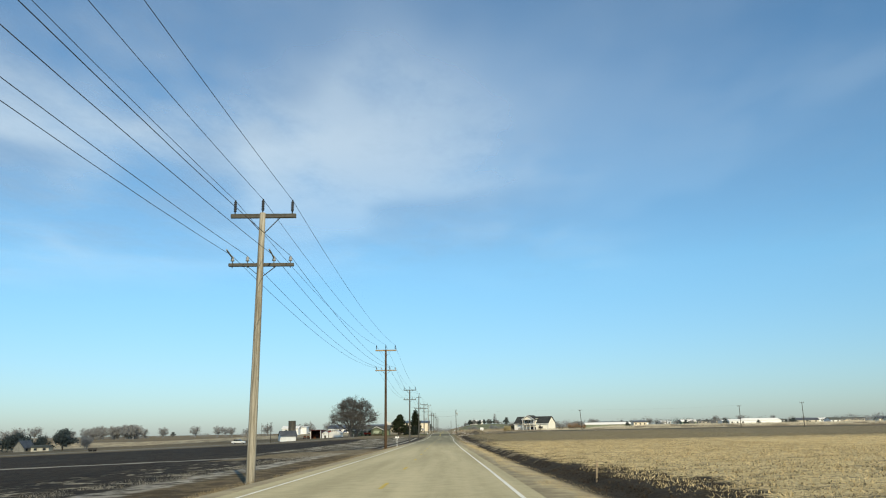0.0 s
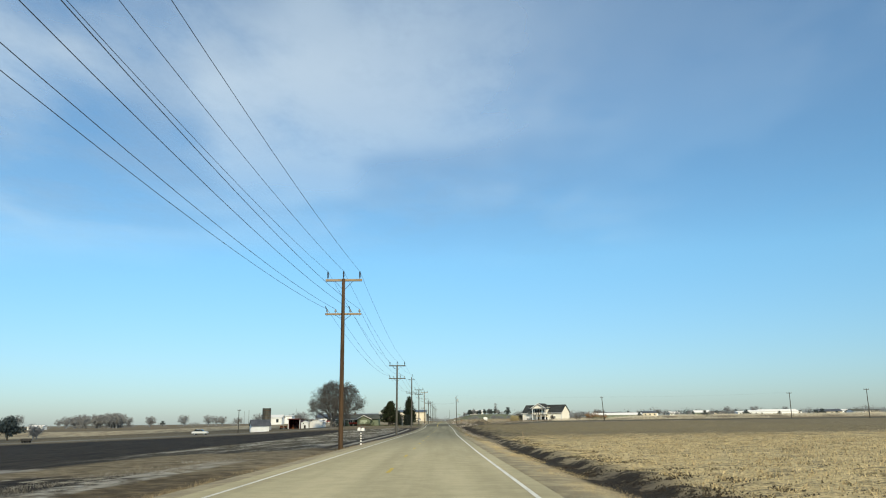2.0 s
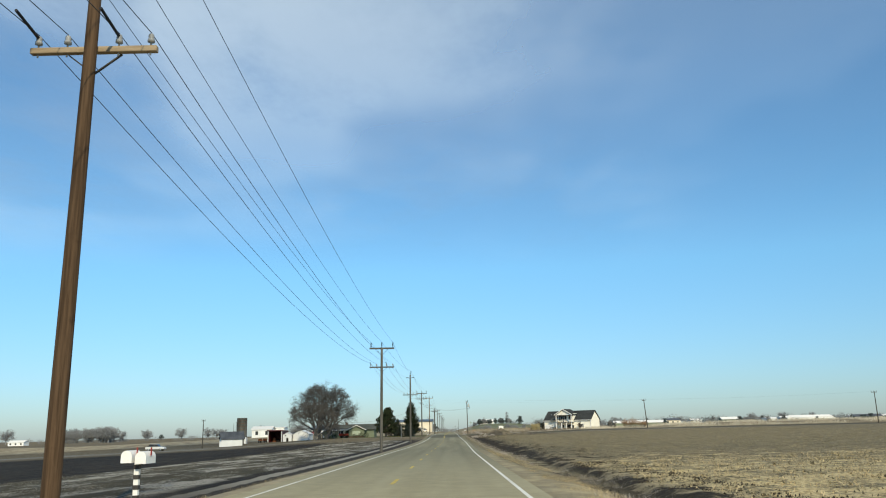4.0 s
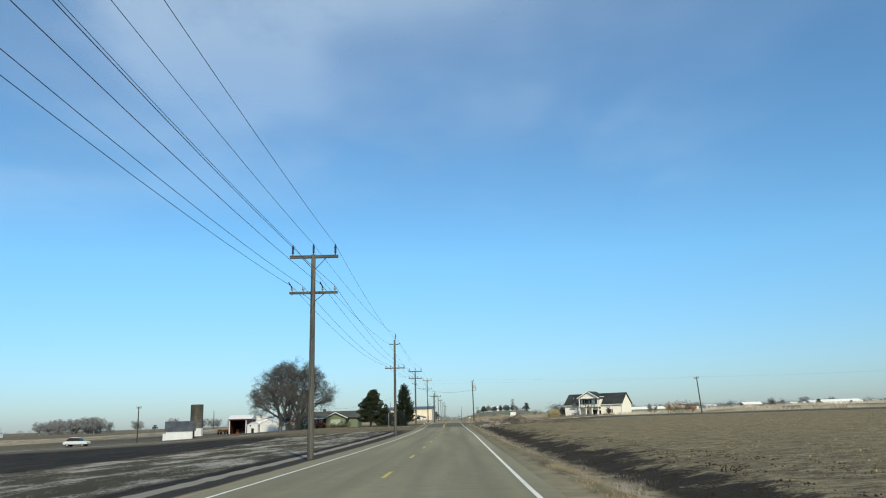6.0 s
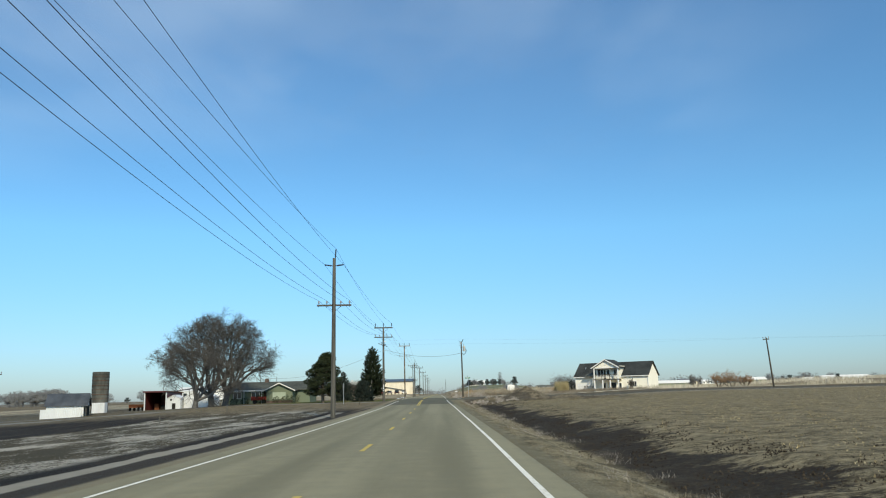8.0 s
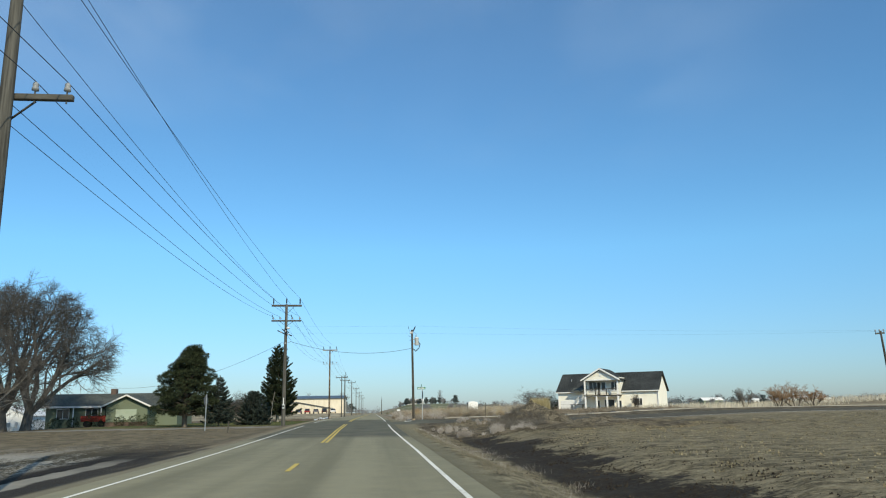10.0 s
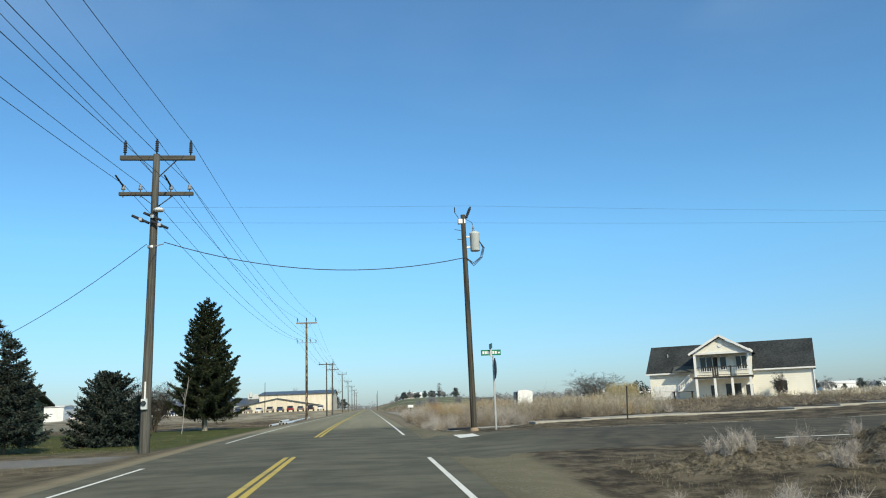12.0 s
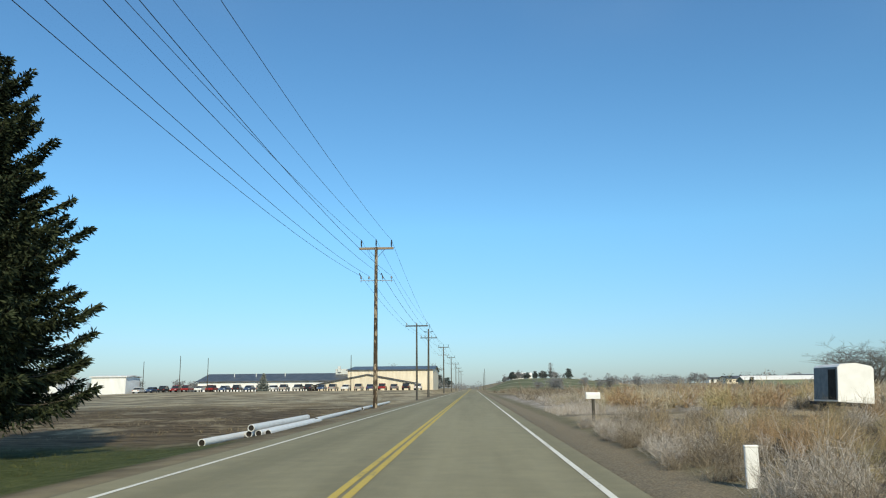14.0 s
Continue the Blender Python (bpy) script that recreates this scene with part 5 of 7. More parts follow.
def garden_table(x, y, rz):
    t = thing("garden_table", pose(x, y, land_z(x, y), 0, 0, rz), "dark wooden table standing before the cream house", "table")
    part("tabletop", box(-1.0, 1.0, -0.4, 0.4, 0.74, 0.8, 0.01), POLE_DARK, t)
    for sx in (-0.85, 0.85):
        for sy in (-0.3, 0.3):
            part("leg", box(sx - 0.04, sx + 0.04, sy - 0.04, sy + 0.04, -0.1, 0.74), POLE_DARK, t)


garden_table(30.2, 326.2, -30.7)


def white_barn_small():
    """White farm shed with a grey roof and an open dark end."""
    s = thing("farm_shed", pose(-59.3, 287.6, land_z(-57, 290), 0, 0, 20), "white low farm shed with grey metal roof", "shed")
    w, d, e = 5.6, 6.4, 1.75
    part("wall", box(0, w - 0.4, 0, 0.15, -0.4, e), BARN_WHITE, s)
    part("wall", box(0, 0.15, 0.15, d, -0.4, e), BARN_WHITE, s)
    part("back_wall", box(0.15, w, d - 0.15, d, -0.4, e), BARN_WHITE, s)
    part("gable_board", prism([(0.0, e), (d, e), (d / 2, e + 1.75)], 0.12, "x", w - 0.15), BARN_WHITE, s)
    part("gable_board", prism([(0.0, e), (d, e), (d / 2, e + 1.75)], 0.12, "x", 0.02), BARN_WHITE, s)
    for k in range(4):
        yy = 0.2 + 1.95 * k
        part("post", box(w - 0.15, w, yy, yy + 0.14, -0.4, e), POLE_GREY, s)
    # added dark panel stands for the shade behind the open end
    part("shade_backing", box(w - 1.6, w - 1.5, 0.2, d - 0.2, -0.4, e), DARK_INSIDE, s)
    gable_roof(s, 0, w, 0, d, e, 1.75, HALL_ROOF, 0.25, 0.1)
    part("front_fence", box(-0.6, w - 0.6, -1.6, -1.5, -0.4, 1.2), BARN_WHITE, s)


def silo():
    z = land_z(-59, 305.5)
    s = thing("silo", pose(-58.9, 305.5, z), "weathered grey concrete stave silo without a roof", "silo")
    h = 6.0 - z
    prof = [(1.38, -0.3)] + [(1.38 + (0.02 if k % 2 else 0.0), h * k / 24) for k in range(25)] + [(1.3, h), (1.3, h - 0.4), (0.01, h - 0.42)]
    part("wall", lathe(prof, 28), SILO_STAVE, s, smooth=True)
    for k in range(1, 9):
        part("hoop", lathe([(1.39, 0), (1.43, 0), (1.43, 0.04), (1.39, 0.04)], 28, (0, 0, h * k / 9)), RUST, s)
    part("feed_room", box(-0.3, 1.9, -2.4, -1.2, -0.3, 1.7, 0.02), BARN_WHITE, s, "small whitewashed room at the silo foot")


def open_shed():
    z = land_z(-50, 310)
    s = thing("open_shed", pose(-52.3, 308.4, z), "dark red metal shed open at the front", "shed")
    w, d, h = 4.0, 8.5, 3.2
    part("back_wall", box(0, w, d - 0.1, d, -0.3, h), BARN_RED, s)
    part("side_wall", box(w - 0.1, w, 0.1, d - 0.1, -0.3, h), BARN_RED, s)
    part("side_wall", box(0, 0.1, 0.1, d - 0.1, -0.3, h), BARN_RED, s)
    part("roof", prism([(-0.3, h), (d + 0.2, h - 0.25), (d + 0.2, h - 0.13), (-0.3, h + 0.12)], w + 0.4, "x", -0.2), RUST, s)
    for x in (0.0, w - 0.2):
        part("post", box(x, x + 0.2, -0.05, 0.1, -0.3, h), WHITE_TRIM, s)
    part("fascia", box(-0.2, w + 0.2, -0.34, -0.3, h - 0.12, h + 0.12), BARN_RED, s)
    for k, (x, hh) in enumerate(((0.6, 1.1), (1.7, 0.8), (2.7, 1.3))):
        b = tagged(part("crate", box(-52.3 + x, -51.5 + x, 312, 313, z - 0.15, z + hh, 0.02), DARK_INSIDE if k % 2 else RUST), "dusty wooden crate stored in the open shed", "crate", "crates in the shed")


def white_sheds():
    z = land_z(-45, 309)
    s = thing("garden_shed", pose(-47.6, 306.4, z), "small white gabled shed with dark door and window", "shed")
    gable_wall(s, 0, 2.4, 0, 3.0, -0.3, 1.75, 0.55, BARN_WHITE, "y")
    gable_roof(s, 0, 2.4, 0, 3.0, 1.75, 0.6, WHITE_TRIM, 0.12, 0.06, "y")
    part("door", box(0.95, 1.55, -0.05, 0.0, -0.2, 0.95), DARK_INSIDE, s)
    part("vent", lathe([(0.17, 0), (0.17, 0.06)], 10, (0.75, 0.0, 1.55), Matrix.Rotation(radians(90), 4, "X")), DARK_INSIDE, s)
    g = thing("garage", pose(-45.0, 307.6, z), "white gabled garage beside the farmhouse", "garage")
    gable_wall(g, 0, 4.4, 0, 6.5, -0.3, 1.9, 0.95, BARN_WHITE, "y")
    gable_roof(g, 0, 4.4, 0, 6.5, 1.9, 1.0, WHITE_TRIM, 0.2, 0.08, "y")
    part("garage_door", box(0.7, 3.7, -0.05, 0.0, -0.2, 1.75), WHITE_TRIM, g)


def ranch_house():
    z = 0.05
    h = thing("farmhouse", pose(-35.2, 299.0, z), "low sage green farmhouse with grey roof and chimney", "house")
    gable_wall(h, 0, 13.8, 0, 7.0, -0.5, 2.15, 1.15, GREEN_WALL)
    gable_roof(h, 0, 13.8, 0, 7.0, 2.15, 1.2, ROOF_GREY, 0.5, 0.12)
    gable_wall(h, 7.3, 11.5, -3.2, 0.0, -0.5, 2.05, 0.95, GREEN_WALL, "y")
    gable_roof(h, 7.3, 11.5, -3.2, 2.6, 2.05, 0.98, ROOF_GREY, 0.45, 0.1, "y", "front_roof")
    m = 9.4
    for s in (-1, 1):
        part("bargeboard", add_beam(bmesh.new(), (m + s * 2.6, -3.68, 1.88), (m, -3.68, 3.1), 0.04, 0.16), WHITE_TRIM, h)
    part("fascia", box(-0.5, 6.9, -0.55, -0.5, 1.9, 2.1), WHITE_TRIM, h)
    part("picture_window", box(8.3, 10.4, -3.26, -3.2, 0.55, 1.65), plain("pale_blind", (0.34, 0.40, 0.31), (0.42, 0.47, 0.38), 2.0, 0.4), h, "pale drawn blind behind glass")
    part("brick_skirt", box(7.25, 11.55, -3.28, -3.2, -0.5, 0.35), plain("brown_brickwork", (0.10, 0.07, 0.055), (0.16, 0.12, 0.10), 4.0, 0.9), h)
    window(h, 4.2, 5.4, 0.8, 1.75, 0.0, 1)
    window(h, 1.2, 2.4, 0.8, 1.75, 0.0, 1)
    part("door", box(6.2, 7.0, -0.06, 0.0, -0.3, 1.75), DARK_INSIDE, h)
    part("chimney", box(5.6, 6.2, 3.2, 3.9, 2.6, 4.0, 0.02), plain("chimney_brick", (0.11, 0.075, 0.06), (0.17, 0.125, 0.10), 4.0, 0.9), h)
    for x in (5.9, 3.0):
        part("porch_post", box(x - 0.05, x + 0.05, -0.5, -0.4, -0.3, 2.0), WHITE_TRIM, h)


def round_bush(x, y, r, flat, label, name="hedge_bush"):
    return tufted(name, x, y, [(0, 0, r * flat * 0.9, r, flat)], HEDGE, label, 0, leaf=0.13, per=900, category="bush")


white_barn_small()
silo()
open_shed()
white_sheds()
ranch_house()
for x, y, r, fl in ((-28.6, 294.6, 0.85, 1.0), (-26.2, 294.9, 0.6, 0.9), (-24.6, 294.8, 0.75, 0.8), (-23.2, 295.2, 0.8, 0.85), (-33.6, 297.6, 0.7, 0.8), (-35.4, 297.6, 0.7, 0.8), (-31.8, 297.7, 0.7, 0.8)):
    round_bush(x, y, r, fl, "clipped dark evergreen bush by the farmhouse wall")
for x, y, r in ((27.4, 331.6, 1.25),):
    tufted("hedge_bush", x, y, [(0, 0, r * 0.8, r, 0.85), (0.9, 0.3, r * 0.6, r * 0.7, 0.9)], HEDGE, "dark evergreen bush beside the cream house", 0, leaf=0.2, per=500, category="bush")


def warehouse():
    """Long cream farm hall with lower wings, beyond the brown plot."""
    z = 1.0
    h = thing("warehouse", pose(0, 500, z), "long cream metal warehouse with slate grey roof", "warehouse")
    gable_wall(h, -33.5, -11.0, 0, 30, -0.6, 5.2, 1.2, HALL_WALL)
    gable_roof(h, -33.5, -11.0, 0, 30, 5.2, 1.2, HALL_ROOF, 0.4, 0.2)
    gable_wall(h, -39.5, -14.6, -9.0, 0.0, -0.6, 1.6, 2.3, HALL_WALL, "y")
    gable_roof(h, -39.5, -14.6, -9.0, 0.0, 1.6, 2.3, HALL_ROOF, 0.5, 0.2, "y", "front_roof")
    gable_wall(h, -74.0, -33.7, 2.0, 22.0, -0.6, 2.6, 2.0, BARN_WHITE)
    gable_roof(h, -74.0, -33.7, 2.0, 22.0, 2.6, 2.0, HALL_ROOF, 0.5, 0.2, "x", "wing_roof")
    part("roof_unit", box(-38.5, -35.0, 10.0, 13.0, 4.4, 5.9, 0.05), TRANSFORMER, h)
    part("roof_unit", box(-37.8, -37.0, 9.5, 10.0, 5.0, 6.6, 0.05), TRANSFORMER, h)
    part("awning", box(-47.0, -40.5, 1.0, 2.0, 1.1, 1.35), POLE_DARK, h)
    for k in range(7):
        x = -72 + 4.6 * k
        part("bay_door", box(x, x + 2.6, 1.93, 2.0, -0.6, 1.6), WHITE_TRIM if k % 3 else DARK_INSIDE, h)
    for x in (-60.0, -52.0, -66.0):
        part("roof_vent", rod((x, 8.0, 3.4), (x, 8.0, 4.9), 0.14), TRANSFORMER, h)
    part("door", box(-20.0, -18.9, -0.06, 0.0, -0.6, 1.6), DARK_INSIDE, h)


warehouse()


def plain_house(name, x, y, w, d, e, r, wall, roof, label, rz=0.0, group="far buildings", glazed=True):
    h = thing(name, pose(x, y, land_z(x, y) - 0.3, 0, 0, rz), label, "house" if name == "house" else "barn", group)
    gable_wall(h, -w / 2, w / 2, -d / 2, d / 2, -0.5, e, r, wall)
    gable_roof(h, -w / 2, w / 2, -d / 2, d / 2, e, r, roof, 0.4, 0.2)
    n = max(2, int(w / 4)) if glazed else 0
    for k in range(n):
        u = -w / 2 + w * (k + 0.5) / n
        part("window", box(u - 0.6, u + 0.6, -d / 2 - 0.06, -d / 2, e * 0.35, e * 0.8), GLASS, h)
    return h


plain_house("barn", -87, 450, 9, 7, 3.8, 1.2, BARN_WHITE, WHITE_TRIM, "white metal barn standing far across the field")
plain_house("barn", -88.0, 484, 8.4, 8, 4.5, 0.25, BARN_WHITE, WHITE_TRIM, "plain white metal shed beside the car park", glazed=False)


# ---- roadside things ----
def corner_pole_gear():
    """Cut-outs, meter and brackets on the pole at the junction."""
    x, y = -7.8, 279.5
    z = land_z(x, y)
    for k, (dx, dz, name) in enumerate(((-0.35, 8.05, "fuse"), (0.05, 8.15, "fuse"), (0.3, 7.85, "fuse"))):
        t = thing("fuse_cutout", pose(x + dx, y - 0.25, z + dz), "dark fuse cut-out hung slanting on the pole", "fuse cut-out", "cut-outs on the corner pole")
        part("barrel", rod((-0.30, 0, 0.14), (0.30, 0, -0.14), 0.048), PORCELAIN_DARK, t)
        part("clamp", box(-0.06, 0.06, -0.05, 0.22, -0.06, 0.06, 0.01), STEEL, t)
    m = thing("electric_meter", pose(x, y - 0.16, z + 1.65), "grey electricity meter box with conduit on the pole", "meter")
    part("box", box(-0.1, 0.1, -0.12, 0.03, -0.18, 0.18, 0.015), TRANSFORMER, m)
    part("dial", lathe([(0.085, 0), (0.085, 0.06), (0.06, 0.09)], 12, (0, -0.12, 0.03), Matrix.Rotation(radians(90), 4, "X")), GLASS, m)
    part("conduit", rod((0, -0.01, 0.18), (0, -0.01, 0.75), 0.03), WHITE_TRIM, m)
    b = thing("bracket", pose(x, y, z + 7.1), "steel bracket for the service cable", "bracket")
    part("strap", lathe([(0.15, -0.04), (0.15, 0.04)], 12), STEEL, b)
    part("hook", rod((0.1, -0.1, 0), (0.45, -0.15, 0.08), 0.02), STEEL, b)
    lamp = thing("photo_cell", pose(x + 0.25, y - 0.2, z + 8.35), "small white disc fixture under the crossarm", "fixture")
    part("disc", lathe([(0.17, 0), (0.2, 0.05), (0.12, 0.11)], 12), WHITE_TRIM, lamp)


corner_pole_gear()


def transformer_pole():
    x, y = 3.46, 280.0
    z = land_z(x, y)
    p = thing("utility_pole", pose(x, y, z, 0, -0.6, 0), "dark wooden pole carrying a transformer at the junction", "utility pole", "roadside utility poles")
    shaft("shaft", 8.15 - z, 0.116, 0.086, POLE_DARK, p)
    part("splinter_collar", lathe([(0.17, -0.1), (0.16, 0.06), (0.132, 0.14)], 12, (0, 0, 0)), ARM_PALE, p)
    ribbed_insulator(p, (0.08, 0, 7.95 - z), 0.4, 0.065, Matrix.Rotation(radians(24), 4, "Y"))
    part("head_clamp", box(-0.2, 0.1, -0.08, 0.08, 7.8 - z, 8.0 - z, 0.02), STEEL, p)
    part("ground_hook", add_rod(rod((-0.12, 0, 7.95 - z), (-0.3, 0, 8.25 - z), 0.012), (-0.3, 0, 8.25 - z), (-0.3, 0, 8.45 - z), 0.02), IRON, p)
    for s, e in (((-0.1, 0, 7.55 - z), (-0.34, 0, 7.6 - z)), ((0.05, 0, 7.2 - z), (-0.25, 0, 7.22 - z))):
        part("step", rod(s, e, 0.012), IRON, p)
    can = part("transformer", lathe([(0.17, 0.0), (0.185, 0.02), (0.185, 0.62), (0.2, 0.64), (0.2, 0.68), (0.12, 0.74), (0.02, 0.75)], 20, (0.40, -0.02, 6.75 - z)), TRANSFORMER, p, "pale grey cylindrical transformer", smooth=True)
    part("bushing", lathe([(0.05, 0), (0.05, 0.08), (0.03, 0.1), (0.05, 0.14), (0.03, 0.2), (0.02, 0.26)], 10, (0.36, -0.04, 7.48 - z)), PORCELAIN_GREY, can)
    for zz in (6.9, 7.3):
        part("hanger", box(0.08, 0.24, -0.04, 0.04, zz - z - 0.03, zz - z + 0.03), STEEL, can)
    for k in range(3):
        pts = [(0.5 - 0.02 * k, -0.1, 7.25 - z), (0.66 + 0.03 * k, -0.14, 6.85 - z), (0.56 + 0.04 * k, -0.1, 6.5 - z), (0.3, -0.08, 6.3 - 0.06 * k - z), (0.02, -0.1, 6.5 - z)]
        fine = []
        for a, b in zip(pts, pts[1:]):
            fine += [Vector(a).lerp(Vector(b), q / 4) for q in range(4)]
        v, f = tube(fine + [Vector(pts[-1])], 0.014, 5)
        raw("lead", v, f, WIRE, p)
    v, f = tube([(-0.05, -0.05, 7.9 - z), (0.12, -0.06, 7.95 - z), (0.3, -0.06, 7.85 - z), (0.36, -0.04, 7.74 - z)], 0.01, 5)
    raw("lead", v, f, WIRE, p)
    m = p.matrix_world
    return m @ Vector((0.25, 0, 8.5 - z)), m @ Vector((-0.05, 0, 7.85 - z)), m @ Vector((0, -0.1, 6.5 - z))


tp_top, tp_low, tp_drop = transformer_pole()


def plain_pole(x, y, top, label, arm=0.0, lean=(0, 0), wood=None, r=0.13, group="far utility poles"):
    z = land_z(x, y)
    p = thing("utility_pole", pose(x, y, z, lean[0], lean[1], 0), label, "utility pole", group)
    shaft("shaft", top - z, r, r * 0.65, wood or POLE_DARK, p)
    if arm:
        part("crossarm", box(-arm, arm, 0.08, 0.2, top - z - 0.28, top - z - 0.14, 0.01), ARM_WOOD, p)
        for s in (-arm * 0.9, 0.0, arm * 0.9):
            pin_insulator(p, (s, 0.14, top - z - 0.12))
    return p.matrix_world @ Vector((0, 0, top - z))


far_tops = [plain_pole(47.1, 278.3, 7.55, "leaning dark wooden pole with a short crossarm", 0.45, (0, -3.5))]
for x, y, t in ((100.6, 273.7, 8.0), (117.0, 262.0, 8.4), (150.0, 262.0, 8.4)):
    far_tops.append(plain_pole(x, y, t, "thin dark utility pole far across the field", 0.7))
plain_pole(-60.5, 276.0, 5.1, "lone dark yard pole with a short crossbar", 0.45)
plain_pole(-7.0, 383.0, 8.75, "short wooden pole with one top crossarm", 1.3, wood=POLE_GREY)
for x, y, t in ((-120, 520, 8.5), (-83, 488, 8.0), (-70, 478, 8.5), (-64, 480, 8.0), (-105, 470, 8.0), (-210, 420, 7.0), (-28, 470, 8.0), (3.4, 560, 7.5), (4.0, 640, 7.5)):
    plain_pole(x, y, land_z(x, y) + t, "thin dark utility pole far across the field", 0.0, r=0.1)
c5 = Vector((-7.8, 279.5, 0))
cable("side_cable", [c5 + Vector((0.3, 0, 8.45)), tp_top, far_tops[0] + Vector((0.3, 0, 0.05)), far_tops[1]], 0.6, 0.003, "thin cable running across to the side road")
cable("side_cable", [c5 + Vector((0.3, 0, 7.9)), tp_low, far_tops[0] + Vector((-0.3, 0, -0.05)), far_tops[1]], 0.6, 0.003, "thin cable running across to the side road")
cable("service_cable", [c5 + Vector((0.45, -0.15, 7.15)), tp_drop], 30.0, 0.016, "thick dark service cable sagging across the road")
cable("service_cable", [c5 + Vector((-0.15, -0.1, 7.1)), Vector((-29.0, 300.0, 4.1))], 7.0, 0.012, "dark service cable leading to the farmhouse")


def stop_sign(x, y, rz, name_blades=True, h=2.15, label=""):
    z = land_z(x, y)
    s = thing("stop_sign", pose(x, y, z, 0, -1.5, rz), label, "road sign")
    part("post", box(-0.025, 0.025, -0.03, 0.03, -0.3, h + 0.45, 0.004), STEEL, s)
    plate = bmesh.new()
    bmesh.ops.create_circle(plate, cap_ends=True, segments=8, radius=0.40, matrix=Matrix.Translation((0, -0.035, h)) @ Matrix.Rotation(radians(90), 4, "X") @ Matrix.Rotation(radians(22.5), 4, "Z"))
    ex = bmesh.ops.extrude_face_region(plate, geom=list(plate.faces))
    bmesh.ops.translate(plate, verts=[v for v in ex["geom"] if isinstance(v, bmesh.types.BMVert)], vec=(0, -0.004, 0))
    bmesh.ops.recalc_face_normals(plate, faces=plate.faces)
    part("plate", plate, SIGN_BACK_AND_SHADE, s, "dull grey back of the sign")
    face = bmesh.new()
    bmesh.ops.create_circle(face, cap_ends=True, segments=8, radius=0.38, matrix=Matrix.Translation((0, -0.045, h)) @ Matrix.Rotation(radians(90), 4, "X") @ Matrix.Rotation(radians(22.5), 4, "Z"))
    part("face", face, SIGN_RED, s, "red reflective face")
    return s


stop = stop_sign(4.22, 279.8, 92, label="stop sign on a steel post, its grey back showing")
z = land_z(4.25, 279.8)
blade = thing("street_name_sign", pose(4.16, 279.8, z + 2.62), "green street name blade crossed with a second one", "street sign")
part("blade", box(-0.36, 0.36, -0.012, 0.012, 0.0, 0.2, 0.004), SIGN_GREEN, blade)
part("cross_blade", box(-0.012, 0.012, -0.3, 0.3, 0.24, 0.42, 0.004), SIGN_GREEN, blade)
part("bracket", box(-0.03, 0.03, -0.03, 0.03, -0.05, 0.26), STEEL, blade)
for k, (a, b) in enumerate(((-0.31, -0.24), (-0.22, -0.15), (-0.13, -0.06), (-0.04, 0.03), (0.05, 0.12), (0.14, 0.21))):
    part("letter_bar", box(a, b, -0.018, -0.0135, 0.05, 0.15), WHITE_TRIM, blade)
for a, b in ((0.25, 0.285), (0.295, 0.33)):
    part("letter_bar", box(a, b, -0.018, -0.0135, 0.06, 0.12), WHITE_TRIM, blade)
stop_sign(-12.2, 269.0, -100, label="stop sign on a steel post beside the drive")


def letter_box(x, y, top, label, length=0.5, double=False, banded=False):
    z = land_z(x, y)
    m = thing("letter_box", pose(x, y, z), label, "letter box")
    post = part("post", box(-0.045, 0.045, -0.045, 0.045, -0.3, top - z - 0.2, 0.006), WHITE_TRIM if banded else POLE_DARK, m)
    if banded:
        for k in range(5):
            part("band", box(-0.05, 0.05, -0.05, 0.05, 0.12 + 0.18 * k, 0.2 + 0.18 * k), IRON, post)
    for k, dx in enumerate((-0.12, 0.14) if double else (0.0,)):
        b = bmesh.new()
        prof = [(-0.1, 0), (0.1, 0), (0.1, 0.12)] + [(0.1 * math.cos(a), 0.12 + 0.1 * math.sin(a)) for a in np.linspace(0.3, math.pi - 0.3, 7)] + [(-0.1, 0.12)]
        vs = prism(prof, length, "x" if not double else "y", -length / 2)
        bmesh.ops.translate(vs, verts=vs.verts, vec=(dx, 0, top - z - 0.22 - 0.02 * k))
        body = part("box", vs, WHITE_TRIM, m)
        part("flag", box(dx + 0.105, dx + 0.115, -0.05, 0.0, top - z - 0.1, top - z + 0.05), RED_PAINT, body)


letter_box(-6.15, 98.2, 0.85, "two white letter boxes on a banded post", 0.48, True, True)
letter_box(3.35, 320.0, 1.30, "white letter box on a dark wooden post", 0.46)


def marker_post(x, y, h, w, label, material, name="marker_post", tilt=0.0):
    z = land_z(x, y)
    p = thing(name, pose(x, y, z, 0, tilt, 0), label, "post")
    part("post", box(-w / 2, w / 2, -0.03, 0.03, -0.3, h, 0.012), material, p)
    part("cap", box(-w / 2 - 0.004, w / 2 + 0.004, -0.034, 0.034, h - 0.02, h + 0.012, 0.008), material, p)


marker_post(2.74, 303.3, 0.52, 0.165, "broad white plastic marker post in the brush", WHITE_TRIM)
marker_post(10.3, 283.6, 1.35, 0.05, "thin dark steel stake beside the side road", IRON, "stake", 3)
marker_post(-9.6, 263.5, 0.75, 0.08, "short brown wooden stake on the verge", POLE_DARK, "stake", 4)
marker_post(4.3, 24.5, 0.5, 0.05, "small pale stake on the field edge", ARM_PALE, "stake", 3)
marker_post(4.6, 92.0, 0.75, 0.05, "small pale stake on the field edge", ARM_PALE, "stake", -4)
for yy in (84.0, 120.0, 150.0):
    marker_post(-22.0, 205.0 + yy * 0.3, 0.7, 0.07, "short grey fence stake in frosty grass", POLE_GREY, "stake", 2)


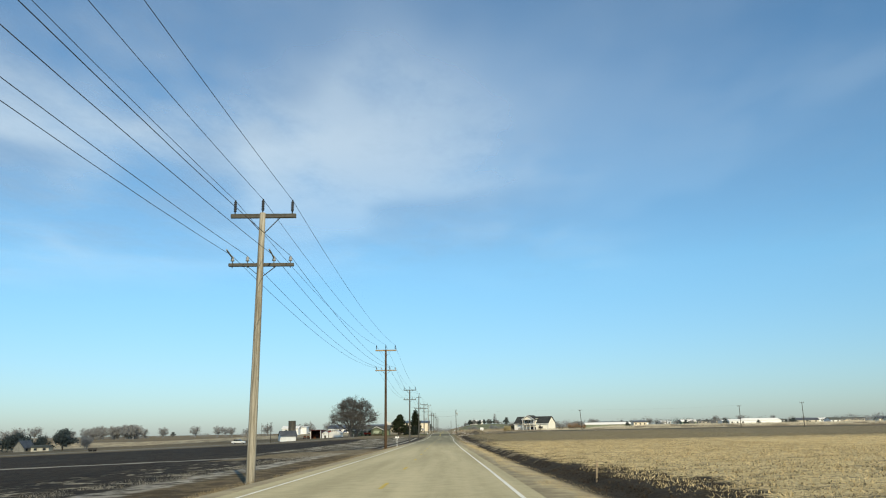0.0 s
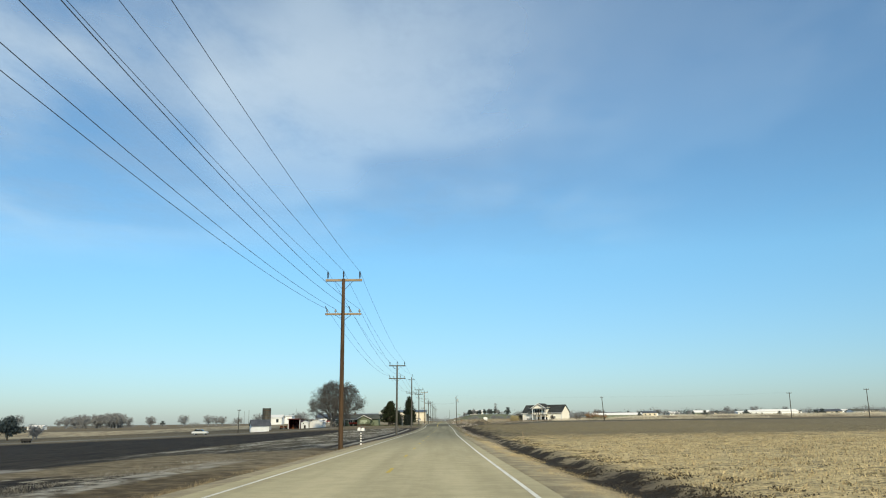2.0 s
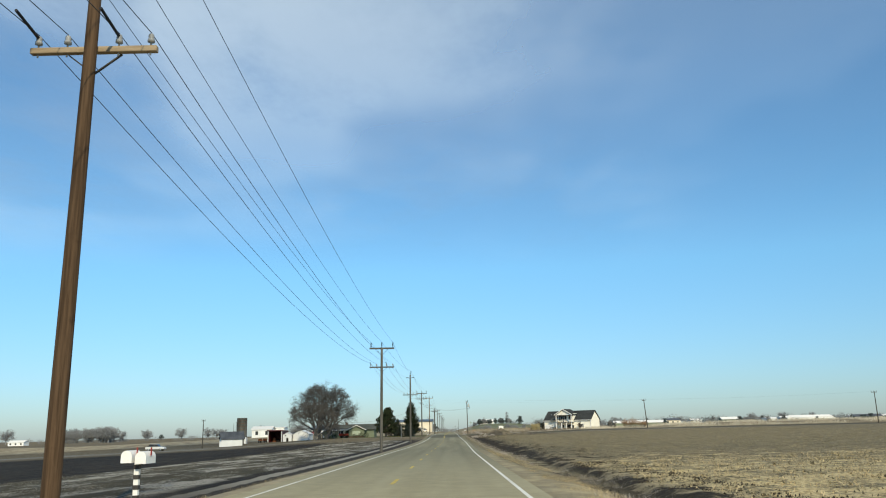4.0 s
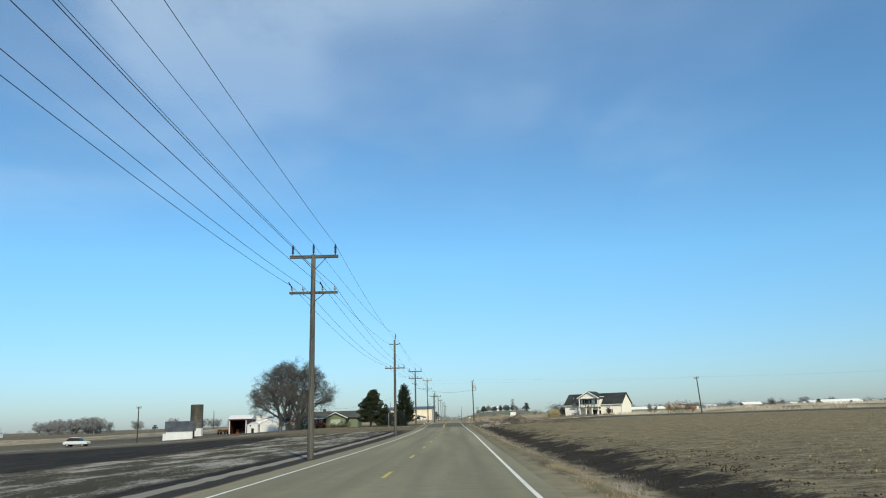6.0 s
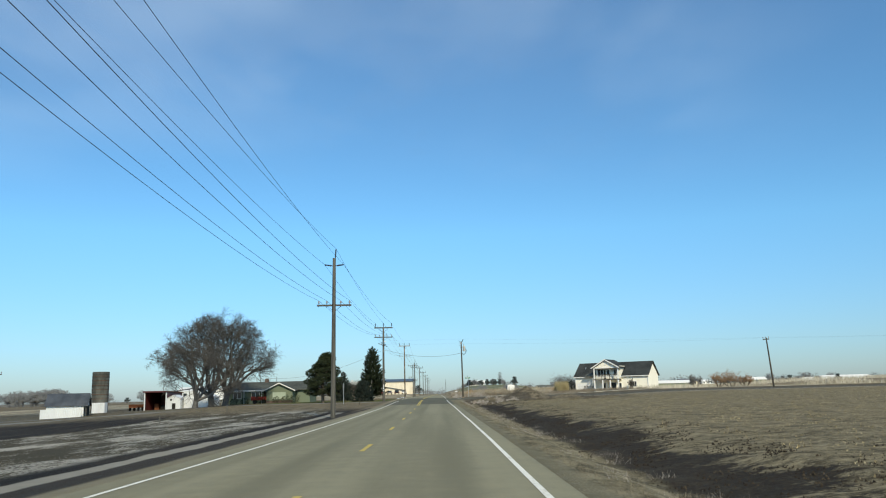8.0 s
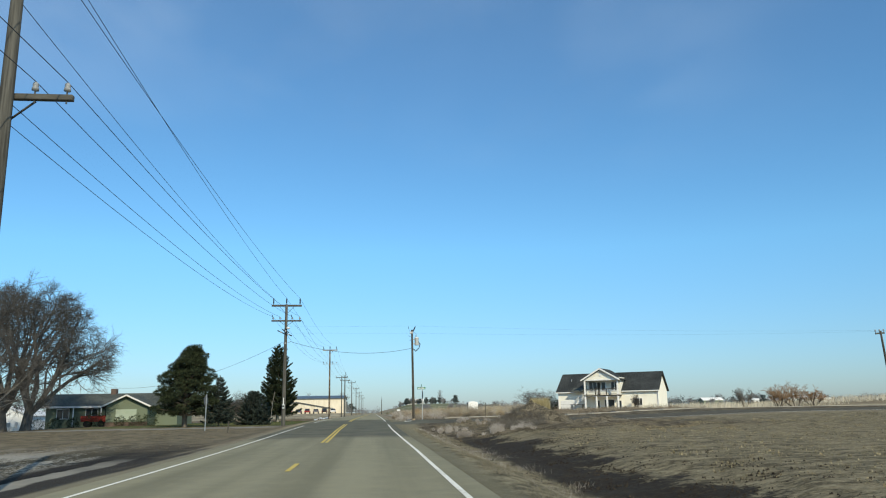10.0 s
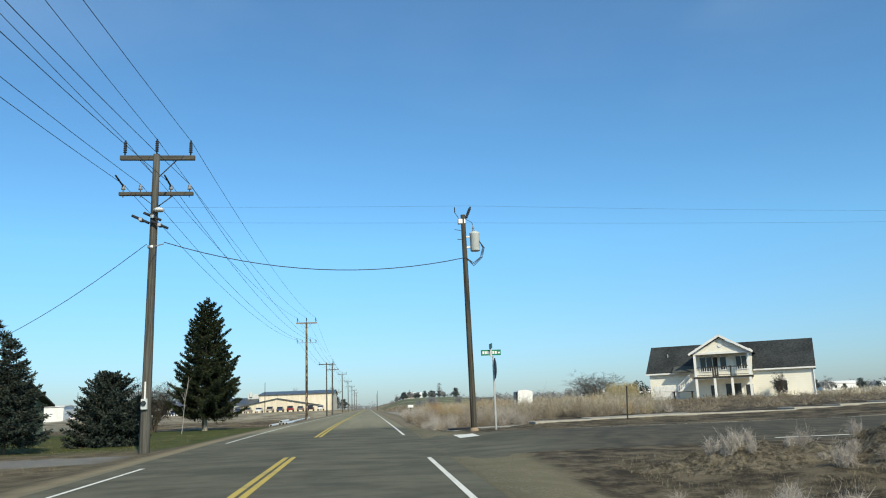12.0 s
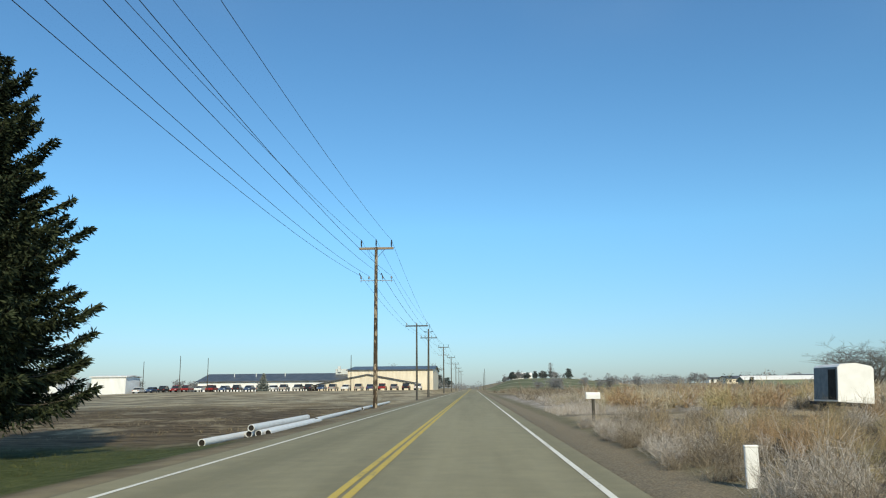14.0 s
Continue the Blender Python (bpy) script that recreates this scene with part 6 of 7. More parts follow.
def pipe(a, b, r, label):
    """An open-ended plastic pipe lying on the ground, with a dark disc for its inner shade."""
    t = thing("plastic_pipe", Matrix.Translation(a), label, "pipe", "pipes beside the road")
    a, b = Vector(a), Vector(b)
    q = (b - a).to_track_quat("Z", "Y").to_matrix().to_4x4()
    L = (b - a).length
    vs, fs = [], []
    for rad, s0, s1 in ((r, 0.0, L), (r - 0.018, L, 0.0)):
        for d in (s0, s1):
            vs += [tuple(q @ Vector((rad * math.cos(math.pi * k / 10), rad * math.sin(math.pi * k / 10), d))) for k in range(20)]
    for j in range(4):
        fs += [(j * 20 + k, j * 20 + (k + 1) % 20, (j + 1) % 4 * 20 + (k + 1) % 20, (j + 1) % 4 * 20 + k) for k in range(20)]
    raw("tube", vs, fs, PVC, t)
    # near-black disc just inside the mouth paints the shade in the bore
    part("shade_disc", lathe([(r - 0.019, 0.04), (r - 0.019, 0.06)], 18, (0, 0, 0), q), DARK_INSIDE, t, "dark disc standing for the shade inside the pipe")


R_P = 0.105
g0 = lambda x, y: land_z(x, y) + R_P
pipe((-7.75, 314.0, g0(-7.75, 314)), (-7.55, 318.5, g0(-7.5, 318.5)), R_P, "white plastic pipe lying on the gravel shoulder")
for dx in (-0.23, 0.0, 0.23):
    pipe((-7.15 + dx, 317.3 + dx, g0(-7.2, 317)), (-7.55 + dx, 327.5 + dx, g0(-7.6, 327)), R_P, "white plastic pipe lying on the gravel shoulder")
pipe((-7.30, 317.0, g0(-7.2, 317) + 0.18), (-7.70, 327.0, g0(-7.6, 327) + 0.18), R_P, "white plastic pipe resting on top of others")
pipe((-7.7, 329.0, g0(-7.8, 329)), (-8.3, 347.0, g0(-8.4, 347)), R_P, "white plastic pipe lying on the gravel shoulder")
pipe((-8.3, 348.0, g0(-8.3, 348)), (-9.0, 372.0, g0(-9, 372)), R_P, "white plastic pipe lying on the gravel shoulder")


def slab(x0, x1, y0, y1, top, label, tilt=(0, 0), name="concrete_slab", group="slabs beside the side road"):
    m = thing(name, pose((x0 + x1) / 2, (y0 + y1) / 2, top, tilt[0], tilt[1], rng.uniform(-2, 2)), label, "slab", group)
    part("slab", box(-(x1 - x0) / 2, (x1 - x0) / 2, -(y1 - y0) / 2, (y1 - y0) / 2, -0.28, 0.0, 0.02), CONCRETE, m)


for k in range(22):
    x = 4.25 + 2.42 * k
    y = 284.3 + min(0.26 * k, 2.3)
    slab(x, x + 2.4, y, y + 1.5, land_z(x + 1.2, y + 0.7) + 0.035 + rng.uniform(-0.02, 0.03), "cracked pale concrete slab edging the brush", (rng.uniform(-1, 1), rng.uniform(-0.5, 0.5)))
slab(4.35, 5.6, 282.3, 284.2, land_z(4.6, 283.4) + 0.015, "pale concrete apron by the drain", (0, 0), group="")


def drain_grate():
    x, y = 3.55, 284.25
    z = land_z(x, y) - 0.01
    g = thing("drain_grate", pose(x, y, z, 1, -1, 8), "dark steel drain grate on a concrete frame", "drain grate")
    part("frame", box(-0.62, 0.62, -0.5, 0.5, -0.12, 0.10, 0.015), CONCRETE, g)
    # flat near-black sheet below the bars in place of a shaded shaft
    part("shade_sheet", box(-0.55, 0.55, -0.43, 0.43, 0.10, 0.106), DARK_INSIDE, g)
    for k in range(12):
        xx = -0.50 + 1.0 * k / 11
        part("bar", box(xx - 0.02, xx + 0.02, -0.45, 0.45, 0.108, 0.15), IRON, g)


drain_grate()


def painted(name, corners, material, label):
    """A flat mark on the side road, following its flare and camber."""
    vs = []
    for x, y in corners:
        v = (y - 274.3) / (1 + math.exp(-max(x - ROAD_R, 0) / 2.2))
        dip = 0.004 * abs(v) + 0.04 * min(max((abs(v) - 2.7) / 1.8, 0), 1)
        vs.append((x, y, land_z(max(x, ROAD_R + 0.1), y) + 0.042 - dip))
    tagged(raw(name, vs, [tuple(range(len(vs)))], material), label, "road marking", kind="structure")


painted("stop_bar", ((2.62, 279.85), (2.55, 276.55), (3.17, 276.55), (3.24, 279.75)), LINE_WHITE, "white painted stop bar on the side road")
for k in range(12):
    painted("edge_line", ((6.5 + 5 * k, 278.3), (11.4 + 5 * k, 278.3), (11.4 + 5 * k, 278.42), (6.5 + 5 * k, 278.42)), LINE_WHITE, "white painted edge line on the side road")
for k in range(12):
    painted("edge_line", ((9.5 + 5 * k, 270.2), (14.4 + 5 * k, 270.2), (14.4 + 5 * k, 270.32), (9.5 + 5 * k, 270.32)), LINE_WHITE, "white painted edge line on the side road")


def earth_mound(x, y, rx, ry, h, seed, label):
    vs, fs = [], []
    n, m = 120, 54
    z0 = land_z(x, y)
    for j in range(m + 1):
        r = j / m
        for i in range(n):
            a = 2 * math.pi * i / n
            px, py = rx * r * math.cos(a), ry * r * math.sin(a)
            vs.append((px, py, land_z(x + px, y + py) - z0 + mound_top(px, py, rx, ry, h, seed)))
    for j in range(m):
        for i in range(n):
            a, b = j * n + i, j * n + (i + 1) % n
            fs.append((a, b, b + n, a + n))
    fs.append(tuple(range(n))[::-1])
    ob = raw("earth_mound", vs, fs, MOUND_EARTH, smooth=True)
    ob.location = (x, y, z0)
    tagged(ob, label, "earth mound", "earth heaps at the junction")


for heap in MOUNDS:
    earth_mound(*heap)


def box_trailer():
    z = land_z(14.2, 325)
    t = thing("box_trailer", pose(14.25, 326.0, z - 0.30, 0, 4.0, 1), "small white box trailer in tall dry brush", "trailer")
    shell = [(-0.70, 0.62), (-0.70, 1.98), (-0.60, 2.08), (0.0, 2.17), (0.60, 2.08), (0.70, 1.98), (0.70, 0.62)]
    part("body", prism(shell, 2.1, "y", -1.05), WHITE_TRIM, t)
    # dark grey panel puts the shade of the left side into its colour
    part("shaded_side_panel", box(-0.72, -0.702, -1.0, 1.0, 0.68, 1.96), SIGN_BACK_AND_SHADE, t)
    part("door", box(-0.74, -0.721, -0.9, -0.3, 0.7, 1.88), DARK_INSIDE, t)
    for s in (-1, 1):
        part("wheel", rod((s * 0.66, 0, 0.28), (s * 0.84, 0, 0.28), 0.3, n=16), TYRE, t)
    part("chassis", box(-0.62, 0.62, -1.1, 1.7, 0.48, 0.61), IRON, t)


box_trailer()


def paints():
    out = []
    for k, c in enumerate(((0.70, 0.70, 0.69), (0.025, 0.027, 0.03), (0.16, 0.165, 0.17), (0.24, 0.03, 0.03), (0.05, 0.08, 0.15), (0.35, 0.33, 0.29))):
        out.append(plain("car_paint", tuple(v * 0.92 for v in c), c, 1.0, 0.3))
    return out


PAINTS = paints()


def car(m, paint, label, tall=1.0):
    """A parked car: rounded body, glasshouse, four wheels."""
    c = thing("car", m, label, "car", "parked cars")
    L, W = 4.5, 1.8
    side = [(-2.25, 0.42), (-2.25, 0.75), (-2.05, 0.92), (-1.2, 1.0), (1.7, 1.02), (2.2, 0.95), (2.25, 0.45)]
    bm = prism(side, W, "x", -W / 2)
    bmesh.ops.bevel(bm, geom=list(bm.edges), offset=0.06, segments=1, affect="EDGES")
    body = part("body", bm, paint, c)
    cab = [(-1.15, 1.0), (-0.45, 1.42 * tall), (1.1, 1.46 * tall), (1.85, 1.02)]
    bm = prism(cab, W - 0.24, "x", -W / 2 + 0.12)
    part("glasshouse", bm, GLASS, c)
    roof = [(-0.5, 1.42 * tall), (1.12, 1.46 * tall), (1.05, 1.52 * tall), (-0.4, 1.49 * tall)]
    part("roof", prism(roof, W - 0.28, "x", -W / 2 + 0.14), paint, c)
    for y in (-1.4, 1.4):
        for s in (-1, 1):
            w = part("wheel", rod((s * 0.68, y, 0.33), (s * 0.9, y, 0.33), 0.33, n=16), TYRE, c)
            part("rim", rod((s * 0.9, y, 0.33), (s * 0.915, y, 0.33), 0.19, n=12), STEEL, w)
    for s in (-1, 1):
        part("headlight", box(s * 0.62 - 0.18, s * 0.62 + 0.18, -2.27, -2.2, 0.66, 0.78), TRANSFORMER, c)
        part("tail_light", box(s * 0.66 - 0.14, s * 0.66 + 0.14, 2.19, 2.26, 0.72, 0.86), RED_PAINT, c)
    return c


KINDS = ("white car parked before the warehouse", "black car parked before the warehouse", "grey car parked before the warehouse", "dark red car parked before the warehouse", "dark blue car parked before the warehouse", "beige car parked before the warehouse")
models = []
for k in range(6):
    x, y = -14.0 - 2.9 * k, 486.0
    models.append(car(pose(x, y, land_z(x, y), 0, 0, 180), PAINTS[k], KINDS[k], 1.0 + 0.12 * (k % 2)))
for k in range(6, 26):
    x, y = -14.0 - 2.95 * k + rng.uniform(-0.3, 0.3), 486.0 - 0.1 * k
    copy_thing(models[int(rng.integers(0, 6)) if k % 3 else k % 2], pose(x, y, land_z(x, y), 0, 0, 180 * (k % 2) + rng.uniform(-3, 3)))
car(pose(-71.0, 274.0, land_z(-71, 274), 0, 0, 92), PAINTS[0], "white estate car on the farm lane", 1.12)


def farm_implement(x, y, rz, label, material, name="farm_trailer"):
    t = thing(name, pose(x, y, land_z(x, y), 0, 0, rz), label, "farm trailer")
    part("bed", box(-1.3, 1.3, -0.7, 0.7, 0.55, 0.7, 0.02), material, t)
    for s in (-1, 1):
        part("side_board", box(-1.3, 1.3, s * 0.7 - 0.03, s * 0.7 + 0.03, 0.7, 1.15), material, t)
        for u in (-0.7, 0.7):
            part("wheel", rod((u, s * 0.74, 0.32), (u, s * 0.9, 0.32), 0.33, n=14), TYRE, t)
    part("drawbar", add_beam(bmesh.new(), (1.3, 0, 0.6), (2.4, 0, 0.4), 0.08, 0.08), material, t)


farm_implement(-54.0, 309.5, 80, "rusty red farm trailer beside the open shed", RUST)
farm_implement(-29.2, 296.6, 10, "faded red garden trailer by the farmhouse porch", RED_PAINT)
farm_implement(-118.0, 268.0, 5, "dark farm trailer standing by the lane", IRON)
for x, y, rz in ((-34.2, 288.0, 30), (-33.4, 287.2, -40)):
    b = thing("garden_chair", pose(x, y, land_z(x, y), 0, 0, rz), "white plastic garden chair tipped on the grass", "chair", "white garden chairs")
    part("seat", box(-0.25, 0.25, -0.25, 0.25, 0.36, 0.4, 0.01), WHITE_TRIM, b)
    part("backrest", add_beam(bmesh.new(), (0, 0.23, 0.4), (0, 0.38, 0.85), 0.5, 0.03), WHITE_TRIM, b)
    for sx in (-0.22, 0.22):
        for sy in (-0.22, 0.22):
            part("leg", box(sx - 0.02, sx + 0.02, sy - 0.02, sy + 0.02, -0.02, 0.36), WHITE_TRIM, b)


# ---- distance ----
# pale blue-grey colours carry the air haze, no mist is built
FAR_TWIG = plain("far_twigs_haze_tinted", (0.165, 0.172, 0.180), (0.245, 0.252, 0.258), 0.2, 0.95, local=False)
FAR_LEAF = needle_material("far_conifers_haze_tinted", (0.040, 0.055, 0.058), (0.095, 0.115, 0.110))


def far_tree(x, y, h, w, evergreen, m=None):
    """A far tree with haze in its colours: trunk, forked limbs and a crown of many small sprays in uneven clumps."""
    clumps, per = (46, 90) if evergreen else (44, 60)
    c = rng.normal(0, 1, (clumps, 3))
    c = c / np.linalg.norm(c, axis=1)[:, None] * rng.uniform(0.25, 0.95, (clumps, 1)) * np.array((w * 0.46, w * 0.46, h * 0.42)) + np.array((0, 0, h * 0.52))
    if evergreen:
        c[:, :2] *= np.clip(1.35 - c[:, 2] / h, 0.15, 1.0)[:, None] * 1.25
    k = np.repeat(np.arange(clumps), per)
    n = len(k)
    size = rng.uniform(0.09, 0.19, clumps)[k] * w
    p = c[k] + rng.normal(0, 0.5, (n, 3)) * size[:, None] * np.array((1, 1, 0.8))
    p[:, 2] = np.clip(p[:, 2], h * 0.06, h)
    u, v = rng.normal(0, 1, (n, 3)) + np.array((0, 0, 0.6)), rng.normal(0, 1, (n, 3))
    s = w * (0.042 if evergreen else 0.040) * rng.uniform(0.6, 1.3, (n, 1))
    u, v = u / np.linalg.norm(u, axis=1)[:, None] * s, v / np.linalg.norm(v, axis=1)[:, None] * s * (0.55 if evergreen else 0.22)
    t = thing("tree", pose(x, y, land_z(x, y) - 0.1), "dark evergreen tree far off in haze" if evergreen else "bare grey tree far off in haze", "tree", "far trees")
    bones = [tube([(0, 0, -0.3), (0, 0, h * 0.35), (0, 0, h * 0.8)], [w * 0.035, w * 0.025, 0.03], 5)]
    bones += [tube([(0, 0, h * 0.22), tuple(q * (0.55, 0.55, 0.75)), tuple(q)], [w * 0.014, w * 0.009, 0.02], 4) for q in c[::2]]
    tv, tf = merged(bones)
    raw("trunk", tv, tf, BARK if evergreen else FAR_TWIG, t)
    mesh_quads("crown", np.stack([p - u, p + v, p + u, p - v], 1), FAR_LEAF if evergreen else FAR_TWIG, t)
    return t


seeds = [far_tree(-236, 420, 10.0, 8, False), far_tree(-181, 337, 8.4, 12, True), far_tree(-372, 900, 15, 14, False), far_tree(60, 800, 9, 6, True), far_tree(48, 790, 13, 4.5, False)]
far_tree(-160.6, 336, 9.0, 10.5, True)
far_tree(-172.0, 341, 7.4, 6.5, True)
far_tree(-152.2, 338, 6.6, 6.0, False)
far_tree(-155.0, 346, 5.6, 6.0, False)


def scatter_trees(count, x0, x1, y0, y1, low, high, picks):
    for _ in range(count):
        x, y = rng.uniform(x0, x1), rng.uniform(y0, y1)
        m = pose(x, y, land_z(x, y) - 0.1, 0, 0, rng.uniform(0, 360))
        t = copy_thing(seeds[int(rng.choice(picks))], m)
        s = rng.uniform(low, high)
        t.scale = (s * rng.uniform(0.9, 1.3), s * rng.uniform(0.9, 1.3), s)


plain_house("house", -174.0, 331, 6, 5, 2.2, 2.6, CONCRETE, HALL_ROOF, "small grey gabled house under dark trees", 78)
plain_house("house", -166.5, 331, 7, 5, 2.0, 0.7, HALL_WALL, ROOF_GREY, "low tan farm building under dark trees", 6)
scatter_trees(24, -402, -344, 880, 930, 0.9, 1.25, (2, 2, 2))
far_spots = (-405, -342, 880, 940)
scatter_trees(9, -420, -350, 640, 760, 0.6, 1.0, (2, 0))
scatter_trees(26, -900, -120, 1000, 1300, 0.8, 1.3, (2, 2, 3))
scatter_trees(34, 16, 52, 764, 790, 0.3, 0.6, (3, 3, 3, 0))
scatter_trees(9, 12, 34, 440, 520, 0.3, 0.5, (0, 0))
scatter_trees(16, 70, 300, 800, 900, 0.4, 0.7, (3, 2, 0))
scatter_trees(30, 150, 900, 700, 1000, 0.35, 0.7, (3, 3, 0, 2))
scatter_trees(16, 90, 240, 480, 600, 0.35, 0.6, (3, 0, 3))
scatter_trees(18, -40, -14, 560, 760, 0.6, 1.0, (0, 0, 3))
for k, (x, y, w, rz) in enumerate(((30, 790, 12, 0), (90, 830, 16, 10), (190, 900, 26, 0), (240, 880, 12, 20), (300, 920, 22, -5), (330, 890, 10, 0), (400, 880, 14, 8), (470, 930, 30, 0), (520, 900, 12, 15), (600, 950, 34, 0), (700, 930, 14, 0), (800, 960, 30, 5), (-330, 690, 12, 0), (-115, 700, 12, 0), (-140, 720, 16, 8), (-4.0 - 22, 620, 12, 0), (-30, 700, 14, 0), (120, 620, 22, 0))):
    wall, roof = ((BARN_WHITE, WHITE_TRIM), (HALL_WALL, ROOF_GREY), (BARN_WHITE, HALL_ROOF))[k % 3]
    plain_house("barn" if w > 14 else "house", x, y, w, 8, 2.8, 1.3, wall, roof, "pale low building far off across the fields", rz)



def far_village():
    """Low farm halls and houses strewn along the far edge of the fields."""
    for k in range(34):
        x, y = 130 + 19.5 * k + rng.uniform(-8, 8), rng.uniform(600, 760) + 2.0 * k
        w = float(rng.choice((9, 12, 18, 26, 34)))
        wall, roof = ((BARN_WHITE, WHITE_TRIM), (HALL_WALL, HALL_ROOF), (BARN_WHITE, ROOF_GREY), (GREEN_WALL, WHITE_TRIM))[int(rng.integers(0, 4))]
        plain_house("barn" if w > 14 else "house", x, y, w, 9, rng.uniform(2.4, 3.4), rng.uniform(0.9, 1.7), wall, roof, "pale low building far off across the fields", rng.uniform(-14, 14), glazed=w < 20)


far_village()


def far_woods(x0, x1, y0, y1, count, h, w, material, label):
    """A belt of trees and hedges in haze-tinted colours, past counting."""
    x, y = rng.uniform(x0, x1, count), rng.uniform(y0, y1, count)
    big = 0.45 + 0.9 * np.array([abs(noise.noise((p * 0.02, q * 0.02, 3.0))) for p, q in zip(x, y)])
    per = 80
    k = np.repeat(np.arange(count), per)
    d = rng.normal(0, 1, (len(k), 3))
    d /= np.linalg.norm(d, axis=1)[:, None]
    size = (h * big * rng.uniform(0.6, 1.2, count))[k]
    c = np.stack([x[k], y[k], heights(x, y)[k]], 1) + d * rng.uniform(0.3, 1, (len(k), 1)) * np.stack([size * w, size * w, size * 0.5], 1) + np.stack([size * 0, size * 0, size * 0.45], 1)
    u, v = rng.normal(0, 1, (len(k), 3)), rng.normal(0, 1, (len(k), 3))
    s = size[:, None] * 0.075
    u, v = u / np.linalg.norm(u, axis=1)[:, None] * s, v / np.linalg.norm(v, axis=1)[:, None] * s * 0.6
    tagged(mesh_quads("far_woods", np.stack([c - u, c + v, c + u, c - v], 1), material), label, "woods", kind="stuff")


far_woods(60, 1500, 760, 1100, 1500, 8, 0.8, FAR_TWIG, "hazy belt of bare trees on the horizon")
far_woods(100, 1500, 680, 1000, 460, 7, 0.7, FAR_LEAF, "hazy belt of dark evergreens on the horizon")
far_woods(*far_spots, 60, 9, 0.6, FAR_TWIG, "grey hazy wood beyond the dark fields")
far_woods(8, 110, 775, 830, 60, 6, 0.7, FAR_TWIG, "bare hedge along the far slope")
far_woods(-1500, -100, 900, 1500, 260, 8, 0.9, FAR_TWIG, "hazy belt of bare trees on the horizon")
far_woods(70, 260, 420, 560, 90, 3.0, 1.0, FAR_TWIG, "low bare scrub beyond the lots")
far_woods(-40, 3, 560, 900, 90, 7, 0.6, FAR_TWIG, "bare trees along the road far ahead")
# ---- grass, straw and brush ----
def earth_clods(count, x0, x1, y0, y1, size, material, label, keep=None):
    """Lumps of soil past counting, each a low uneven pyramid."""
    x, y = rng.uniform(x0, x1, count), rng.uniform(y0, y1, count)
    if keep is not None:
        ok = np.array([keep(p, q) for p, q in zip(x, y)])
        x, y = x[ok], y[ok]
    n = len(x)
    r = size * rng.uniform(0.4, 1.0, n) ** 1.6
    z = np.array([land_z(p, q) + max(spoil(p, q), clods(p, q)) for p, q in zip(x, y)])
    turn = rng.uniform(0, 2 * np.pi, n)
    v = np.zeros((n, 6, 3))
    for k in range(5):
        a = turn + 2 * np.pi * k / 5
        rr = r * rng.uniform(0.7, 1.25, n)
        v[:, k] = np.stack([x + np.cos(a) * rr, y + np.sin(a) * rr, z - 0.03], 1)
    v[:, 5] = np.stack([x + rng.normal(0, 0.3, n) * r, y + rng.normal(0, 0.3, n) * r, z + r * rng.uniform(0.15, 0.55, n)], 1)
    tri = np.array([(k, (k + 1) % 5, 5) for k in range(5)])
    f = (np.arange(n)[:, None, None] * 6 + tri).reshape(-1)
    me = bpy.data.meshes.new("earth_clods")
    me.vertices.add(n * 6)
    me.vertices.foreach_set("co", v.astype(np.float32).reshape(-1))
    me.loops.add(len(f))
    me.loops.foreach_set("vertex_index", f.astype(np.int32))
    me.polygons.add(n * 5)
    me.polygons.foreach_set("loop_start", np.arange(0, len(f), 3, dtype=np.int32))
    me.update(calc_edges=True)
    me.materials.append(material)
    tagged(new("earth_clods", me), label, "soil", kind="stuff")


DARK_CLOD = blade_material("dark_damp_clods", ((0.014, 0.011, 0.008), (0.044, 0.034, 0.023), (0.020, 0.015, 0.010), (0.066, 0.052, 0.035)), 0.4)
BROWN_CLOD = blade_material("dry_brown_clods", ((0.065, 0.054, 0.036), (0.16, 0.136, 0.095), (0.075, 0.062, 0.042), (0.19, 0.162, 0.115)), 0.4)
ditch = lambda x, y: noise.noise((x * 0.8, y * 0.4, 31.0)) > -0.15
earth_clods(26000, 3.2, 6.6, 4.0, 130.0, 0.042, DARK_CLOD, "crumbled dark soil along the field edge", ditch)
earth_clods(26000, 3.6, 9.0, 120.0, 258.0, 0.042, DARK_CLOD, "crumbled dark soil along the field edge", ditch)
earth_clods(30000, 5.5, 22.0, 4.0, 90.0, 0.030, BROWN_CLOD, "dry clods among the stubble", ditch)
earth_clods(34000, 6.5, 24.0, 110.0, 256.0, 0.027, BROWN_CLOD, "dry clods on the harrowed field", ditch)
earth_clods(16000, 4.0, 19.0, 248.0, 268.5, 0.036, BROWN_CLOD, "loose clods round the earth heaps", ditch)
earth_clods(9000, 2.6, 12.0, 279.5, 287.5, 0.038, BROWN_CLOD, "loose earth at the corner of the junction", ditch)
field = lambda x, y: spoil(x, y) <= 0 and noise.noise((x * 0.9, y * 0.7, 4.0)) > -0.06
litter = lambda x, y: noise.noise((x * 1.3, y * 0.75, 2.0)) + 0.5 * noise.noise((x * 0.2, y * 0.2, 6.0)) > -0.12 + max(y - 75, -20) / 150
patch("field_straw", STRAW, 130000, 4.9, 44.0, 4.0, 120.0, 0.085, 0.022, 2.0, "short pale straw stubble on brown soil", "stubble", litter, lift=0.0)
patch("field_straw", STRAW, 50000, 44.0, 100.0, 20.0, 125.0, 0.12, 0.06, 2.0, "short pale straw stubble on brown soil", "stubble", litter, lift=0.0)
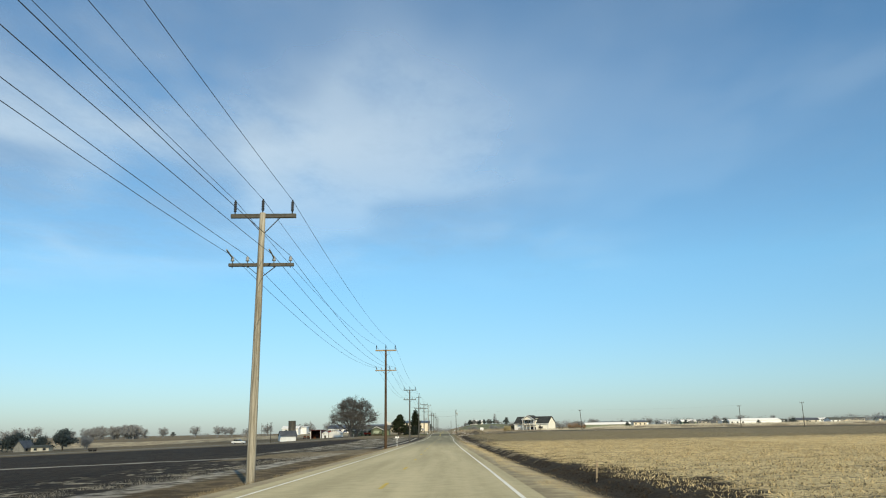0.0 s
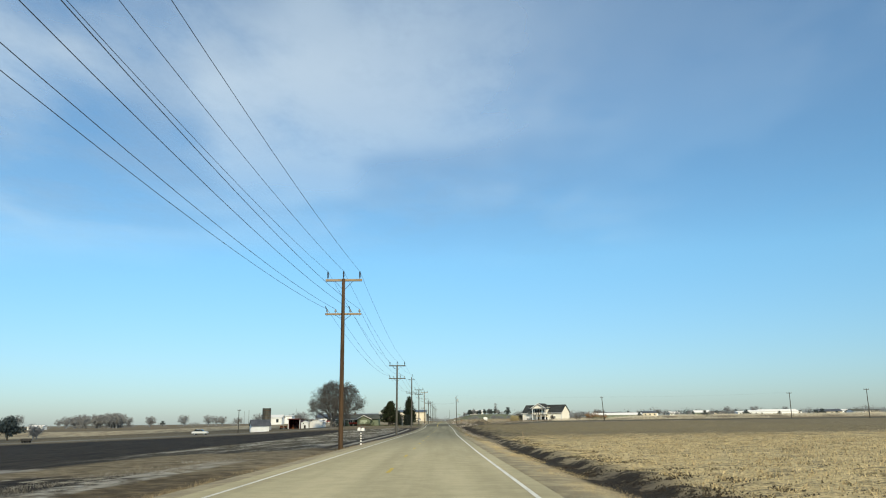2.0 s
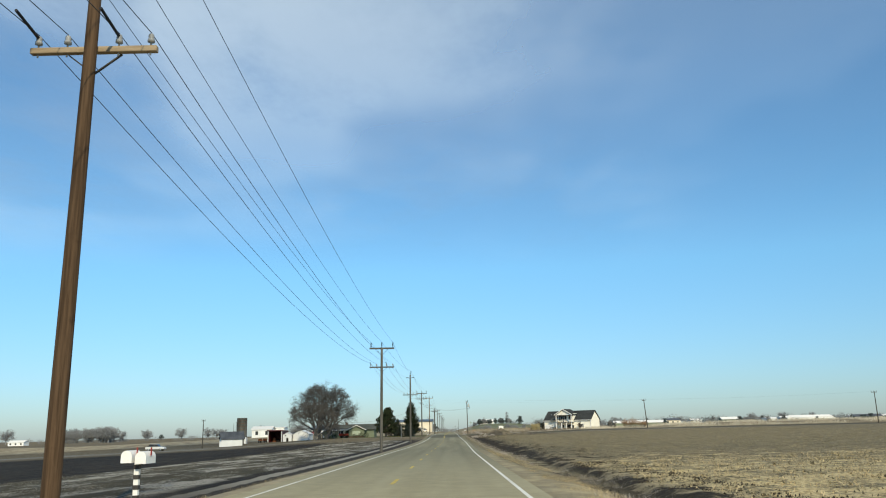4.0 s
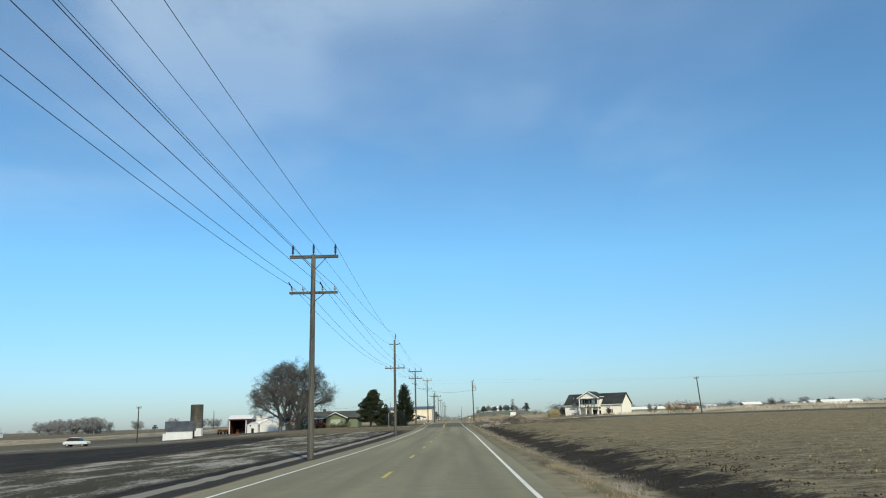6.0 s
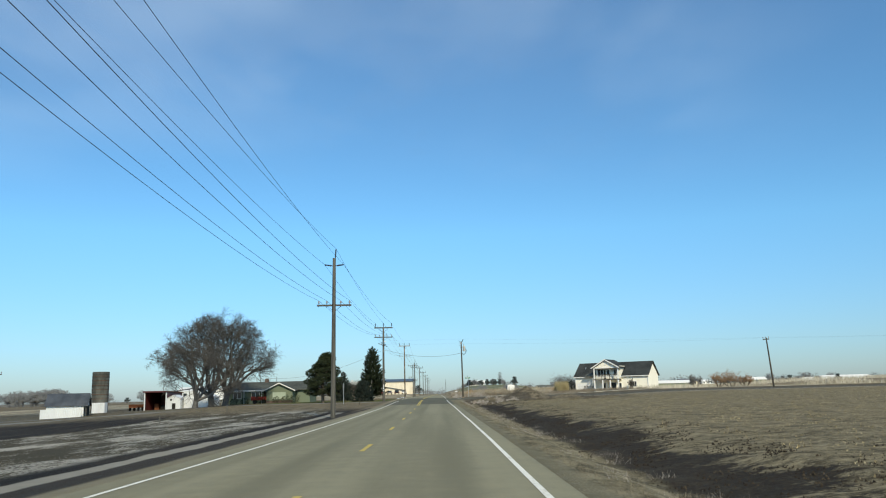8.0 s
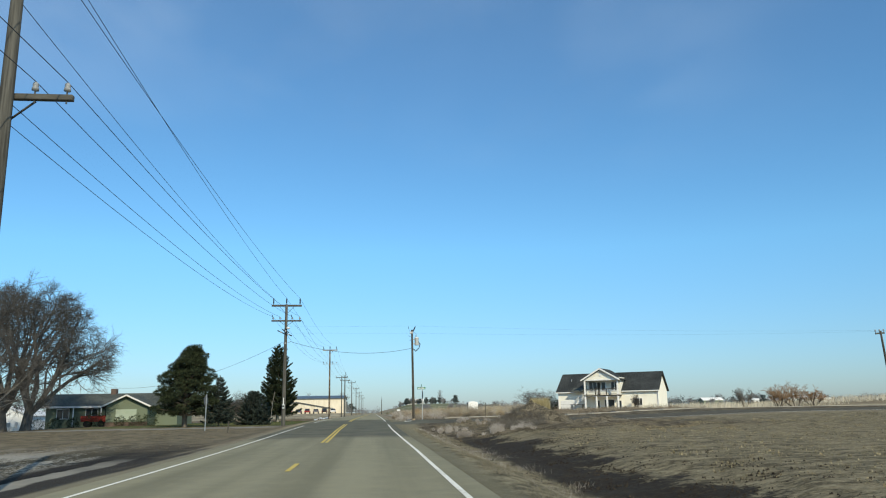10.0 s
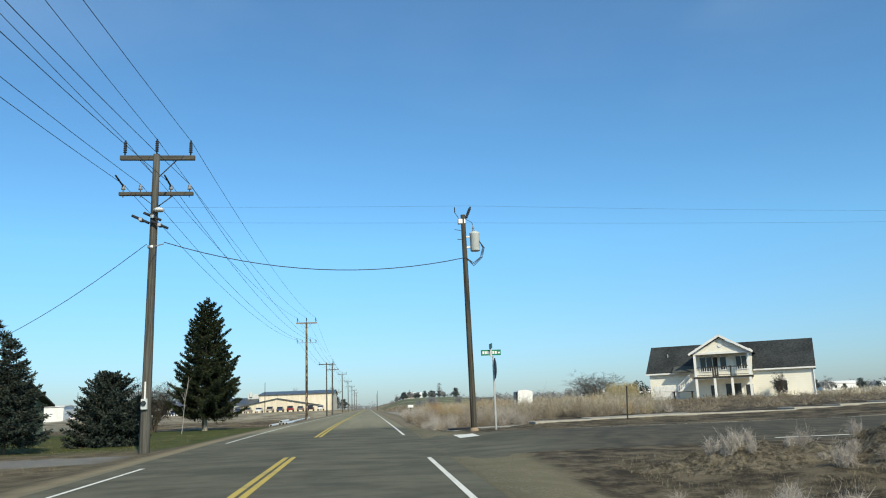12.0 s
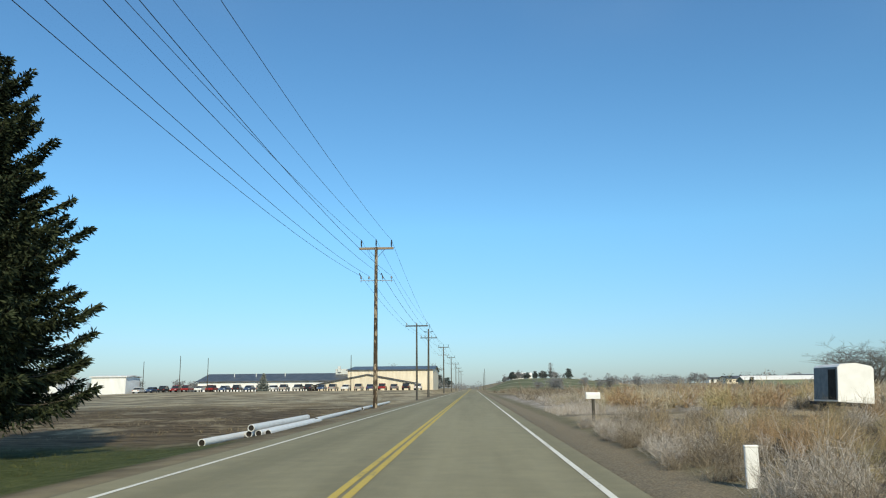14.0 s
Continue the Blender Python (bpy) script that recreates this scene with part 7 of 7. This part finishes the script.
patch("field_clods", CLOD, 64000, 4.8, 26.0, 120.0, 258.0, 0.045, 0.05, 0.8, "crumbled soil and chaff on the field", "soil", lambda x, y: spoil(x, y) <= 0 and x > 7.6 + 2.5 * noise.noise((x * 0.2, y * 0.15, 1.0)))
patch("field_clods", CLOD, 34000, 26.0, 70.0, 120.0, 262.0, 0.06, 0.09, 0.8, "crumbled soil and chaff on the field", "soil")
patch("field_clods", CLOD, 45000, 4.6, 30.0, 8.0, 120.0, 0.06, 0.07, 0.8, "crumbled soil and chaff on the field", "soil")
patch("field_straw", STUBBLE_OLD, 70000, 5.2, 40.0, 140.0, 256.0, 0.036, 0.009, 1.2, "sparse straw stubble on brown soil", "stubble", lambda x, y: field(x, y) and x > 7.6, lift=0.0)
patch("verge_grass", STRAW, 40000, 2.2, 3.5, 4.0, 150.0, 0.075, 0.006, 1.8, "short sandy dry grass on the road verge", "grass", lambda x, y: noise.noise((x * 0.8, y * 0.35, 5.0)) > -0.05)
patch("verge_grass", VERGE_MIX, 120000, 2.3, 4.1, 105.0, 258.0, 0.075, 0.007, 2.2, "dry brown grass on the road verge", "grass", lambda x, y: noise.noise((x * 0.8, y * 0.35, 5.0)) > -0.05)
patch("grass_tufts", BRUSH_PALE, 9000, 2.7, 4.3, 90.0, 258.0, 0.15, 0.005, 1.2, "pale dry grass tufts along the ditch", "grass", clump=0.16)
patch("frosted_grass", FROST_GRASS, 70000, -26.0, -10.3, 112.0, 250.0, 0.085, 0.012, 2.2, "frosted pale grass along the field", "grass", lambda x, y: noise.noise((x * 0.35, y * 0.16, 9.0)) + 0.6 * noise.noise((x * 1.4, y * 0.8, 2.0)) > 0.14)
patch("grass_tufts", FROST_GRASS, 7000, -14.5, -11.4, 25.0, 90.0, 0.12, 0.012, 1.6, "frosted grass tufts on the dark field edge", "grass", clump=0.35)
patch("verge_grass", VERGE_GRASS, 16000, -8.4, -6.1, 4.0, 112.0, 0.11, 0.010, 1.2, "dry brown grass on the road verge", "grass", lambda x, y: noise.noise((x * 0.8, y * 0.35, 1.0)) > 0.0)
patch("yard_grass", VERGE_GRASS, 30000, -30.0, -8.2, 244.0, 300.0, 0.07, 0.012, 1.4, "short dry yard grass", "grass", lambda x, y: noise.noise((x * 0.6, y * 0.5, 3.0)) > -0.1)
patch("lawn_grass", LAWN_GRASS, 27000, -20.0, -7.1, 283.5, 314.0, 0.06, 0.010, 0.8, "short green winter lawn", "grass")
patch("plot_grass", VERGE_GRASS, 30000, -40.0, -8.6, 316.0, 400.0, 0.09, 0.025, 1.6, "thin dry grass on the brown plot", "grass", lambda x, y: noise.noise((x * 0.35, y * 0.16, 1.0)) > 0.1)
brush_ok = lambda x, y: x > 2.12 + 0.016 * (y - 287) + 0.35 * noise.noise((y * 0.3, 1.0, 1.0)) and not (abs(x - 2.74) < 0.3 and 301.4 < y < 304.0) and not (321.0 < y < 326.8 and x < 10) and noise.noise((x * 0.5, y * 0.4, 7.0)) > -0.16
near = lambda x, y: brush_ok(x, y) and noise.noise((x * 0.35, y * 0.3, 17.0)) > -0.18
bushes("brush", BRUSH_PALE, 300, 2.2, 7.0, 285.6, 302.0, 0.70, 0.55, 96, 0.0028, "pale frosted dry brush along the shoulder", near, 0.62)
bushes("brush", BRUSH, 330, 2.4, 12.0, 287.0, 302.0, 0.78, 0.65, 90, 0.0032, "tangled grey-brown winter brush", near, 0.55)
bushes("brush", BRUSH_PALE, 170, 2.2, 9.0, 302.0, 320.5, 0.44, 0.8, 84, 0.0032, "low pale dry brush along the shoulder", near, 0.5)
bushes("brush", BRUSH, 340, 2.4, 12.0, 302.0, 320.5, 0.46, 0.9, 76, 0.0036, "low tangled grey-brown winter brush", near, 0.42)
bushes("brush", BRUSH_RUSSET, 190, 3.0, 14.0, 288.4, 316.0, 0.66, 0.6, 70, 0.0034, "reddish dry weeds among the brush", near, 0.6)
bushes("brush", BRUSH_TAN, 260, 6.5, 24.0, 290.0, 306.0, 1.05, 0.6, 54, 0.0065, "tall dry tan weeds behind the shoulder brush", lambda x, y: x < 0.30 * (y - 241) and noise.noise((x * 0.3, y * 0.25, 3.0)) > -0.1, 0.6)
bushes("brush", BRUSH_PALE, 120, 8.0, 23.0, 290.0, 320.0, 0.75, 0.8, 50, 0.0065, "tall silvery dry weeds behind the shoulder brush", lambda x, y: x < 0.30 * (y - 241), 0.5)
bushes("brush", BRUSH, 420, 12.0, 34.0, 288.6, 330.0, 0.45, 1.2, 24, 0.012, "low tangled grey-brown winter brush", lambda x, y: not (320.0 < y < 326.8 and x < 16))
bushes("brush", BRUSH_RUSSET, 330, 6.0, 26.0, 327.5, 346.0, 1.05, 0.7, 36, 0.012, "russet and olive tall weeds", lambda x, y: noise.noise((x * 0.22, y * 0.22, 8.0)) > -0.1, 0.5)
bushes("brush", BRUSH_TAN, 220, 4.6, 30.0, 328.5, 352.0, 0.95, 0.8, 36, 0.012, "tall dry tan weeds beyond the drive", None, 0.5)
bushes("brush", BRUSH_PALE, 300, 3.8, 26.0, 329.5, 372.0, 0.75, 1.1, 30, 0.014, "pale dry brush beyond the drive", lambda x, y: x > 4.4 or y > 340)
bushes("brush", BRUSH, 420, 4.0, 60.0, 360.0, 470.0, 1.1, 1.0, 18, 0.04, "hazy grey brush in the far lots")
bushes("brush", BRUSH, 12, 2.12, 2.42, 299.2, 300.7, 0.52, 0.5, 110, 0.0034, "low tangled brush before the marker post")
edge_row = lambda x, y: x > 2.1 + 0.016 * (y - 287) + 0.12 * noise.noise((y * 0.6, 1.0, 1.0)) and not (301.0 < y < 304.0 and x < 3.1) and noise.noise((x * 0.5, y * 0.5, 27.0)) > -0.3
bushes("brush", BRUSH_PALE, 110, 2.1, 3.2, 286.0, 318.0, 0.48, 0.7, 100, 0.0030, "pale frosted dry brush along the shoulder", edge_row, 0.5)
bushes("brush", BRUSH, 90, 2.25, 3.8, 304.0, 313.0, 0.40, 0.8, 96, 0.0030, "low tangled grey-brown winter brush", edge_row, 0.45)
bushes("brush", BRUSH_RUSSET, 90, 3.1, 6.5, 298.0, 310.0, 0.62, 0.6, 90, 0.0030, "reddish dry weeds among the brush", edge_row, 0.6)
bushes("brush", BRUSH, 130, 2.15, 5.5, 286.0, 300.0, 0.58, 0.75, 92, 0.0032, "tangled grey-brown winter brush", edge_row, 0.45)
patch("brush_floor", BRUSH_PALE, 9000, 2.3, 8.0, 285.5, 305.0, 0.16, 0.006, 1.4, "pale matted dry grass under the shoulder brush", "grass", brush_ok)
patch("brush_floor", BRUSH, 22000, 3.0, 34.0, 288.4, 345.0, 0.16, 0.010, 1.2, "matted dry grass under the brush", "grass", brush_ok)
patch("drive_grass", BRUSH_PALE, 5000, 2.9, 6.5, 327.0, 334.0, 0.35, 0.008, 0.6, "pale dry grass behind the letter box", "grass")
bushes("weeds", BRUSH_PALE, 18, 3.9, 5.9, 258.6, 262.5, 0.32, 0.6, 120, 0.0030, "pale dry grass clumps before the earth heaps", None, 0.72)
bushes("weeds", BRUSH_PALE, 34, 4.5, 8.6, 251.3, 253.6, 0.42, 0.6, 110, 0.0030, "silvery dry grass clumps at the foot of the earth heaps", None, 0.6)
bushes("weeds", WEED_GREY, 110, 7.6, 10.4, 256.2, 262.6, 0.46, 1.0, 90, 0.0036, "grey tangled weeds on the flank of the earth heap", None, 0.3)
bushes("weeds", WEED_GREY, 60, 10.4, 18.0, 256.0, 264.0, 0.24, 1.1, 60, 0.0040, "sparse dry weeds growing on the earth heaps", lambda x, y: noise.noise((x * 0.8, y * 0.8, 2.0)) > 0.1)
patch("bank_grass", VERGE_MIX, 6000, 4.2, 12.0, 262.0, 267.4, 0.09, 0.007, 1.2, "dry grass on the low earth bank", "grass")
bushes("weeds", BRUSH_PALE, 30, 5.6, 10.5, 263.0, 267.0, 0.38, 0.45, 120, 0.0036, "dry tan grass on the low earth bank", None, 0.6)
patch("field_tufts", VERGE_GRASS, 14000, 4.2, 22.0, 244.0, 266.0, 0.12, 0.008, 1.2, "thin dry grass on bare earth", "grass", lambda x, y: noise.noise((x * 0.7, y * 0.7, 3.0)) > 0.1)
patch("tall_grass", PALE_REEDS, 44000, 36.0, 190.0, 287.0, 320.0, 0.65, 0.05, 0.5, "pale tall grass band beyond the side road", "grass", lambda x, y: (not 41 < x < 56 or y > 296) and noise.noise((x * 0.12, y * 0.12, 5.0)) > -0.1)
patch("tall_grass", BRUSH_RUSSET, 2500, 23.8, 26.4, 327.5, 331.0, 1.9, 0.03, 0.15, "golden ornamental grass beside the house", "grass")


# ---- low cloud ----
def cloud_material():
    n = Nodes("thin_low_cloud")
    n.t.nodes.remove(n.bsdf)
    out = next(k for k in n.t.nodes if k.type == "OUTPUT_MATERIAL")
    clear, lit, mixed = n.t.nodes.new("ShaderNodeBsdfTransparent"), n.t.nodes.new("ShaderNodeBsdfTranslucent"), n.t.nodes.new("ShaderNodeMixShader")
    soft = n.noise(0.0085, 4, (1.0, 0.7, 1.0), 0.5)
    wisps = n.noise(0.03, 5, (1.0, 0.6, 1.0), 0.6)
    f = n.math("MULTIPLY_ADD", wisps, 0.35, n.math("MULTIPLY", soft, 0.65))
    # dull and bright patches put the cloud's own shading into its colour
    shade_tone = n.noise(0.011, 3, (1.0, 0.6, 1.0), 0.5)
    n.link(n.mix(n.step(shade_tone, 0.44, 0.62), (0.36, 0.46, 0.61), (0.72, 0.80, 0.88)), lit.inputs["Color"])
    a = n.step(f, 0.36, 0.62, 0.05, 0.55)
    a = n.math("MULTIPLY", a, n.step(n.y, 190, 310, 1.25, 0.9))
    a = n.math("MULTIPLY", a, n.step(n.math("MULTIPLY_ADD", soft, 160.0, n.y), 590, 310, 0.0, 1.0))
    front = n.math("MULTIPLY_ADD", n.y, -0.446, n.math("ADD", n.x, 61.0))
    west = n.step(n.math("MULTIPLY_ADD", wisps, 90.0, front), 70, -30, 0.0, 1.0)
    a = n.math("MULTIPLY", a, n.math("MULTIPLY_ADD", west, 0.74, 0.22))
    veil = n.math("MULTIPLY", n.step(n.math("MULTIPLY_ADD", soft, 160.0, n.y), 560, 380, 0.0, 0.13), west)
    a = n.math("MAXIMUM", a, veil)
    a = n.math("MULTIPLY", a, n.step(n.math("ABSOLUTE", n.x), 900, 350, 0.0, 1.0))
    n.link(a, mixed.inputs[0])
    n.link(clear.outputs[0], mixed.inputs[1])
    n.link(lit.outputs[0], mixed.inputs[2])
    n.link(mixed.outputs[0], out.inputs["Surface"])
    return n.mat


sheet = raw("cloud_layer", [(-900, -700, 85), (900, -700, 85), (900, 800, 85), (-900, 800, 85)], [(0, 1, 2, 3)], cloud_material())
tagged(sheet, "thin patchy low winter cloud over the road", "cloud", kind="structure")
